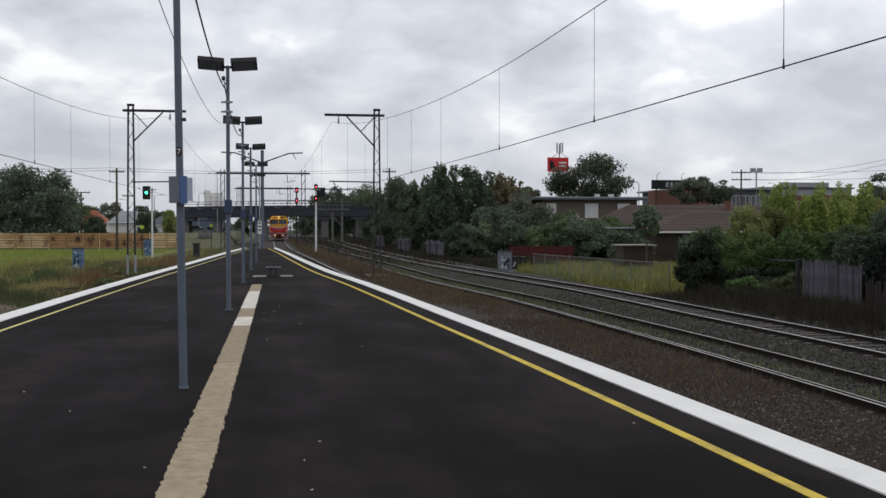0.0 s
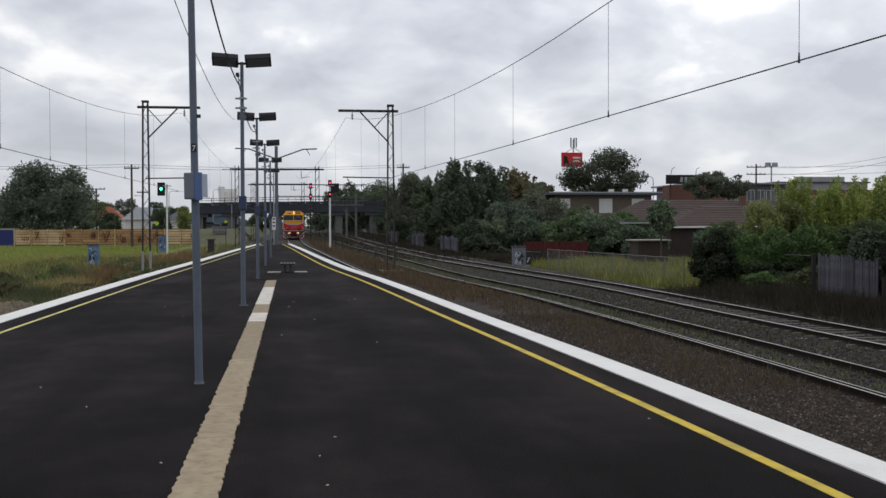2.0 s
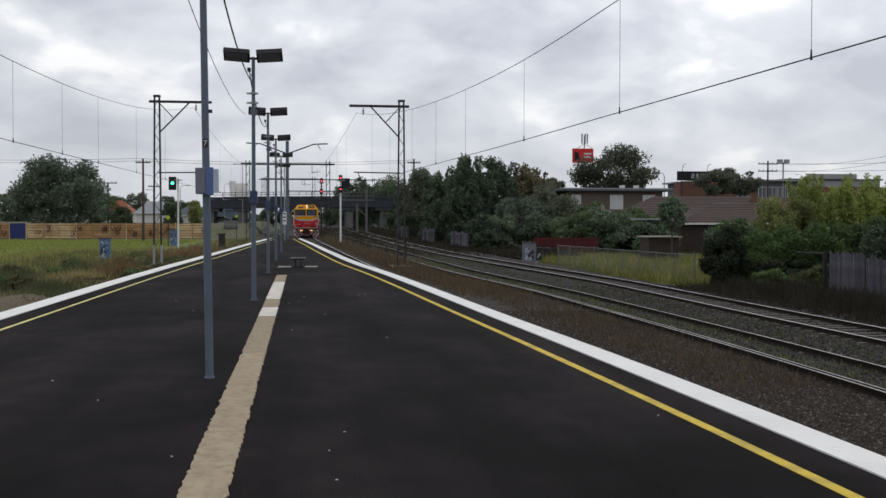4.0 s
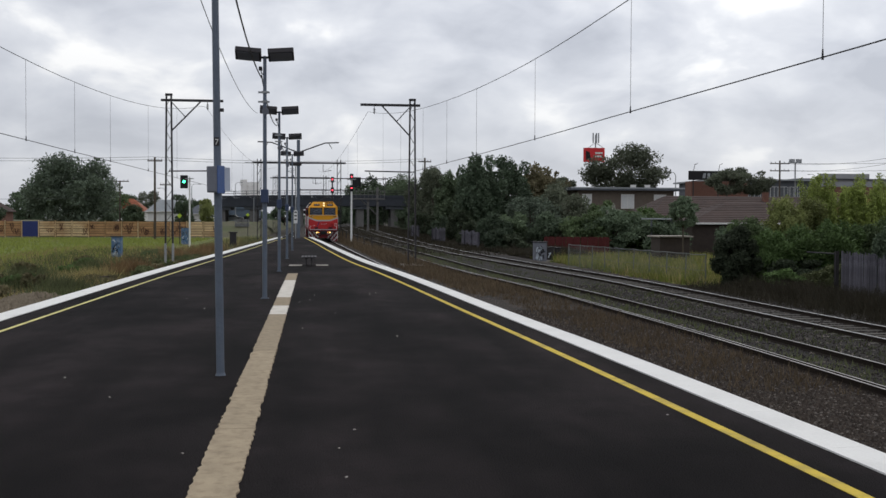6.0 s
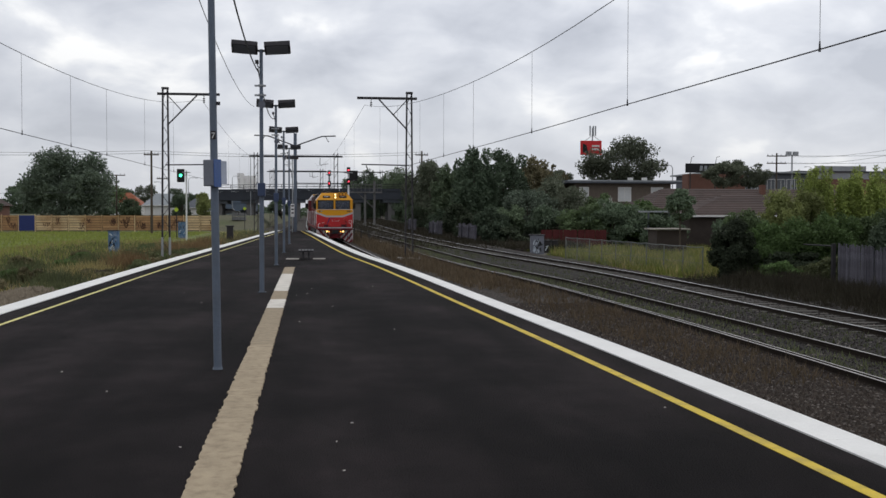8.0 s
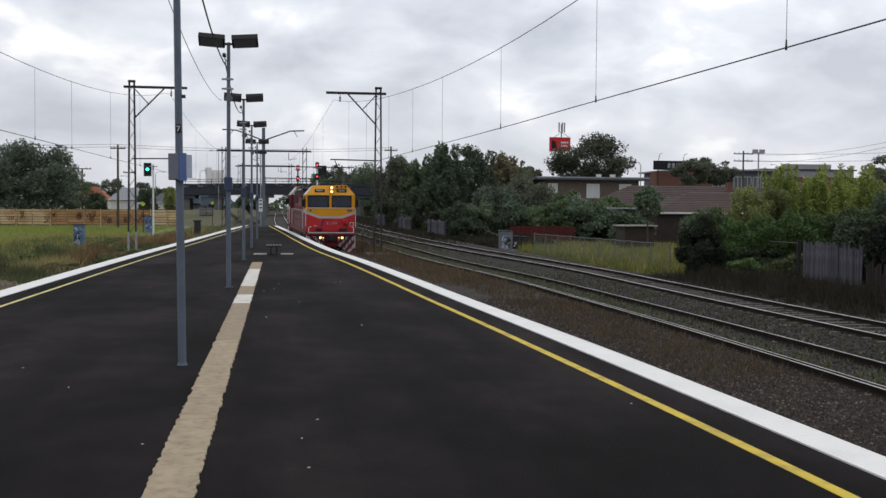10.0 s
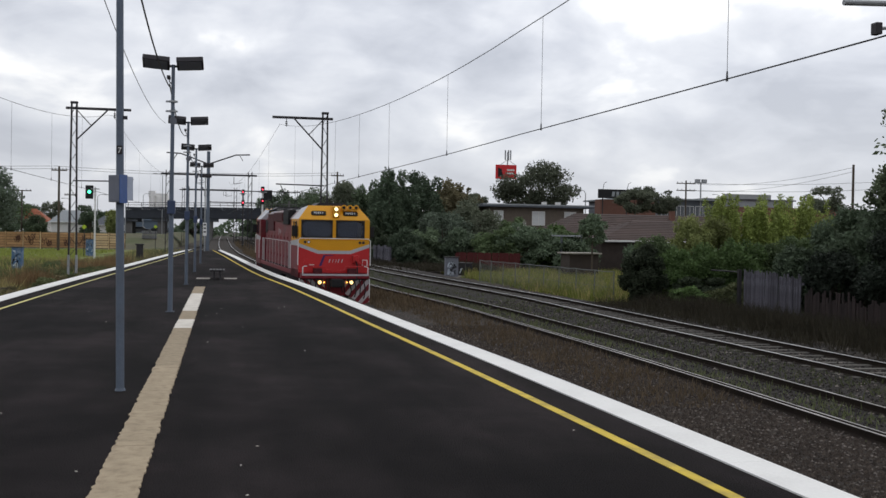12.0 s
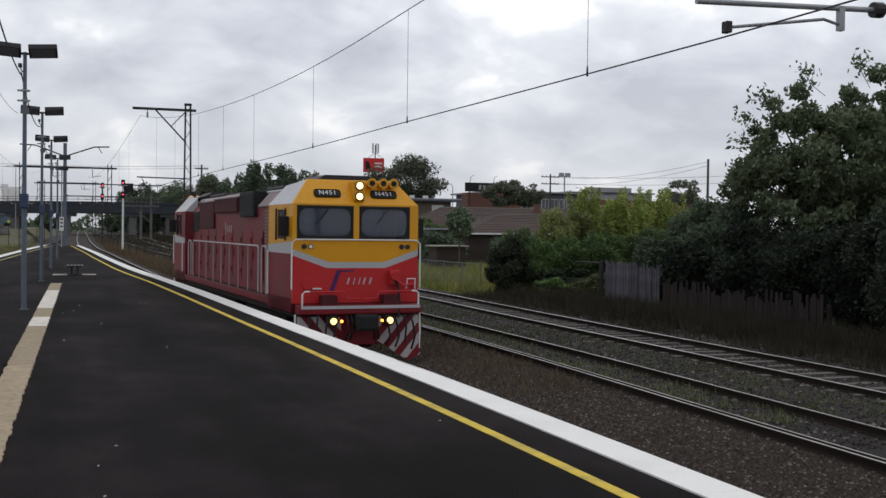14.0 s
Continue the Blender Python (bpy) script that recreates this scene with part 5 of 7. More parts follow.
def sprigs(root, pts, seed):
    """Bare and thinly leaved twigs standing out of a crown."""
    rng = np.random.default_rng(seed)
    for a, b in pts:
        a, b = Vector(a) - root.matrix_world.translation, Vector(b) - root.matrix_world.translation
        mid = a.lerp(b, 0.55) + Vector(rng.uniform(-0.15, 0.15, 3))
        part("twig", tube(bmesh.new(), [a, mid, b], 0.014, 4), M_BARK, root)
        n = 70
        c = np.array([list(mid.lerp(b, t)) for t in rng.uniform(0.1, 1.1, n)]) + rng.normal(size=(n, 3)) * 0.17
        leaf_mesh("twig_leaves", c, 0.13, rng, L_NEAR, root, 1.7, 0.4)
    return root


# row of trees beside the outer track
ROW = [
    (19.0, 310, 12.5, 7, 9, 1.0, L_DARK), (18.0, 262, 12.0, 6, 8, 0.5, L_DARK), (17.8, 222, 11.2, 4.2, 6, 0.0, L_DARK), (19.6, 190, 10.6, 4.2, 6, 0.0, L_OLIVE),
    (17.4, 160, 9.9, 3.1, 5, 0.3, L_OLIVE), (18.4, 142, 8.2, 3.0, 4, -0.4, L_DARK), (18.1, 119, 9.1, 3.0, 4, -0.3, L_DEEP), (22.3, 125, 9.7, 3.6, 4, 0.0, L_DEEP),
    (27.0, 131, 8.6, 3.2, 4, 0.8, L_BROWN), (30.8, 138, 8.4, 2.6, 4, 1.0, L_BROWN), (20.2, 100, 4.4, 3.2, 4, -1.0, L_HAZE), (23.8, 104, 5.6, 3.2, 4, -1.0, L_OLIVE),
    (25.4, 90, 2.9, 3.0, 3, -1.1, L_DARK), (28.2, 104, 3.6, 2.2, 3, -0.9, L_MID), (36.8, 160, 8.4, 2.6, 3, 3.4, L_OLIVE), (24.0, 152, 8.0, 3.5, 4, 0, L_DARK),
    (29.5, 92, 2.6, 2.4, 3, -1.1, L_MID), (17.6, 96, 2.6, 1.4, 3, -1.2, L_DARK),
]
for i, (x, y, top, rx, ry, low, m) in enumerate(ROW):
    m = L_FAR if m is L_DARK and i % 3 else m
    kind = {"leaf_dark": "dense dark green", "leaf_olive": "grey-green", "leaf_brownish": "brownish green", "leaf_mid": "mid-green", "leaf_greyish": "dull green", "leaf_deep": "very dark green", "leaf_hazed": "haze-paled grey-green"}[m.name]
    big = top > 6
    tree(x, y, top, rx, ry, low, m, 100 + i, kind + " trackside tree with an uneven crown", 15000 if big else 10000, 0.23 if big else 0.18, 80, 0.215, 0.2, group="trackside trees", shell=0.45)
# tall gum behind the flats, trees by the factory, tree across the field
tree(44.2, 150, 12.4, 6.0, 5, 4.6, L_OLIVE, 21, "tall open-crowned gum tree behind the flats", 16000, 0.24, 60, 0.30, 0.35, group="trackside trees")
tree(63.2, 160, 9.9, 3.3, 3, 5.6, L_OLIVE, 22, "dark gum tree beside the factory", 5000, 0.24, 26, 0.30, 0.2)
tree(68.0, 162, 10.5, 3.5, 3, 5.4, L_OLIVE, 23, "dark gum tree beside the factory", 5000, 0.24, 26, 0.30, 0.2)
tree(73.0, 121, 9.0, 2.6, 2.6, 5.2, L_OLIVE, 24, "small gum tree above the garden hedge", 4000, 0.2, 18, 0.32, 0.15)
tree(-38.4, 172, 12.3, 6.9, 6, -0.6, L_HAZE, 25, "broad dark tree standing beyond the timber fence", 30000, 0.30, 95, 0.27, 0.4, shell=0.3)
tree(-24.2, 200, 5.1, 1.9, 1.9, 0.0, L_DARK, 26, "dark rounded garden tree", 6000, 0.22, 34, 0.3, 0.2)
tree(-31.6, 190, 4.1, 2.2, 2.2, -0.6, L_FAR, 31, "rounded green garden tree behind the timber fence", 6000, 0.22, 34, 0.3, 0.15)
tree(-52.5, 174, 4.6, 4.0, 2.5, -0.8, L_DARK, 32, "dark garden tree before a brown-roofed house", 8000, 0.24, 40, 0.28, 0.2)
tree(-38.0, 200, 5.0, 3.0, 3, 0.5, L_DARK, 27, "dark garden tree before the houses", 5000, 0.24, 30, 0.3, 0.2)
tree(-44.0, 235, 8.2, 4.0, 4, 2, L_MID, 28, "distant green tree behind rooftops", 5000, 0.28, 30, 0.3, 0.2)
tree(-41.8, 276, 8.6, 3.8, 3, 1.0, L_OLIVE, 33, "grey-green tree behind the cottages", 4000, 0.28, 26, 0.3, 0.2)
tree(-33.5, 268, 7.6, 2.6, 3, 1.0, L_DARK, 34, "dark distant tree behind the cottages", 4000, 0.28, 26, 0.3, 0.2)
tree(-20.6, 205, 5.6, 1.7, 1.7, -0.5, L_YG, 29, "green shrub tree near the bridge", 5000, 0.22, 30, 0.3, 0.2)
tree(24.6, 70, 3.3, 1.1, 1.05, 1.0, L_DARK, 30, "clipped round garden tree on a thin trunk", 2200, 0.16, 18, 0.36, 0.07)
# bushes along the fence
FENCE_BUSHES = (
    (18.25, 45.0, 1.5, 1.05, 1.2, L_BLACKISH, 12000, "dense blackish-green rounded bush by the wire fence"),
    (20.2, 45.4, 1.3, 1.3, 1.3, L_HEDGE, 9000, "soft dark green shrub by the fence"), (21.9, 45.0, 1.55, 1.7, 1.4, L_HEDGE, 12000, "broad soft green shrub by the fence"),
    (21.0, 44.2, 0.2, 1.9, 1.0, L_BLACKISH, 9000, "low dark green shrub by the fence"), (20.2, 48.5, 1.9, 1.1, 1.2, L_MID, 6000, "bushy mid-green shrub by the fence"),
    (22.6, 50.0, 2.75, 1.3, 1.2, L_YG, 8000, "soft yellow-green shrub behind the fence"), (24.2, 50.5, 2.9, 1.0, 1.2, L_YG, 6000, "soft yellow-green shrub behind the fence"),
    (24.6, 48.0, 2.0, 1.2, 1.2, L_HEDGE, 7000, "soft dark green shrub by the fence"), (33.6, 54.0, 3.6, 1.7, 1.5, L_MID, 6000, "bushy mid-green shrub by the fence"),
    (26.4, 49.0, 1.6, 1.5, 1.2, L_MID, 7000, "bushy mid-green shrub by the fence"), (28.6, 50.0, 1.9, 1.5, 1.2, L_MID, 7000, "bushy mid-green shrub by the fence"),
    (21.4, 42.0, -0.1, 1.7, 0.8, L_WEED, 3500, "low weedy shrub beside the track"), (19.4, 42.6, -0.35, 1.0, 0.8, L_HEDGE, 2500, "low weedy shrub beside the track"))
for i, (x, y, top, rx, ry, m, lv, lb) in enumerate(FENCE_BUSHES):
    bush(x, y, top, rx, ry, m, 300 + i, lb, int(lv * 2.0), 0.085, 50, clump_r=0.26)


def bamboo(x, y, top, r, seed, culms=34):
    """A clump of upright leafy canes with feathery uneven tips."""
    rng = np.random.default_rng(seed)
    root = thing("bamboo_clump", pose(x, y, GROUND_Z), "bright yellow-green bamboo-like clump behind the paling fence", "bamboo", "bamboo clumps")
    pts = []
    bm = bmesh.new()
    for k in range(culms):
        a, d = rng.uniform(0, 6.28), r * rng.uniform(0, 1) ** 0.5
        h = (top - GROUND_Z) * rng.uniform(0.58, 1.1)
        foot = Vector((d * 0.6 * math.cos(a), d * 0.6 * math.sin(a), -0.05))
        tip = Vector((d * 1.15 * math.cos(a) + rng.uniform(-0.2, 0.2), d * 1.15 * math.sin(a), h))
        rod(bm, foot, tip, 0.018, 0.006, 5)
        n = 520
        u = rng.uniform(0.25, 1.03, n)
        c = np.array(foot)[None] + (np.array(tip) - np.array(foot))[None] * u[:, None]
        pts.append(c + rng.normal(size=(n, 3)) * np.array([0.15, 0.15, 0.10]) * (1.5 - u)[:, None])
    part("culms", bm, M_BARK, root)
    leaf_mesh("foliage", np.concatenate(pts), 0.075, rng, L_LIGHT, root, 2.4, 0.5)
    return root


for k, (x, y, top, r) in enumerate(((25.4, 52.0, 3.5, 0.9), (26.9, 52.6, 3.0, 0.9), (28.4, 52.0, 3.6, 1.0), (29.9, 52.8, 3.3, 0.9), (31.4, 53.0, 3.7, 1.0))):
    bamboo(x, y, top, r, 700 + k)
# large overhanging tree and dark shrubs over the paling fence
big_tree = tree(26.8, 33.4, 7.6, 4.7, 3.4, -0.2, L_NEAR, 41, "large broad-leaved tree overhanging the paling fence", 52000, 0.135, 260, 0.105, 0.2, long=1.7, droop=0.4, shell=0.25)
tree(31.6, 34.0, 8.9, 4.2, 3.0, 3.0, L_NEAR, 42, "tall broad-leaved tree beside the railway fence", 26000, 0.135, 150, 0.11, 0.2, long=1.7, droop=0.4, shell=0.3)
# shrubs up to y = 34.5 carry the canopy's shade in their leaf colour
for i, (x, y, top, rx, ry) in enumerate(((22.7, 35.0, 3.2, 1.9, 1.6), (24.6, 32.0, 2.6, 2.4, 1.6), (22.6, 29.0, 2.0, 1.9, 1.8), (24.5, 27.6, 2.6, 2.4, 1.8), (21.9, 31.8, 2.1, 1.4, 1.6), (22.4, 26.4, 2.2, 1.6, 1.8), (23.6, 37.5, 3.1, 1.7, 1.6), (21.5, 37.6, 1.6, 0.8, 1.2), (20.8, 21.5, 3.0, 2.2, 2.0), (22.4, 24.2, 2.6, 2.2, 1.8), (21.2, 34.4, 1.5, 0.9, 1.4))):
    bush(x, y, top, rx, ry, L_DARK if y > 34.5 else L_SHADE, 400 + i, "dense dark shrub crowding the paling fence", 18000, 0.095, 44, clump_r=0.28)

# dark shrubs before the flats and under the trackside trees
for i, (x, y, top, rx, ry, m) in enumerate(((26.5, 80, 1.9, 1.9, 2, L_DARK), (23.2, 90, 2.6, 2.4, 2, L_MID), (21.0, 94, 2.4, 2.2, 2, L_DARK), (18.6, 104, 1.8, 1.5, 3, L_DARK), (19.2, 114, 2.2, 1.8, 3, L_DARK),
                                            (18.8, 126, 2.4, 1.6, 3, L_DARK), (18.4, 138, 2.2, 1.5, 4, L_DARK), (18.4, 152, 2.6, 1.6, 4, L_DARK), (18.0, 170, 3.0, 1.8, 5, L_DARK), (18.0, 190, 3.4, 2.2, 6, L_DARK),
                                            (32.5, 80, 1.6, 1.6, 1.6, L_DARK), (17.5, 215, 4.0, 2.6, 8, L_DARK))):
    bush(x, y, top, rx, ry, m, 350 + i, "dark shrub growing below the trackside trees", 4500, 0.2, 26, clump_r=0.34)
for i, (x, y, top, rx) in enumerate(((14.6, 86.5, 1.1, 1.1), (15.8, 84.5, 0.6, 1.2), (14.0, 98.5, 1.6, 1.2), (13.6, 116, 2.2, 1.5), (14.4, 108, 2.6, 1.6), (13.4, 136, 3.0, 1.8), (15.6, 94, 2.2, 1.6))):
    bush(x, y, top, rx, 1.6, L_BLACKISH if i % 3 else L_DEEP, 360 + i, "dark shrub crowding the outer track", 7000, 0.15, 40, clump_r=0.26)
bush(27.6, 99, 3.6, 1.3, 1.3, L_PALE, 381, "pale blossoming shrub before the flats", 900, 0.16, 20, clump_r=0.25)
for i, (x, y, top, rx) in enumerate(((30.2, 97, 3.0, 1.9), (28.2, 95, 1.5, 1.8), (27.0, 92, 2.2, 1.8))):
    bush(x, y, top, rx, 1.6, L_BLACKISH if i % 2 else L_HEDGE, 385 + i, "dark green garden shrub before the flats", 8000, 0.15, 44, clump_r=0.25)
# woods beyond the bridge
for i, (x, y, top, rx) in enumerate(((13, 246, 12.4, 4.6), (9.4, 262, 11.4, 3.2), (14, 262, 9.0, 5), (7.5, 300, 6.0, 4), (22, 285, 11, 6), (-10, 330, 6.0, 4), (-34, 300, 7, 6), (-52, 290, 8, 6), (-70, 270, 8, 6), (-90, 250, 9, 7), (30, 250, 10, 6))):
    tree(x, y, top, rx, 5, 0.0, L_DARK, 500 + i, "dark distant tree beyond the bridge", 7500, 0.36, 26, 0.32, 0.25)


def far_woods():
    rng = np.random.default_rng(77)
    x = rng.uniform(-420, 520, 14000)
    hgt = 7 + 3 * np.sin(x * 0.05) + 2 * np.sin(x * 0.17 + 1) + 1.5 * np.sin(x * 0.41)
    pts = np.stack([x, 560 + rng.uniform(-12, 12, 14000), GROUND_Z + hgt * rng.uniform(0, 1, 14000) ** 0.7], -1)
    ob = leaf_mesh("far_woods", pts, 1.6, rng, L_DARK, None)
    return tagged(ob, "distant belt of dark woodland", "woods", kind="stuff")


far_woods()

sprigs(big_tree, [((24.6, 33, 5.8), (22.7, 32.8, 6.7)), ((23.6, 33, 4.6), (21.9, 32.6, 5.0)), ((25.8, 33, 6.8), (24.6, 32.8, 7.7)), ((27.8, 33, 7.2), (27.0, 32.6, 8.3)), ((24.0, 33, 5.2), (22.2, 33.0, 5.9)), ((23.4, 33, 3.8), (21.8, 32.6, 4.2)), ((23.6, 33, 4.2), (22.2, 33.4, 3.6)), ((24.0, 33, 4.0), (22.6, 32.4, 4.4))], 61)

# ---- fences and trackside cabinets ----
# brown paling with the gloom beneath the tree put into its colour
M_PALING_DK = mat("shaded_brown_paling", (0.022, 0.0155, 0.0145), 0.95, var=0.4, scale=1.3, fine=22, rand=0.8)
M_PALING = mat("weathered_paling", (0.060, 0.057, 0.068), 0.95, var=0.45, scale=1.3, fine=22, rand=1.0, stain=(0.13, 0.13, 0.155), stain_amt=0.6, stain_scale=1.7)
M_GAPWOOD = mat("shadowed_timber", (0.14, 0.09, 0.05), 0.9)
M_CRATE = mat("raw_timber", (0.54, 0.40, 0.235), 0.9, var=0.2, scale=1.5, fine=12, rand=0.3, stain=(0.3, 0.15, 0.06), stain_amt=0.7, stain_scale=0.3)
M_SPRAY = mat("dark_spray_paint", (0.10, 0.05, 0.035), 0.8, var=0.3, scale=3)
M_CRATE_DK = mat("brown_timber", (0.36, 0.21, 0.105), 0.9, var=0.25, scale=1.5, fine=12, rand=0.35, stain=(0.2, 0.1, 0.05), stain_scale=0.4)
M_RUST = mat("rust_red_metal", (0.080, 0.016, 0.015), 0.8, var=0.25, scale=3, fine=20, rand=0.2)
M_MESH = mat("fence_wire", (0.16, 0.17, 0.16), 0.6, 0.4)
M_BRICK = mat("red_brown_brick", (0.17, 0.085, 0.062), 0.9, var=0.2, scale=2, fine=30)
M_BRICK_DK = mat("brown_brick", (0.135, 0.11, 0.088), 0.9, var=0.2, scale=2, fine=30)
# brick with the house wall's shade in its colour; the shed shares it
M_BRICK_SHADE = mat("shaded_brick", (0.055, 0.043, 0.037), 0.9, var=0.25, scale=2, fine=30)
M_TILE = mat("brown_roof_tile", (0.064, 0.042, 0.036), 0.85, var=0.25, scale=1, fine=14, rand=0.25)
M_TILE_RED = mat("red_roof_tile", (0.32, 0.11, 0.06), 0.85, var=0.2, scale=1, fine=14, rand=0.2)
M_TRIM = mat("white_trim", (0.7, 0.69, 0.66), 0.7, var=0.1, scale=2, fine=20)
M_TIN = mat("grey_tin", (0.30, 0.32, 0.33), 0.6, 0.2, var=0.15, scale=1, fine=10)
M_DKGREY = mat("dark_cladding", (0.10, 0.11, 0.125), 0.7, var=0.15, scale=1, fine=10)
# darker grey tone, for the bridge piers among others
M_CONC_DK = mat("dark_concrete", (0.15, 0.145, 0.14), 0.9, var=0.25, scale=1, fine=10)
M_GIRDER = mat("dark_girder", (0.04, 0.045, 0.055), 0.8, var=0.2, scale=1, fine=8)
M_PANE = mat("window_pane", (0.10, 0.11, 0.12), 0.12, var=0.1)
M_CURTAIN = mat("pale_curtain", (0.62, 0.63, 0.62), 0.8, var=0.1)
M_BLUEPANEL = mat("deep_blue_panel", (0.028, 0.042, 0.16), 0.7, var=0.15, scale=0.5, fine=6)
M_DUSK = mat("dull_slate_cladding", (0.12, 0.155, 0.20), 0.7, var=0.15, scale=0.5, fine=6)
M_SILO = mat("pale_concrete", (0.85, 0.83, 0.80), 0.9, var=0.08, scale=0.2, fine=3)
M_BILL = mat("billboard_red", (0.62, 0.03, 0.035), 0.5, var=0.08, scale=1, fine=5)
M_SIGNGREEN = mat("yellow_green_sign", (0.45, 0.6, 0.05), 0.5)
M_GRAF = mat("pale_spray_paint", (0.5, 0.55, 0.6), 0.7)


def paling_fence(p0, p1, h, material, label, gap=0.13, name="paling_fence", skew=0.05, seed=1, z0=GROUND_Z):
    rng = random.Random(seed)
    a, b = Vector((*p0, z0)), Vector((*p1, z0))
    ln = (b - a).length
    ang = math.degrees(math.atan2(b.y - a.y, b.x - a.x))
    root = thing(name, Matrix.Translation(a) @ pose(0, 0, 0, 0, 0, ang), label, "fence")
    n = int(ln / gap)
    bm = box(bmesh.new(), -gap * 0.47, gap * 0.47, -0.012, 0.012, -0.1, h, 0.0)
    me = bpy.data.meshes.new("paling")
    bm.to_mesh(me)
    bm.free()
    me.materials.append(material)
    for i in range(n):
        ob = new("paling", me)
        ob.parent = root
        ob.matrix_basis = pose((i + 0.5) * gap, rng.uniform(-0.012, 0.012), rng.uniform(-skew, skew) * 2.0, 0, rng.uniform(-1.6, 1.6), 0)
    for z in (0.35, h - 0.3):
        part("rail", B(0, ln, 0.03, 0.08, z, z + 0.08), material, root)
    for k in range(int(ln / 2.4) + 1):
        part("post", B(k * 2.4 - 0.05, k * 2.4 + 0.05, 0.08, 0.18, -0.1, h - 0.1), material, root)
    return root


paling_fence((20.75, 40.4), (20.0, 34.6), 1.75, M_PALING, "weathered grey timber paling fence", gap=0.105, seed=2)
paling_fence((19.9, 34.2), (19.4, 24.6), 1.15, M_PALING_DK, "brown leaning timber paling fence under shrubs, their shade in its colour", skew=0.12, seed=3)
for k, (p0, p1) in enumerate((((13.4, 88), (12.7, 95)), ((12.2, 102), (11.8, 110)), ((11.5, 121), (11.3, 130)))):
    paling_fence(p0, p1, 1.55, M_PALING, "old grey timber fence panels below trees", gap=0.8, seed=4 + k, skew=0.05, z0=GROUND_Z + rise(p0[1]))
paling_fence((18.9, 88), (24.4, 87), 1.6, M_RUST, "dull red sheet-metal garden fence", gap=0.3, seed=6, skew=0.0)


def gate_post():
    root = thing("gate", pose(20.85, 41.0, GROUND_Z), "dark tubular gate beside the paling fence", "gate")
    part("post", B(-0.07, 0.07, -0.07, 0.07, -0.1, 1.8), M_STEEL_DK, root)
    part("top_rail", rod(bmesh.new(), (0, 0, 1.7), (-0.2, 2.2, 1.7), 0.03), M_STEEL_DK, root)
    part("bottom_rail", rod(bmesh.new(), (0, 0, 0.3), (-0.2, 2.2, 0.3), 0.03), M_STEEL_DK, root)
    return root


gate_post()


def wire_fence():
    root = thing("wire_fence", pose(0, 0, GROUND_Z), "sagging chain-wire fence on thin steel posts", "fence")
    a, b = Vector((16.1, 67.5, 0)), Vector((17.8, 47.5, 0))
    n = 9
    h = 1.45
    for k in range(n + 1):
        p = a.lerp(b, k / n)
        part("post", rod(bmesh.new(), p, p + Vector((0.02 * (k % 3), 0, h)), 0.028, n=7), M_MESH, root)
    for z, r in ((h, 0.022), (h * 0.5, 0.008), (0.1, 0.008)):
        bm = bmesh.new()
        tube(bm, [a.lerp(b, k / 30) + Vector((0, 0, z - 0.04 * abs(math.sin(k / 30 * n * math.pi)))) for k in range(31)], r, 5)
        part("line_wire", bm, M_MESH, root)
    bm = bmesh.new()
    m = 110
    for k in range(m):
        p = a.lerp(b, k / m)
        for s in (-1, 1):
            q = a.lerp(b, min(max((k + s * 7) / m, 0), 1))
            rod(bm, p + Vector((0, 0, 0.05)), q + Vector((0, 0, h - 0.04)), 0.004, n=3, cap=False)
    ob = part("wire_mesh", bm, M_MESH, root)
    ob["kind"] = "stuff"
    return root


wire_fence()


def low_fence():
    root = thing("post_fence", pose(0, 0, GROUND_Z), "row of low dark posts strung with wire", "fence")
    pts = [Vector((track_2(y) - 1.9, y, rise(y))) for y in range(84, 160, 6)]
    for k, p in enumerate(pts):
        part("post", rod(bmesh.new(), p - Vector((0, 0, 0.1)), p + Vector((0.03 * (k % 3 - 1), 0, 1.15)), 0.05, 0.045, 7), M_STEEL_DK, root)
    for z in (0.5, 1.0):
        part("wire", tube(bmesh.new(), [p + Vector((0, 0, z)) for p in pts], 0.012, 4), M_WIRE, root)
    return root


low_fence()


def cabinet(x, y, w, d, h, body, label, marks, seed, name="relay_cabinet"):
    """A steel trackside cabinet on a plinth with sprayed marks."""
    rng = random.Random(seed)
    root = thing(name, pose(x, y, GROUND_Z, 0, 0, rng.uniform(-6, 6)), label, "relay cabinet", "relay cabinets")
    part("plinth", B(-w / 2 - 0.05, w / 2 + 0.05, -d / 2 - 0.05, d / 2 + 0.05, -0.1, 0.12), M_CONC, root)
    bd = part("body", B(-w / 2, w / 2, -d / 2, d / 2, 0.12, h, 0.02), body, root)
    part("roof", B(-w / 2 - 0.06, w / 2 + 0.06, -d / 2 - 0.08, d / 2 + 0.06, h + 0.002, h + 0.06, 0.01), M_STEEL_DK, root)
    dr = part("door", B(-w / 2 + 0.06, w / 2 - 0.06, -d / 2 - 0.02, -d / 2 - 0.002, 0.2, h - 0.08, 0.004), body, root)
    part("handle", B(w / 2 - 0.16, w / 2 - 0.12, -d / 2 - 0.05, -d / 2 - 0.021, h * 0.5, h * 0.5 + 0.14), M_STEEL_DK, dr)
    for k in range(marks):
        cx, cz = rng.uniform(-w * 0.3, w * 0.3), rng.uniform(0.3, h - 0.3)
        pts = [(cx + rng.uniform(-0.15, 0.15), -d / 2 - 0.025, cz + rng.uniform(-0.2, 0.2)) for _ in range(4)]
        part("sprayed_mark", tube(bmesh.new(), pts, 0.038, 4), M_GRAF if k % 2 else M_BLACK, dr)
    return root


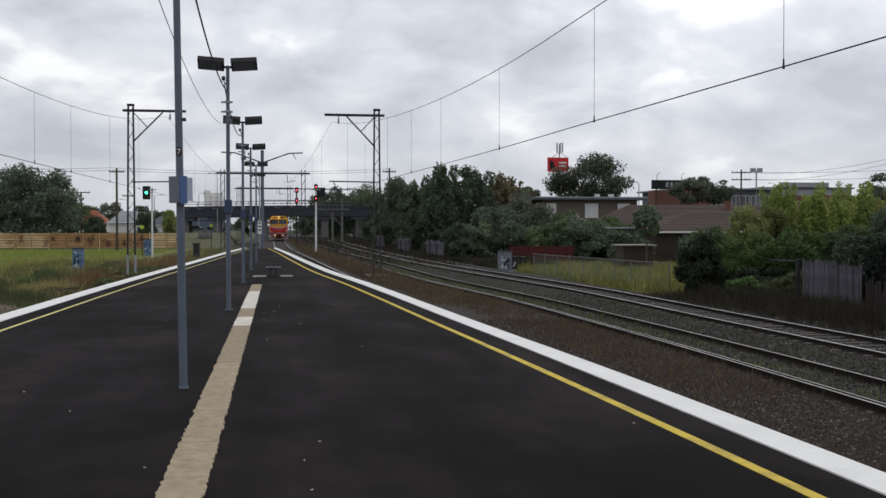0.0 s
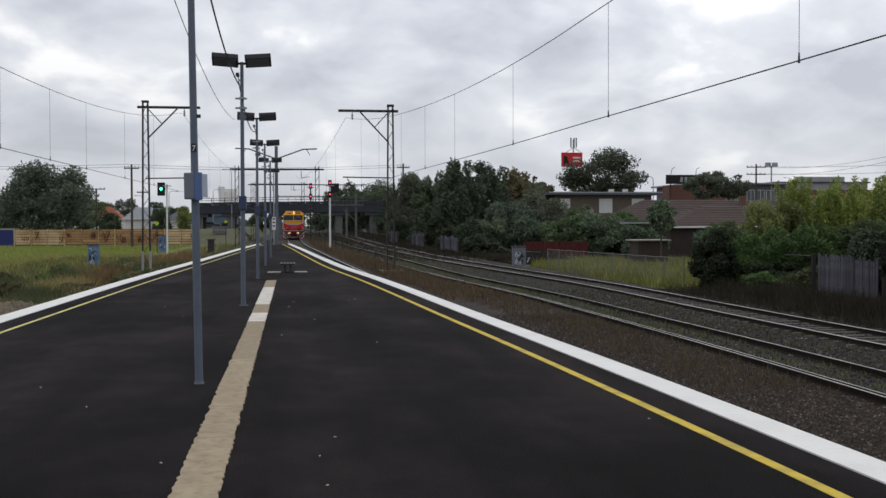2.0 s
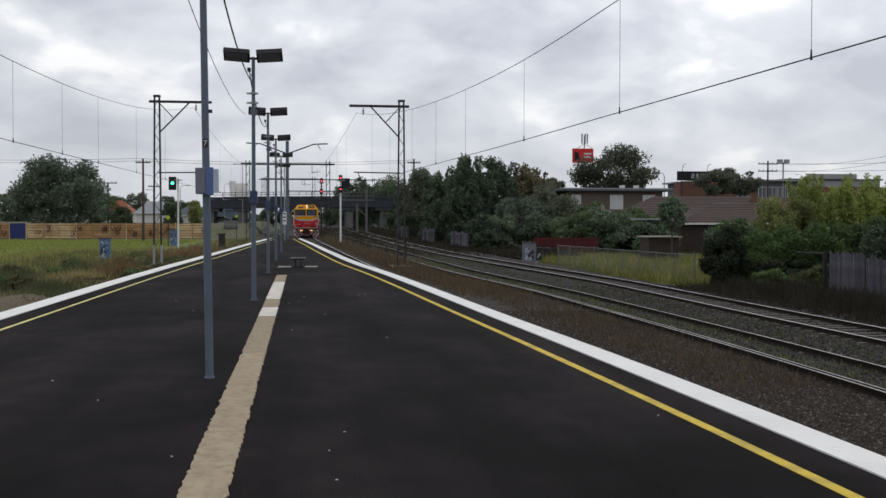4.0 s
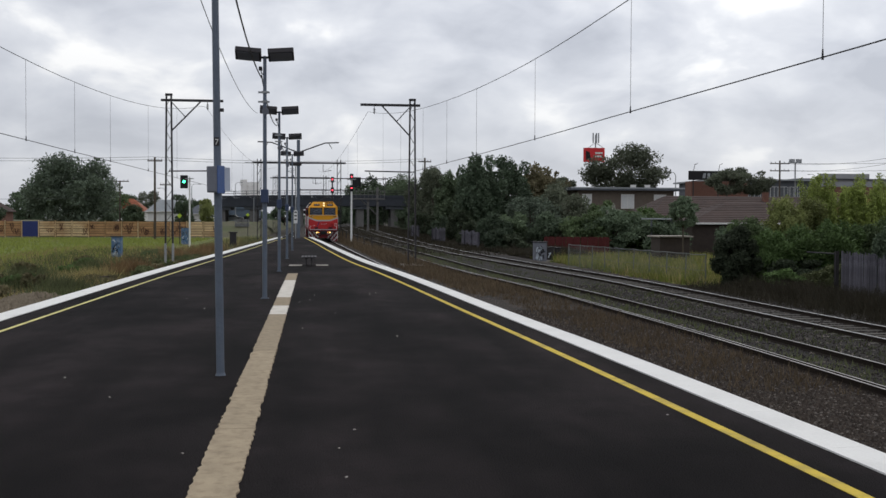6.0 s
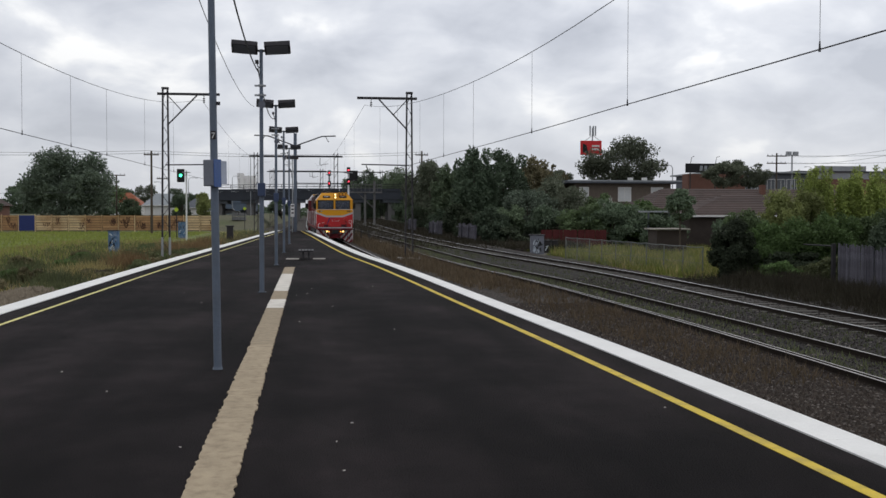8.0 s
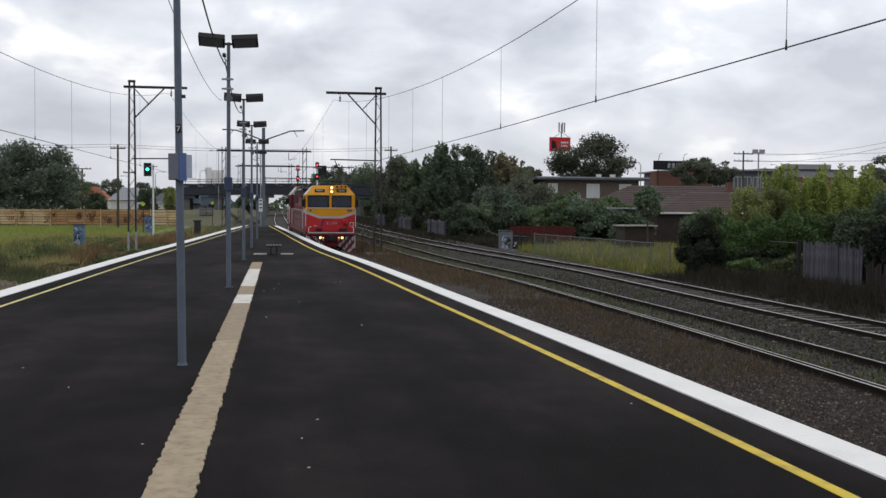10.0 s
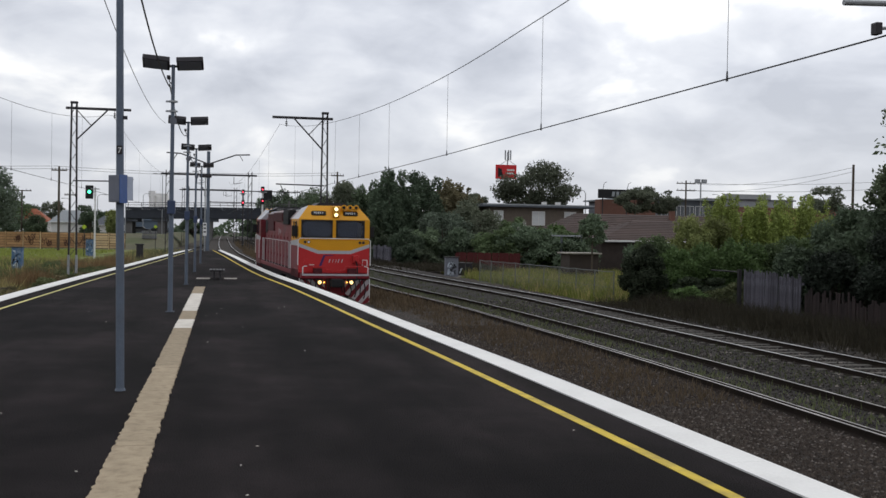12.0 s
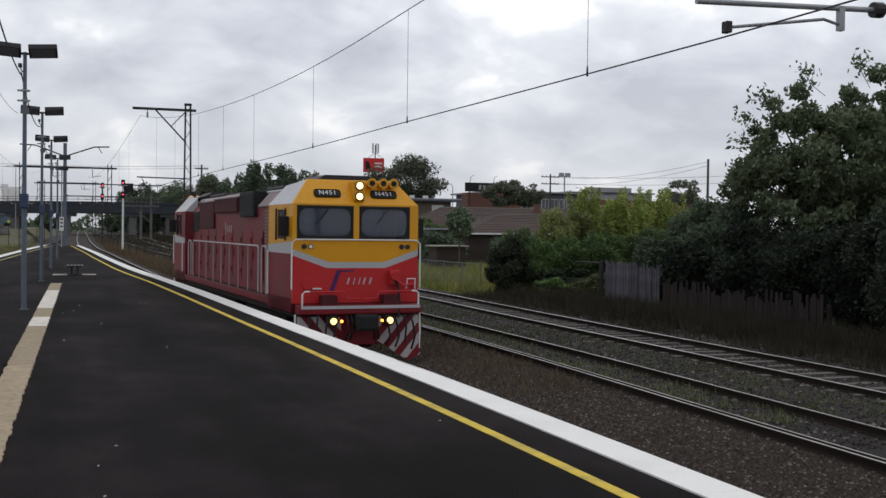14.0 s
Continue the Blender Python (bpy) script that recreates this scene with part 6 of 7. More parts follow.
cabinet(15.45, 73.4, 0.9, 0.7, 1.45, M_GREYBOX, "grey relay cabinet covered in sprayed marks", 16, 1)
cabinet(16.7, 76.0, 0.5, 0.5, 1.0, M_STEEL_DK, "small dark trackside cabinet", 2, 2)
cabinet(17.5, 77.0, 0.45, 0.5, 0.95, M_STEEL_DK, "small dark trackside cabinet", 1, 3)
cabinet(-14.3, 79, 0.68, 0.6, 1.65, M_BLUECAB, "blue relay cabinet with pale sprayed marks", 8, 4)
cabinet(-14.7, 122, 0.8, 0.6, 1.9, M_BLUECAB, "blue relay cabinet with pale sprayed marks", 5, 5)


def litter_stand():
    root = thing("relay_stand", pose(-8.1, 105, GROUND_Z), "dark flat-topped equipment stand beside the track", "equipment stand")
    part("top", B(-0.42, 0.42, -0.35, 0.35, 1.62, 1.72, 0.02), M_STEEL_DK, root)
    part("body", B(-0.3, 0.3, -0.28, 0.28, 0.0, 1.62, 0.03), M_STEEL_DK, root)
    return root


litter_stand()


def timber_wall():
    root = thing("timber_fence", pose(0, 165, GROUND_Z), "long tall fence of pale and brown timber panels", "fence")
    rng = random.Random(8)
    x = -50.8
    while x < -15.6:
        w = 2.4
        if -44 < x < -43:
            m = M_BLUEPANEL
        else:
            m = M_CRATE if -42 < x < -35.5 or x > -20.5 else M_CRATE_DK
        pn = part("panel", B(x + 0.03, x + w - 0.03, -0.05, 0.05, 0.2, 2.45), M_GAPWOOD if m is not M_BLUEPANEL else m, root)
        for z in (0.42, 0.80, 1.18, 1.56, 1.94, 2.30):
            part("board", B(x + 0.08 + rng.uniform(0, 0.1), x + w - 0.08 - rng.uniform(0, 0.1), -0.08, -0.051, z - 0.16 + rng.uniform(-0.03, 0.03), z + 0.13 + rng.uniform(0, 0.04)), m, pn)
        for s in range(rng.randint(2, 4) if m is M_CRATE_DK else rng.randint(0, 1)):
            cx, cz, sw, sh = x + rng.uniform(0.4, w - 0.4), rng.uniform(0.8, 1.8), rng.uniform(0.25, 0.6), rng.uniform(0.25, 0.55)
            ph = rng.uniform(0, 6)
            path = [(cx + sw * (q / 12 - 0.5) * 1.6 + 0.12 * math.cos(ph + q * 1.7), -0.083, cz + sh * math.sin(ph + q * 1.1)) for q in range(13)]
            part("sprayed_mark", tube(bmesh.new(), path, 0.045, 4), M_SPRAY, pn, "dark sprayed scrawl")
        part("batten", B(x - 0.06, x + 0.06, -0.14, 0.0, -0.1, 2.58), M_CRATE, root)
        x += w
    return root


timber_wall()


# ---- buildings ----
def window_part(x0, x1, z0, z1, y, parent, curtain=True):
    fr = part("window", B(x0 - 0.08, x1 + 0.08, y - 0.06, y + 0.02, z0 - 0.08, z1 + 0.08), M_TRIM, parent, "white-framed window")
    part("pane", B(x0, (x0 + x1) / 2 - 0.04, y - 0.075, y - 0.061, z0, z1), M_CURTAIN if curtain else M_PANE, fr)
    part("pane", B((x0 + x1) / 2 + 0.04, x1, y - 0.075, y - 0.061, z0, z1), M_CURTAIN if curtain else M_PANE, fr)
    return fr


def hip_roof(x0, x1, y0, y1, z0, z1, ridge, material, parent, courses=12):
    """A hipped roof in stepped tile courses."""
    cy = (y0 + y1) / 2
    rx0, rx1 = x0 + ridge, x1 - ridge
    for k in range(courses):
        u, v = k / courses, (k + 1) / courses
        bm = bmesh.new()

        def ring(t, dz):
            return [bm.verts.new(c) for c in ((x0 + (rx0 - x0) * t, y0 + (cy - 0.02 - y0) * t, z0 + (z1 - z0) * t + dz), (x1 + (rx1 - x1) * t, y0 + (cy - 0.02 - y0) * t, z0 + (z1 - z0) * t + dz), (x1 + (rx1 - x1) * t, y1 + (cy + 0.02 - y1) * t, z0 + (z1 - z0) * t + dz), (x0 + (rx0 - x0) * t, y1 + (cy + 0.02 - y1) * t, z0 + (z1 - z0) * t + dz))]
        a, b, c = ring(u, 0.0), ring(u, 0.05), ring(v, 0.01)
        for p, q in ((a, b), (b, c)):
            for i in range(4):
                j = (i + 1) % 4
                bm.faces.new((p[i], p[j], q[j], q[i]))
        if k == 0:
            bm.faces.new(a[::-1])
        if k == courses - 1:
            bm.faces.new(c)
        part("tile_course", bm, material, parent)


def flats():
    root = thing("apartment_block", pose(0, 120, 0), "two-storey brown brick flats under a flat roof", "apartment building")
    wl = part("wall", B(29.6, 41.0, 0, 9, GROUND_Z, 5.1), M_BRICK_DK, root)
    rf = part("roof", B(28.6, 42.0, -0.9, 9.6, 5.1, 5.45, 0.03), M_DKGREY, root, "dark flat roof with a deep eave")
    part("fascia", B(28.58, 42.02, -0.93, -0.9, 5.3, 5.44), M_TIN, rf)
    for x0, x1 in ((30.2, 31.2), (34.8, 36.2), (38.7, 40.0)):
        for z in (3.1, 0.3):
            window_part(x0, x1, z, z + 1.5, 0, wl)
    for x in (36.6, 38.3):
        part("roof_unit", B(x, x + 0.5, 2, 2.6, 5.45, 5.85), M_TRIM, rf)
    return root


flats()


def house(x0, x1, y0, y1, eave, ridge_z, ridge, wall, tile, label, chimney=None, windows=()):
    root = thing("house", pose(0, 0, 0), label, "house", "houses")
    wl = part("wall", B(x0 + 0.5, x1 - 0.5, y0 + 0.5, y1 - 0.5, GROUND_Z, eave), wall, root)
    rf = part("roof", B(x0 + 0.1, x1 - 0.1, y0 + 0.1, y1 - 0.1, eave, eave + 0.04), tile, root)
    hip_roof(x0, x1, y0, y1, eave + 0.04, ridge_z, ridge, tile, rf)
    part("gutter", B(x0 - 0.1, x1 + 0.1, y0 - 0.12, y0, eave - 0.06, eave + 0.08, 0.02), M_TRIM, rf, "pale gutter")
    for a, b, z0, z1 in windows:
        window_part(a, b, z0, z1, y0 + 0.5, wl, False)
    if chimney:
        x, y = chimney
        part("chimney", B(x - 0.25, x + 0.25, y - 0.25, y + 0.25, ridge_z - 1.2, ridge_z + 0.4), M_BRICK, rf)
    return root


house(29.6, 52.0, 83, 95, 1.45, 3.25, 5.6, M_BRICK_SHADE, M_TILE, "low brick house, wall shade in its colour, under a brown tiled hip roof", None)
house(31.4, 58.0, 98, 111, 1.9, 4.15, 3.4, M_BRICK_DK, M_TILE, "long brick house under a dark tiled hip roof", (44.7, 103))
house(34.6, 40.6, 64, 70, 2.2, 3.6, 2.6, M_TRIM, M_TILE_RED, "cream cottage gable rising above the bamboo")
house(-45.0, -36.0, 232, 240, 3.0, 5.8, 3.2, M_TRIM, M_TILE_RED, "cream cottage under a red tiled roof", (-42, 235))
house(-35.0, -27.2, 224, 232, 3.0, 5.5, 2.4, M_TRIM, M_TIN, "white weatherboard cottage with a tin roof")
house(-64.0, -51.0, 180, 190, 2.6, 5.4, 3.5, M_BRICK, M_TILE, "brick cottage under a brown tiled roof")
house(-30.0, -22.0, 245, 255, 2.6, 4.8, 3.0, M_TRIM, M_DKGREY, "white cottage with a dark roof")


def garden_shed():
    root = thing("garden_shed", pose(24.6, 72, GROUND_Z), "small grey shed with a pale flat roof", "shed")
    part("wall", B(-0.95, 1.2, 0, 2.0, 0, 1.85), M_BRICK_SHADE, root)
    part("roof", B(-1.15, 1.35, -0.3, 2.3, 1.85, 1.95, 0.02), M_CONC, root)
    return root


garden_shed()


def verandah(x0, x1, y, z, label):
    root = thing("verandah", pose(0, y, 0), label, "verandah")
    part("roof", B(x0, x1, -0.6, 1.5, z, z + 0.12, 0.01), M_TIN, root)
    for x in (x0 + 0.2, x1 - 0.2):
        part("post", B(x - 0.06, x + 0.06, -0.5, -0.38, GROUND_Z, z), M_DKGREY, root)
    return root


verandah(25.4, 27.4, 80.5, 1.75, "white-edged verandah behind the wire fence")


def factory():
    root = thing("factory", pose(0, 0, 0), "grey factory with brick end and band windows", "factory")
    part("brick_wall", B(66.0, 76.6, 184, 187, GROUND_Z, 8.7), M_BRICK, root, "red brick wall")
    wl = part("wall", B(77.0, 96.0, 200, 222, GROUND_Z, 9.5), M_DKGREY, root)
    part("roof", B(76.0, 97.0, 199, 223, 9.5, 9.8, 0.02), M_TIN, root)
    for i in range(9):
        x = 77.8 + i * 2.0
        window_part(x, x + 1.5, 6.4, 8.3, 200, wl, False)
    up = part("upper_storey", B(108, 130, 230, 246, GROUND_Z, 11.0), M_TIN, root)
    part("upper_roof", B(107.5, 130.5, 229.5, 247, 11.0, 11.3), M_DKGREY, root)
    part("parapet", B(112, 124, 229.3, 229.5, 11.3, 12.4), M_TIN, up)
    part("long_wall", B(96.5, 140, 216, 228, GROUND_Z, 9.0), M_BRICK, root)
    return root


factory()


def roof_sign():
    root = thing("roof_sign", pose(0, 180, 0), "black roof sign with worn pale lettering shapes", "sign")
    bd = part("board", B(64.1, 70.8, -0.1, 0.1, 8.75, 10.35), M_BLACK, root)
    for k in range(4):
        x = 66.6 + k * 0.78
        part("letter_bar", prism(bmesh.new(), [(x, 9.1), (x + 0.5, 9.1), (x + 0.62, 9.95), (x + 0.12, 9.95)], -0.13, -0.101), M_TIN, bd)
    for x in (65, 69.5):
        part("strut", rod(bmesh.new(), (x, 0.1, GROUND_Z), (x, 0.1, 8.8), 0.1), M_STEEL_DK, root)
        part("lamp_arm", tube(bmesh.new(), [(x, 0, 10.35), (x, -0.6, 11.4), (x + 0.5, -0.6, 11.6)], 0.05, 5), M_STEEL_DK, root)
    return root


roof_sign()


def billboard():
    root = thing("billboard", pose(50.2, 190, 0), "red advertising billboard topped by an antenna mast", "billboard")
    bd = part("board", B(-2.3, 1.6, -0.15, 0.15, 12.2, 14.8, 0.02), M_BILL, root)
    part("picture", prism(bmesh.new(), [(-1.9, 12.6), (-0.9, 12.6), (-1.2, 14.0), (-1.9, 14.3)], -0.18, -0.151), M_BLACK, bd, "dark picture on the billboard")
    for z in (13.9, 13.3):
        part("text_bar", B(-0.2, 1.2, -0.18, -0.151, z - 0.2, z + 0.1), M_TRIM, bd)
    part("column", rod(bmesh.new(), (0, 0.3, GROUND_Z), (0, 0.3, 12.3), 0.25), M_GALV, root)
    an = part("antenna_mast", rod(bmesh.new(), (0, 0.3, 12.3), (0, 0.3, 17.2), 0.12), M_GALV, root)
    for s in (-0.5, 0.1, 0.5):
        part("antenna_panel", B(s - 0.12, s + 0.12, 0.0, 0.15, 15.7, 17.5, 0.02), M_GALV, an)
    for s in (-1, 1):
        part("stay", rod(bmesh.new(), (s * 1.4, 0, 14.8), (0, 0.3, 15.8), 0.05, n=5), M_GALV, root)
    return root


billboard()


def road_bridge():
    root = thing("road_bridge", pose(0, 216, 0), "long concrete road bridge crossing the railway", "bridge")
    bm = bmesh.new()
    xs = np.linspace(-19.5, 60, 28)

    def deck(x):
        return 6.0 - 0.00045 * (x - 8) ** 2 if x < 8 else 6.0
    rings = [[bm.verts.new((x, yy, deck(x) + dz)) for yy, dz in ((0, -1.7), (0, 0), (11, 0), (11, -1.7))] for x in xs]
    for ra, rb in zip(rings, rings[1:]):
        for i in range(4):
            j = (i + 1) % 4
            bm.faces.new((ra[i], rb[i], rb[j], ra[j]))
    bm.faces.new(rings[0])
    bm.faces.new(rings[-1][::-1])
    bmesh.ops.recalc_face_normals(bm, faces=bm.faces)
    part("deck", bm, M_GIRDER, root)
    for x0, x1 in zip(np.linspace(-19.5, 57, 26), np.linspace(-16.44, 60.06, 26)):
        z = deck((x0 + x1) / 2)
        part("parapet_panel", B(x0 + 0.02, x1 - 0.02, -0.15, 0.1, z + 0.002, z + 0.5), M_GIRDER, root)
    for x in np.arange(-19, 60, 2.5):
        rl = part("rail_post", B(x - 0.05, x + 0.05, -0.05, 0.05, deck(x) + 0.55, deck(x) + 1.35), M_STEEL_DK, root)
    for z in (0.9, 1.35):
        part("guard_rail", tube(bmesh.new(), [(x, 0, deck(x) + z) for x in xs], 0.05, 5), M_STEEL_DK, root)
    for x in (-19.0, -12.8, -3.6, 8.6, 15.5, 28):
        pr = part("pier", B(x - 0.7, x + 0.7, 1, 10, GROUND_Z, deck(x) - 1.7), M_CONC_DK, root)
        part("pier_cap", B(x - 1.8, x + 1.8, 0.5, 10.5, deck(x) - 2.3, deck(x) - 1.702), M_DKGREY, pr)
    return root


road_bridge()


def signal_bridge():
    """Grey steel gantry with a railed walkway."""
    root = thing("signal_gantry", pose(0, 160, 0), "grey steel signal gantry with a railed walkway", "signal gantry")
    for x in (8.9, 7.5):
        part("column", B(x - 0.16, x + 0.16, -0.16, 0.16, GROUND_Z, 6.4 if x > 8 else 4.7, 0.02), M_CONC_DK, root)
    wk = part("walkway", B(5.0, 10.0, -0.6, 0.6, 4.6, 4.78), M_CONC_DK, root)
    for z in (5.3, 5.85):
        part("rail", rod(bmesh.new(), (5.0, -0.6, z), (10.0, -0.6, z), 0.04, n=6), M_CONC_DK, wk)
    for k in range(9):
        x = 5.1 + k * 0.6
        part("baluster", B(x - 0.025, x + 0.025, -0.63, -0.57, 4.78, 5.85), M_CONC_DK, wk)
    part("brace", rod(bmesh.new(), (8.9, 0, 2.2), (6.4, 0, 4.6), 0.09, n=6), M_CONC_DK, root)
    part("signal_back", B(5.0, 6.4, -0.4, 0.0, 6.4, 7.9, 0.05), M_BLACK, root)
    part("signal_stay", rod(bmesh.new(), (5.7, -0.1, 4.7), (5.7, -0.1, 6.5), 0.06, n=6), M_STEEL_DK, root)
    return root


signal_bridge()


def blue_shed():
    root = thing("warehouse", pose(0, 262, 0), "low dark slate warehouse beyond the bridge", "warehouse")
    part("wall", B(-26.0, -14.5, 0, 20, YARD_Z, 4.0), M_DUSK, root)
    part("roof", prism(bmesh.new(), [(-26.5, 4.0), (-14.0, 4.0), (-14.6, 4.6), (-25.8, 4.6)], -0.4, 20.4), M_DUSK, root)
    for x in np.arange(-25.5, -15, 1.5):
        part("cladding_rib", B(x, x + 0.12, -0.06, -0.002, YARD_Z, 3.98), M_DUSK, root)
    return root


blue_shed()


def silos():
    root = thing("grain_silo", pose(0, 500, 0), "distant pale concrete silo block", "silo")
    for x in (-33.5, -30.8, -28.1):
        part("bin", rod(bmesh.new(), (x, 0, GROUND_Z), (x, 0, 17.0), 1.6, n=18), M_SILO, root)
    part("head_house", B(-35.2, -32.2, -1.5, 2.0, 17, 19.5), M_SILO, root)
    part("gallery", B(-32.2, -26.6, -1.0, 1.5, 17, 18.4), M_SILO, root)
    return root


silos()


# ---- poles and lamps beyond the line ----
def power_pole(x, y, z0, top, arms, label="timber power pole with crossarms", w=1.5):
    root = thing("power_pole", pose(x, y, 0), label, "power pole", "power poles")
    part("pole", rod(bmesh.new(), (0, 0, z0), (0, 0, top), 0.18, 0.13, 9), M_BARK, root)
    for z in arms:
        ar = part("crossarm", B(-w, w, -0.06, 0.06, z - 0.08, z + 0.08), M_BARK, root)
        for k in (-0.9, -0.45, 0.45, 0.9):
            part("insulator", rod(bmesh.new(), (k * w, 0, z + 0.08), (k * w, 0, z + 0.3), 0.06, n=7), M_GALV, ar)
    return root


power_pole(-22.1, 150, GROUND_Z, 10.0, (9.5,), w=1.0)
power_pole(-33.9, 190, GROUND_Z, 8.1, (8.0,), w=1.5)
power_pole(-25.5, 185, GROUND_Z, 7.6, (7.3,), w=0.9)
power_pole(76.2, 170, GROUND_Z, 11.7, (11.2, 10.0), w=1.7)
power_pole(69.6, 110, GROUND_Z, 10.5, (), "leaning timber power pole")
power_pole(16.5, 165, GROUND_Z, 11.2, (10.6,), w=1.0)


def street_lamp(x, y, top, reach, label="galvanised street lamp with a curved arm"):
    root = thing("street_lamp", pose(x, y, 0), label, "street lamp", "street lamps")
    part("pole", rod(bmesh.new(), (0, 0, GROUND_Z), (0, 0, top - 0.4), 0.1, 0.06, 8), M_GALV, root)
    part("arm", tube(bmesh.new(), [(0, 0, top - 0.4), (reach * 0.3, 0, top), (reach, 0, top + 0.05)], 0.05, 6), M_GALV, root)
    part("lantern", B(min(reach, reach * 1.5), max(reach, reach * 1.5), -0.12, 0.12, top - 0.06, top + 0.08, 0.03), M_GALV, root)
    return root


for x, y, top, r in ((51.5, 150, 8.6, -0.9), (84, 200, 10.8, 0.9), (86.5, 200, 10.9, -0.9), (104, 215, 11.5, -1.0), (121, 230, 12.2, 1.2), (126, 215, 12, -1.0), (-29.0, 210, 7.4, -1.0), (-24.6, 215, 8.4, 1.2),
                     (-19.5, 216, 11.5, 1.0), (-12.6, 216, 12.8, -1.2), (-18.0, 240, 9.6, 1.0)):
    street_lamp(x, y, top, r)


def flood_pole():
    root = thing("floodlight_pole", pose(92.8, 200, 0), "tall pole with twin floodlights", "floodlight pole")
    part("pole", rod(bmesh.new(), (0, 0, GROUND_Z), (0, 0, 13.2), 0.2, 0.14), M_GALV, root)
    for s in (-0.7, 0.7):
        part("floodlight", B(s - 0.5, s + 0.5, -0.3, 0.3, 13.0, 13.8, 0.05), M_GALV, root)
    return root


flood_pole()


def diamond_sign(x, y, z):
    root = thing("warning_sign", pose(x, y, 0), "yellow-green diamond sign on a thin post", "warning sign", "warning signs")
    part("post", rod(bmesh.new(), (0, 0.05, GROUND_Z), (0, 0.05, z), 0.05), M_STEEL_DK, root)
    part("plate", prism(bmesh.new(), [(0, z - 0.28), (0.28, z), (0, z + 0.28), (-0.28, z)], -0.03, 0.0), M_SIGNGREEN, root)
    return root


diamond_sign(-10.6, 166, 2.25)
diamond_sign(-15.3, 122, 1.95)


def parked_car(x, y, paint, label):
    root = thing("parked_car", pose(x, y, YARD_Z), label, "car", "parked cars")
    bd = bmesh.new()
    prism(bd, [(-2.1, 0.35), (2.1, 0.35), (2.15, 0.75), (1.9, 0.9), (1.1, 0.98), (0.6, 1.4), (-0.9, 1.42), (-1.6, 1.0), (-2.1, 0.9)], -0.85, 0.85)
    part("body", bd, paint, root)
    part("side_glass", prism(bmesh.new(), [(-1.35, 1.0), (0.95, 1.0), (0.55, 1.33), (-0.85, 1.35)], -0.87, -0.851), M_PANE, root)
    for wx in (-1.3, 1.3):
        for s in (-0.8, 0.8):
            part("wheel", rod(bmesh.new(), (wx, s - 0.1, 0.33), (wx, s + 0.1, 0.33), 0.33, n=16), M_BLACK, root)
    return root


parked_car(-17.5, 226, M_WHITE, "white parked car near the bridge")
parked_car(-22.5, 231, M_WHITE, "white parked car near the bridge")
parked_car(-13.8, 228, M_DKGREY, "dark parked car near the bridge")


def pallet_stack():
    root = thing("cage_stack", pose(-12.5, 181, 0.3), "grey wire crates stacked by the yard", "crate stack")
    for x0, x1 in ((-1.15, -0.04), (0.04, 1.15)):
        for z in (0.0, 0.66):
            cr = part("crate", B(x0, x1, -0.5, 0.5, z + 0.06, z + 0.62, 0.02), M_CONC_DK, root)
            for k in range(6):
                x = x0 + 0.06 + k * 0.19
                part("bar", B(x, x + 0.04, -0.53, -0.502, z + 0.04, z + 0.64), M_TIN, cr)
    return root


pallet_stack()


# ---- long wires ----
def span(pts, sag, r, label, n=24):
    bm = bmesh.new()
    for a, b in zip(pts, pts[1:]):
        a, b = Vector(a), Vector(b)
        q = [a.lerp(b, k / n) - Vector((0, 0, sag * 4 * (k / n) * (1 - k / n))) for k in range(n + 1)]
        tube(bm, q, r, 4)
    return tagged(link("power_line", bm, M_WIRE), label, "power line")


for dz in (0.0, 0.35):
    span([(-70, 150, 9.9 + dz), (-22.6, 150, 9.7 + dz), (16.5, 165, 10.7 + dz)], 0.5, 0.022, "thin black power line between poles")
span([(-80, 128, 3.9), (-22.1, 150, 4.6)], 0.4, 0.02, "thin black power line between poles")
for dz in (0.0, -1.2):
    span([(76.2, 170, 11.3 + dz), (130, 150, 14.5 + dz)], 1.3, 0.025, "thin black power line between poles")
    span([(76.2, 170, 11.3 + dz), (69.6, 110, 10.2 + dz * 0.4)], 1.0, 0.02, "thin black power line between poles")
span([(-1.9, 4, 5.3), (-1.68, 11.6, 5.33), (-1.9, 34.6, 5.05)], 0.5, 0.007, "thin grey cable above the platform")
# feeder cables slung between the platform lamp posts
span([(-1.13, 11.58, 5.28), (-1.17, 22.9, 4.66)], 0.3, 0.013, "black cable slung between lamp posts")
span([(-1.17, 22.9, 4.72), (-1.25, 34.6, 4.7), (-1.37, 47, 4.7), (-1.5, 58.5, 4.7)], 0.35, 0.013, "black cable slung between lamp posts")


# ---- stones, weeds and grass ----
def stones(name, n, place, size, seed, label, material=M_STONE):
    rng = np.random.default_rng(seed)
    base = np.array([(1, 0, 0), (-1, 0, 0), (0, 1, 0), (0, -1, 0), (0, 0, 1)], float)
    tri = np.array([(0, 2, 4), (2, 1, 4), (1, 3, 4), (3, 0, 4)])
    p = place(rng, n)
    a = rng.uniform(0, 6.28, n)
    s = size * rng.uniform(0.5, 1.5, (n, 1, 1))
    v = base[None] * rng.uniform(0.6, 1.3, (n, 5, 3)) * s
    c, q = np.cos(a)[:, None], np.sin(a)[:, None]
    v = np.stack([v[:, :, 0] * c - v[:, :, 1] * q, v[:, :, 0] * q + v[:, :, 1] * c, v[:, :, 2] * 0.8], -1) + p[:, None, :]
    f = (tri[None] + (np.arange(n) * 5)[:, None, None]).reshape(-1, 3)
    ob = raw(name, v.reshape(-1, 3).tolist(), f.tolist(), material)
    return tagged(ob, label, "ballast", kind="stuff")


BED_Z = GROUND_Z + 0.075


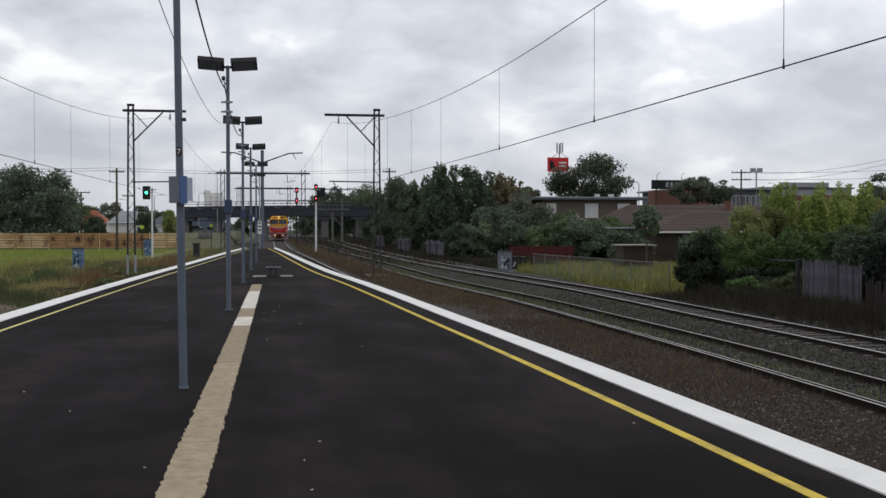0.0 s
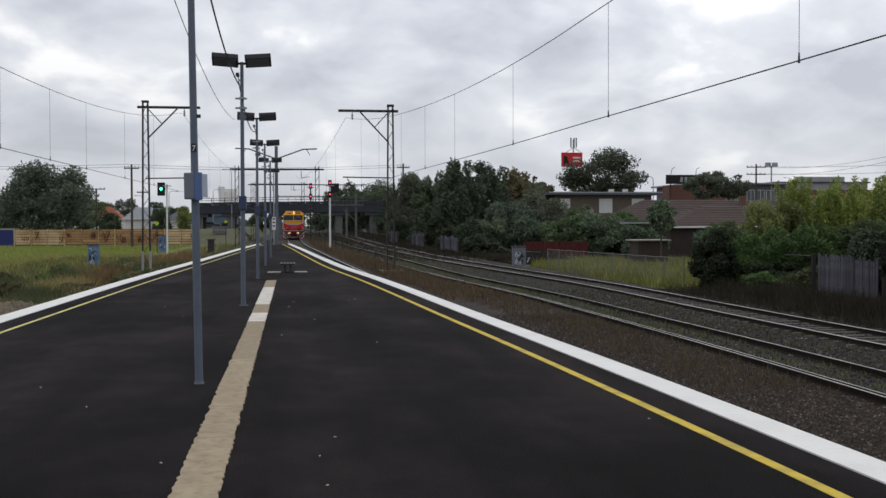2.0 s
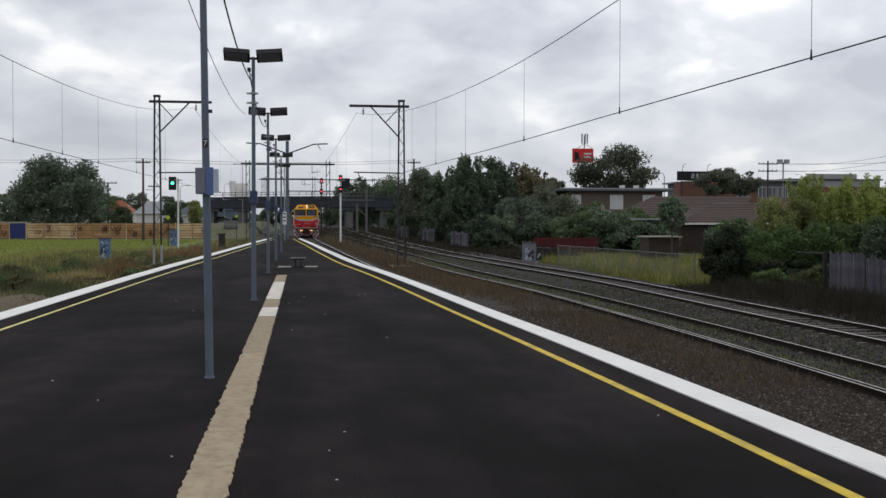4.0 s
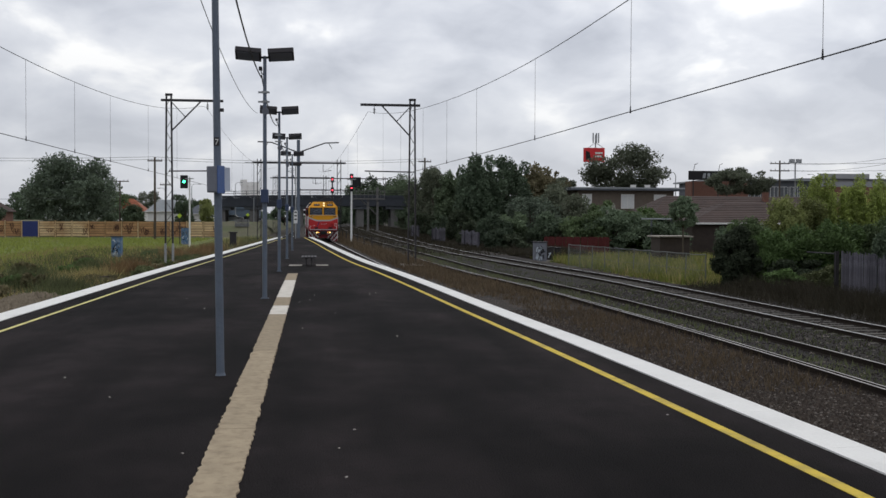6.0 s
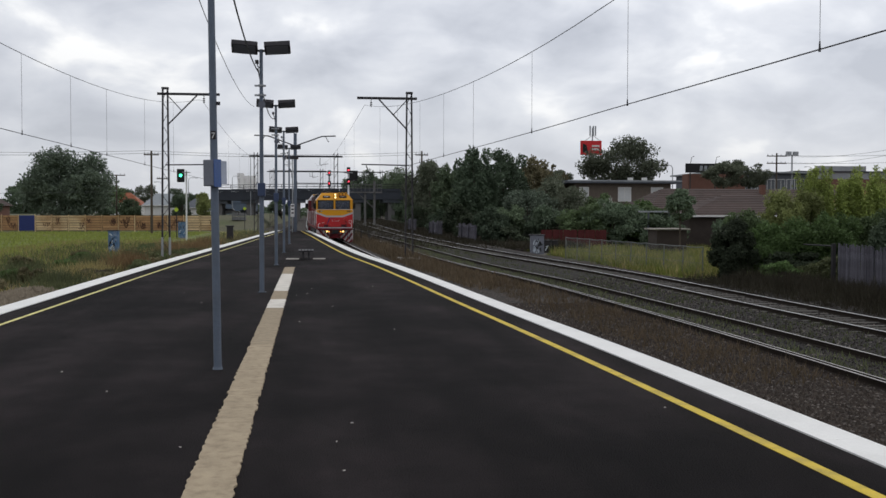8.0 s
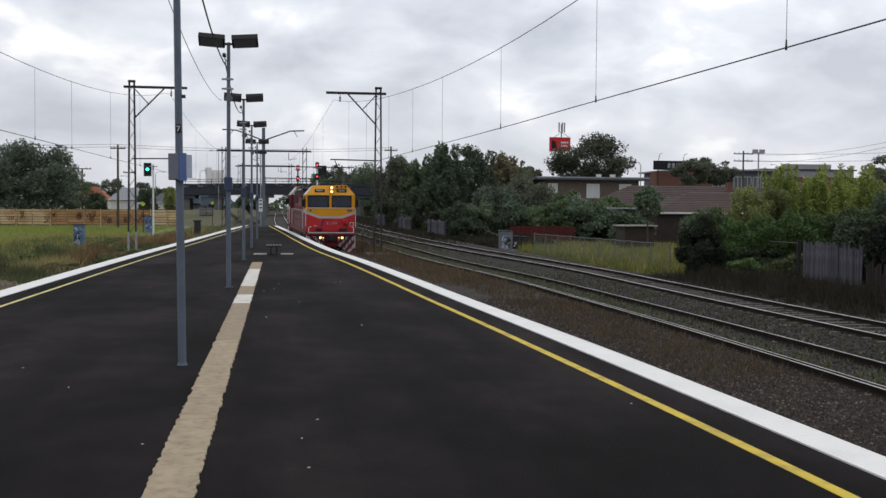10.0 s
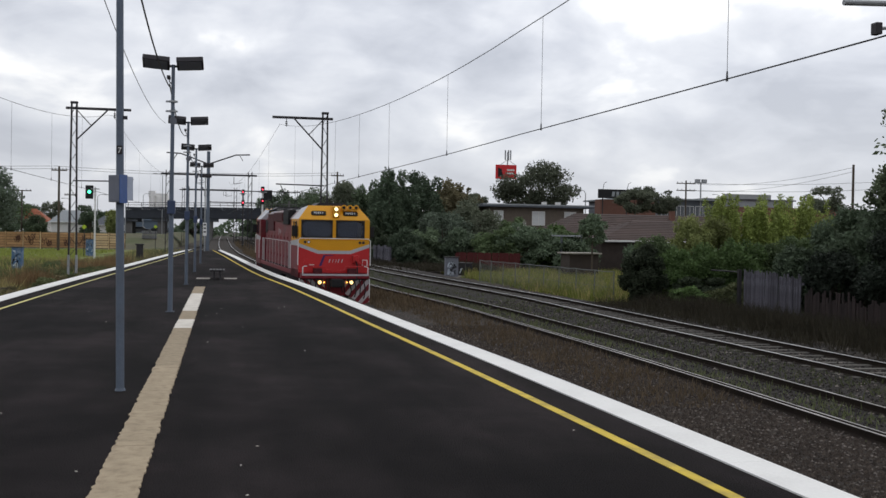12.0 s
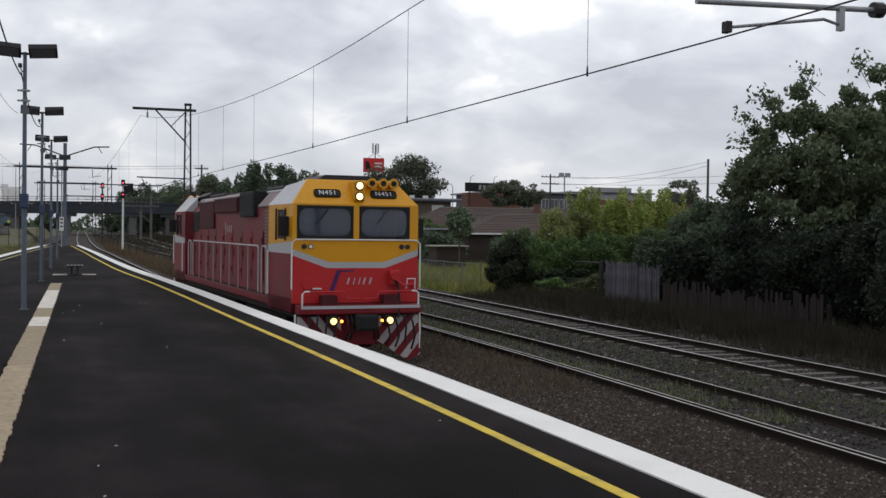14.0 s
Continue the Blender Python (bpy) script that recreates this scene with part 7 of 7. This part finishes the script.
def strip(f0, f1, y0, y1, z, power=1.0, raised=True):
    def place(rng, n):
        y = y0 + (y1 - y0) * rng.uniform(0, 1, n) ** power
        u = rng.uniform(0, 1, n)
        x = np.array([f0(b) + (f1(b) - f0(b)) * a for a, b in zip(u, y)])
        up = np.array([rise(b) for b in y]) if raised else 0.0
        return np.stack([x, y, np.full(n, z) + up], -1)
    return place


stones("ballast_stones", 52000, strip(lambda y: edge_r(y) + 1.8, lambda y: track_2(y) - 0.85, 7, 34, BED_Z, 1.3), 0.028, 1, "loose grey-brown ballast stones beside the platform")
stones("pale_stones", 6000, strip(lambda y: edge_r(y) + 1.8, lambda y: track_2(y) - 0.85, 7, 40, BED_Z + 0.012, 1.3), 0.022, 4, "scattered paler ballast stones beside the platform", M_STONE_PALE)
stones("pale_stones", 1800, strip(lambda y: track_2(y) - 0.75, lambda y: track_3(y) + 2.6, 12, 46, BED_Z + 0.01, 1.2), 0.03, 5, "scattered paler ballast stones between the tracks", M_STONE_PALE)
stones("ballast_stones", 22000, strip(lambda y: track_2(y) - 0.75, lambda y: track_3(y) + 2.6, 12, 46, BED_Z, 1.2), 0.032, 2, "loose ballast stones between the tracks", M_STONE_DK)
stones("ballast_stones", 9000, strip(lambda y: edge_l(y) - 7.0, lambda y: edge_l(y) - 0.2, 30, 75, GROUND_Z + 0.01), 0.05, 3, "stones and rubble along the far track")


def tufts(name, n, place, h, w, material, seed, label, blades=5, spread=0.12, category="grass"):
    """Upright blades in clumps, one mesh."""
    rng = np.random.default_rng(seed)
    p = np.repeat(place(rng, n), blades, 0)
    m = len(p)
    p[:, :2] += rng.normal(size=(m, 2)) * spread
    a = rng.uniform(0, 6.28, m)
    hh = h * rng.uniform(0.4, 1.3, m) * np.repeat(rng.uniform(0.5, 1.25, n), blades)
    d = np.stack([np.cos(a), np.sin(a), np.zeros(m)], -1)
    lean = rng.normal(size=(m, 2)) * 0.35 * hh[:, None]
    v = np.empty((m, 3, 3))
    v[:, 0], v[:, 1] = p - d * w, p + d * w
    v[:, 2] = p
    v[:, 2, 2] += hh
    v[:, 2, :2] += lean
    f = np.arange(m * 3).reshape(-1, 3)
    ob = raw(name, v.reshape(-1, 3).tolist(), f.tolist(), material)
    return tagged(ob, label, category, kind="stuff")


# dry weeds between the platform and the middle track
tufts("dry_weeds", 1500, strip(lambda y: track_2(y) - 3.2, lambda y: track_2(y) - 1.0, 17, 62, BED_Z, 0.9), 0.20, 0.012, L_DRY, 11, "dry brown weeds beside the middle track", 6)
tufts("dry_weeds", 2600, strip(lambda y: track_1(y) + 1.6, lambda y: track_2(y) - 1.0, 40, 120, BED_Z, 0.9), 0.26, 0.02, L_DRY, 12, "dry brown weeds beside the middle track", 6)
tufts("track_weeds", 1000, strip(lambda y: track_2(y) - 0.7, lambda y: track_2(y) + 0.7, 14, 75, BED_Z), 0.13, 0.014, L_WEED, 13, "low green weeds between the rails", 6)
tufts("track_weeds", 900, strip(lambda y: track_2(y) + 0.9, lambda y: track_3(y) - 0.9, 14, 95, BED_Z), 0.14, 0.016, L_WEED, 14, "low green weeds between the tracks", 6)
# below the fence the trees' shade is put into the weed colour
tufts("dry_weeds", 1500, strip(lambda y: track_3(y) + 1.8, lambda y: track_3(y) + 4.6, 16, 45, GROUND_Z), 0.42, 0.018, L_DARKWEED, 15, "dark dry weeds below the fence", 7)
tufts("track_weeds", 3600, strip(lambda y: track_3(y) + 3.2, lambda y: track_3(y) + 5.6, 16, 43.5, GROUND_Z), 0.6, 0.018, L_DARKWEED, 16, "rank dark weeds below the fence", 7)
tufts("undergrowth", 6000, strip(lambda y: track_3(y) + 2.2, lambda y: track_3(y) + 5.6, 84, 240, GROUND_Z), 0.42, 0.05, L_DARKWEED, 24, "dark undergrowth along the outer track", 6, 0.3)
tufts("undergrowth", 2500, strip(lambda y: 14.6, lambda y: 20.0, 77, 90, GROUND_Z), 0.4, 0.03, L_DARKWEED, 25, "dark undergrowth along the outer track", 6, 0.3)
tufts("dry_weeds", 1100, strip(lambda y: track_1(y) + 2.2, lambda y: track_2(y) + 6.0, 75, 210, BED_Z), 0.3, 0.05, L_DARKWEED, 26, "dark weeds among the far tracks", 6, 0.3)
tufts("dry_weeds", 1000, strip(lambda y: track_1(y) + 1.9, lambda y: track_1(y) + 3.2, 60, 170, GROUND_Z + 0.2), 0.42, 0.03, L_DRY, 27, "dry brown grass on the ballast bank", 6, 0.3)
# long grass behind the wire fence
tufts("long_grass", 2600, strip(lambda y: 16.8, lambda y: 30.0, 47, 83, GROUND_Z, raised=False), 0.55, 0.025, L_STRAW, 17, "long yellow-green grass behind the fence", 6, 0.2)
tufts("long_grass", 8000, strip(lambda y: 16.8, lambda y: 30.0, 47, 83, GROUND_Z, raised=False), 0.52, 0.025, L_GREEN, 18, "long green grass behind the fence", 6, 0.2)
# field and verge west of the platform
tufts("field_grass", 9000, strip(lambda y: -60.0, lambda y: -15.0, 60, 160, GROUND_Z, raised=False), 0.30, 0.05, L_GREEN, 19, "green field grass", 5, 0.4)
tufts("field_grass", 4200, strip(lambda y: -24.0, lambda y: edge_l(y) - 2.2, 36, 110, GROUND_Z, raised=False), 0.32, 0.03, L_STRAW, 20, "straw-coloured grass beside the far track", 6, 0.3)
tufts("field_grass", 2200, strip(lambda y: -20.0, lambda y: edge_l(y) - 2.4, 40, 100, GROUND_Z, raised=False), 0.42, 0.03, L_WEED, 21, "weedy verge beside the far track", 6, 0.3)
tufts("verge_grass", 1500, strip(lambda y: edge_l(y) - 8.0, lambda y: edge_l(y) - 2.6, 60, 150, GROUND_Z, raised=False), 0.6, 0.03, L_WEED, 28, "long green verge grass beside the far track", 7, 0.3)
tufts("verge_grass", 900, strip(lambda y: edge_l(y) - 8.0, lambda y: edge_l(y) - 2.6, 60, 150, GROUND_Z, raised=False), 0.55, 0.03, L_STRAW, 29, "straw-coloured verge grass beside the far track", 7, 0.3)
tufts("dry_weeds", 420, strip(lambda y: edge_l(y) - 5.5, lambda y: edge_l(y) - 2.6, 60, 125, GROUND_Z, raised=False), 0.6, 0.03, L_DRY, 22, "tall rusty dry weeds beside the far track", 7, 0.25)


def clumps(spots, seed):
    """Rounded tussocks of dry grass along the far track."""
    for k, (x, y, h, m, lb) in enumerate(spots):
        def place(rng, n, x=x, y=y):
            return np.stack([x + rng.normal(size=n) * 0.45, y + rng.normal(size=n) * 0.9, np.full(n, GROUND_Z)], -1)
        tufts("grass_tussock", 220, place, h, 0.02, m, seed + k, lb, 7, 0.16)


clumps([(-9.6, 57, 0.9, L_RUST, "rusty dry grass tussock beside the mast"), (-10.6, 52, 0.6, L_STRAW, "straw-coloured grass tussock"), (-12.2, 47, 0.7, L_WEED, "green weed clump on bare soil"), (-10.2, 44, 0.6, L_WEED, "green weed clump on bare soil"),
        (-13.5, 42, 0.5, L_STRAW, "straw-coloured grass tussock"), (-9.0, 66, 0.8, L_WEED, "green weed clump beside the mast"), (-9.4, 72, 0.9, L_RUST, "rusty dry grass tussock"), (-8.8, 80, 0.9, L_RUST, "rusty dry grass tussock"), (-8.6, 88, 0.9, L_RUST, "rusty dry grass tussock"),
        (-14.5, 56, 0.6, L_WEED, "green weed clump"), (-12.5, 62, 0.7, L_WEED, "green weed clump"), (-9.0, 38.5, 0.5, L_WEED, "green weed clump on bare soil")], 900)


def verge_scrub():
    """Low scrubby weeds along the far track, with gaps of bare soil."""
    rng = random.Random(31)
    for k in range(34):
        y = 37 + 46 * rng.random() ** 1.1
        x = edge_l(y) - 3.0 - 7.0 * rng.random() ** 1.4
        m = rng.choice((L_SCRUB, L_SCRUB, L_WEED, L_HEDGE, L_MID))
        lb = {"leaf_scrub": "low olive-brown weed bush on the verge", "weed_green": "low grey-green weed bush on the verge", "leaf_hedge": "low dark green weed bush on the verge", "leaf_mid": "low dark green weed bush on the verge"}[m.name]
        r = rng.uniform(0.5, 1.1)
        bush(x, y, GROUND_Z + rng.uniform(0.35, 0.85), r, r * 1.3, m, 800 + k, lb, 2200, 0.10, 22, clump_r=0.3)


verge_scrub()


def rubble_heap(x, y, r, h, seed, label):
    def place(g, n):
        a, d = g.uniform(0, 6.28, n), r * g.uniform(0, 1, n) ** 0.5
        return np.stack([x + d * np.cos(a), y + 1.6 * d * np.sin(a), GROUND_Z + h * (1 - (d / r) ** 2) * g.uniform(0.5, 1, n)], -1)
    return stones("rubble_heap", 1500, place, 0.11, seed, label, M_SOIL)


rubble_heap(-9.4, 37.0, 1.5, 0.45, 71, "heap of pale rubble and dirt beside the track")
rubble_heap(-8.3, 51.0, 0.7, 0.25, 72, "small heap of pale rubble beside the track")
rubble_heap(-7.9, 59.0, 0.6, 0.3, 73, "small heap of pale rubble beside the track")


def bits(n, seed):
    """Cigarette ends and specks of litter on the asphalt."""
    rng = random.Random(seed)
    for k in range(n):
        y = 5 + 22 * rng.random() ** 1.6
        x = rng.uniform(-3.2, edge_r(y) - 1.0)
        if abs(x + 0.62) < 0.25:
            continue
        bm = B(-0.011, 0.011, -0.005, 0.005, 0, 0.004, 0.001)
        ob = link("litter_scrap", bm, M_TRENCH_WHITE)
        ob.matrix_world = pose(x, y, 0.0, 0, 0, rng.uniform(0, 180))
        tagged(ob, "tiny pale scrap of litter on asphalt", "litter", "litter scraps")


bits(24, 4)


def motions():
    walk(loco, [(t, loco_pose(y)) for t, y in RUN])


motions()
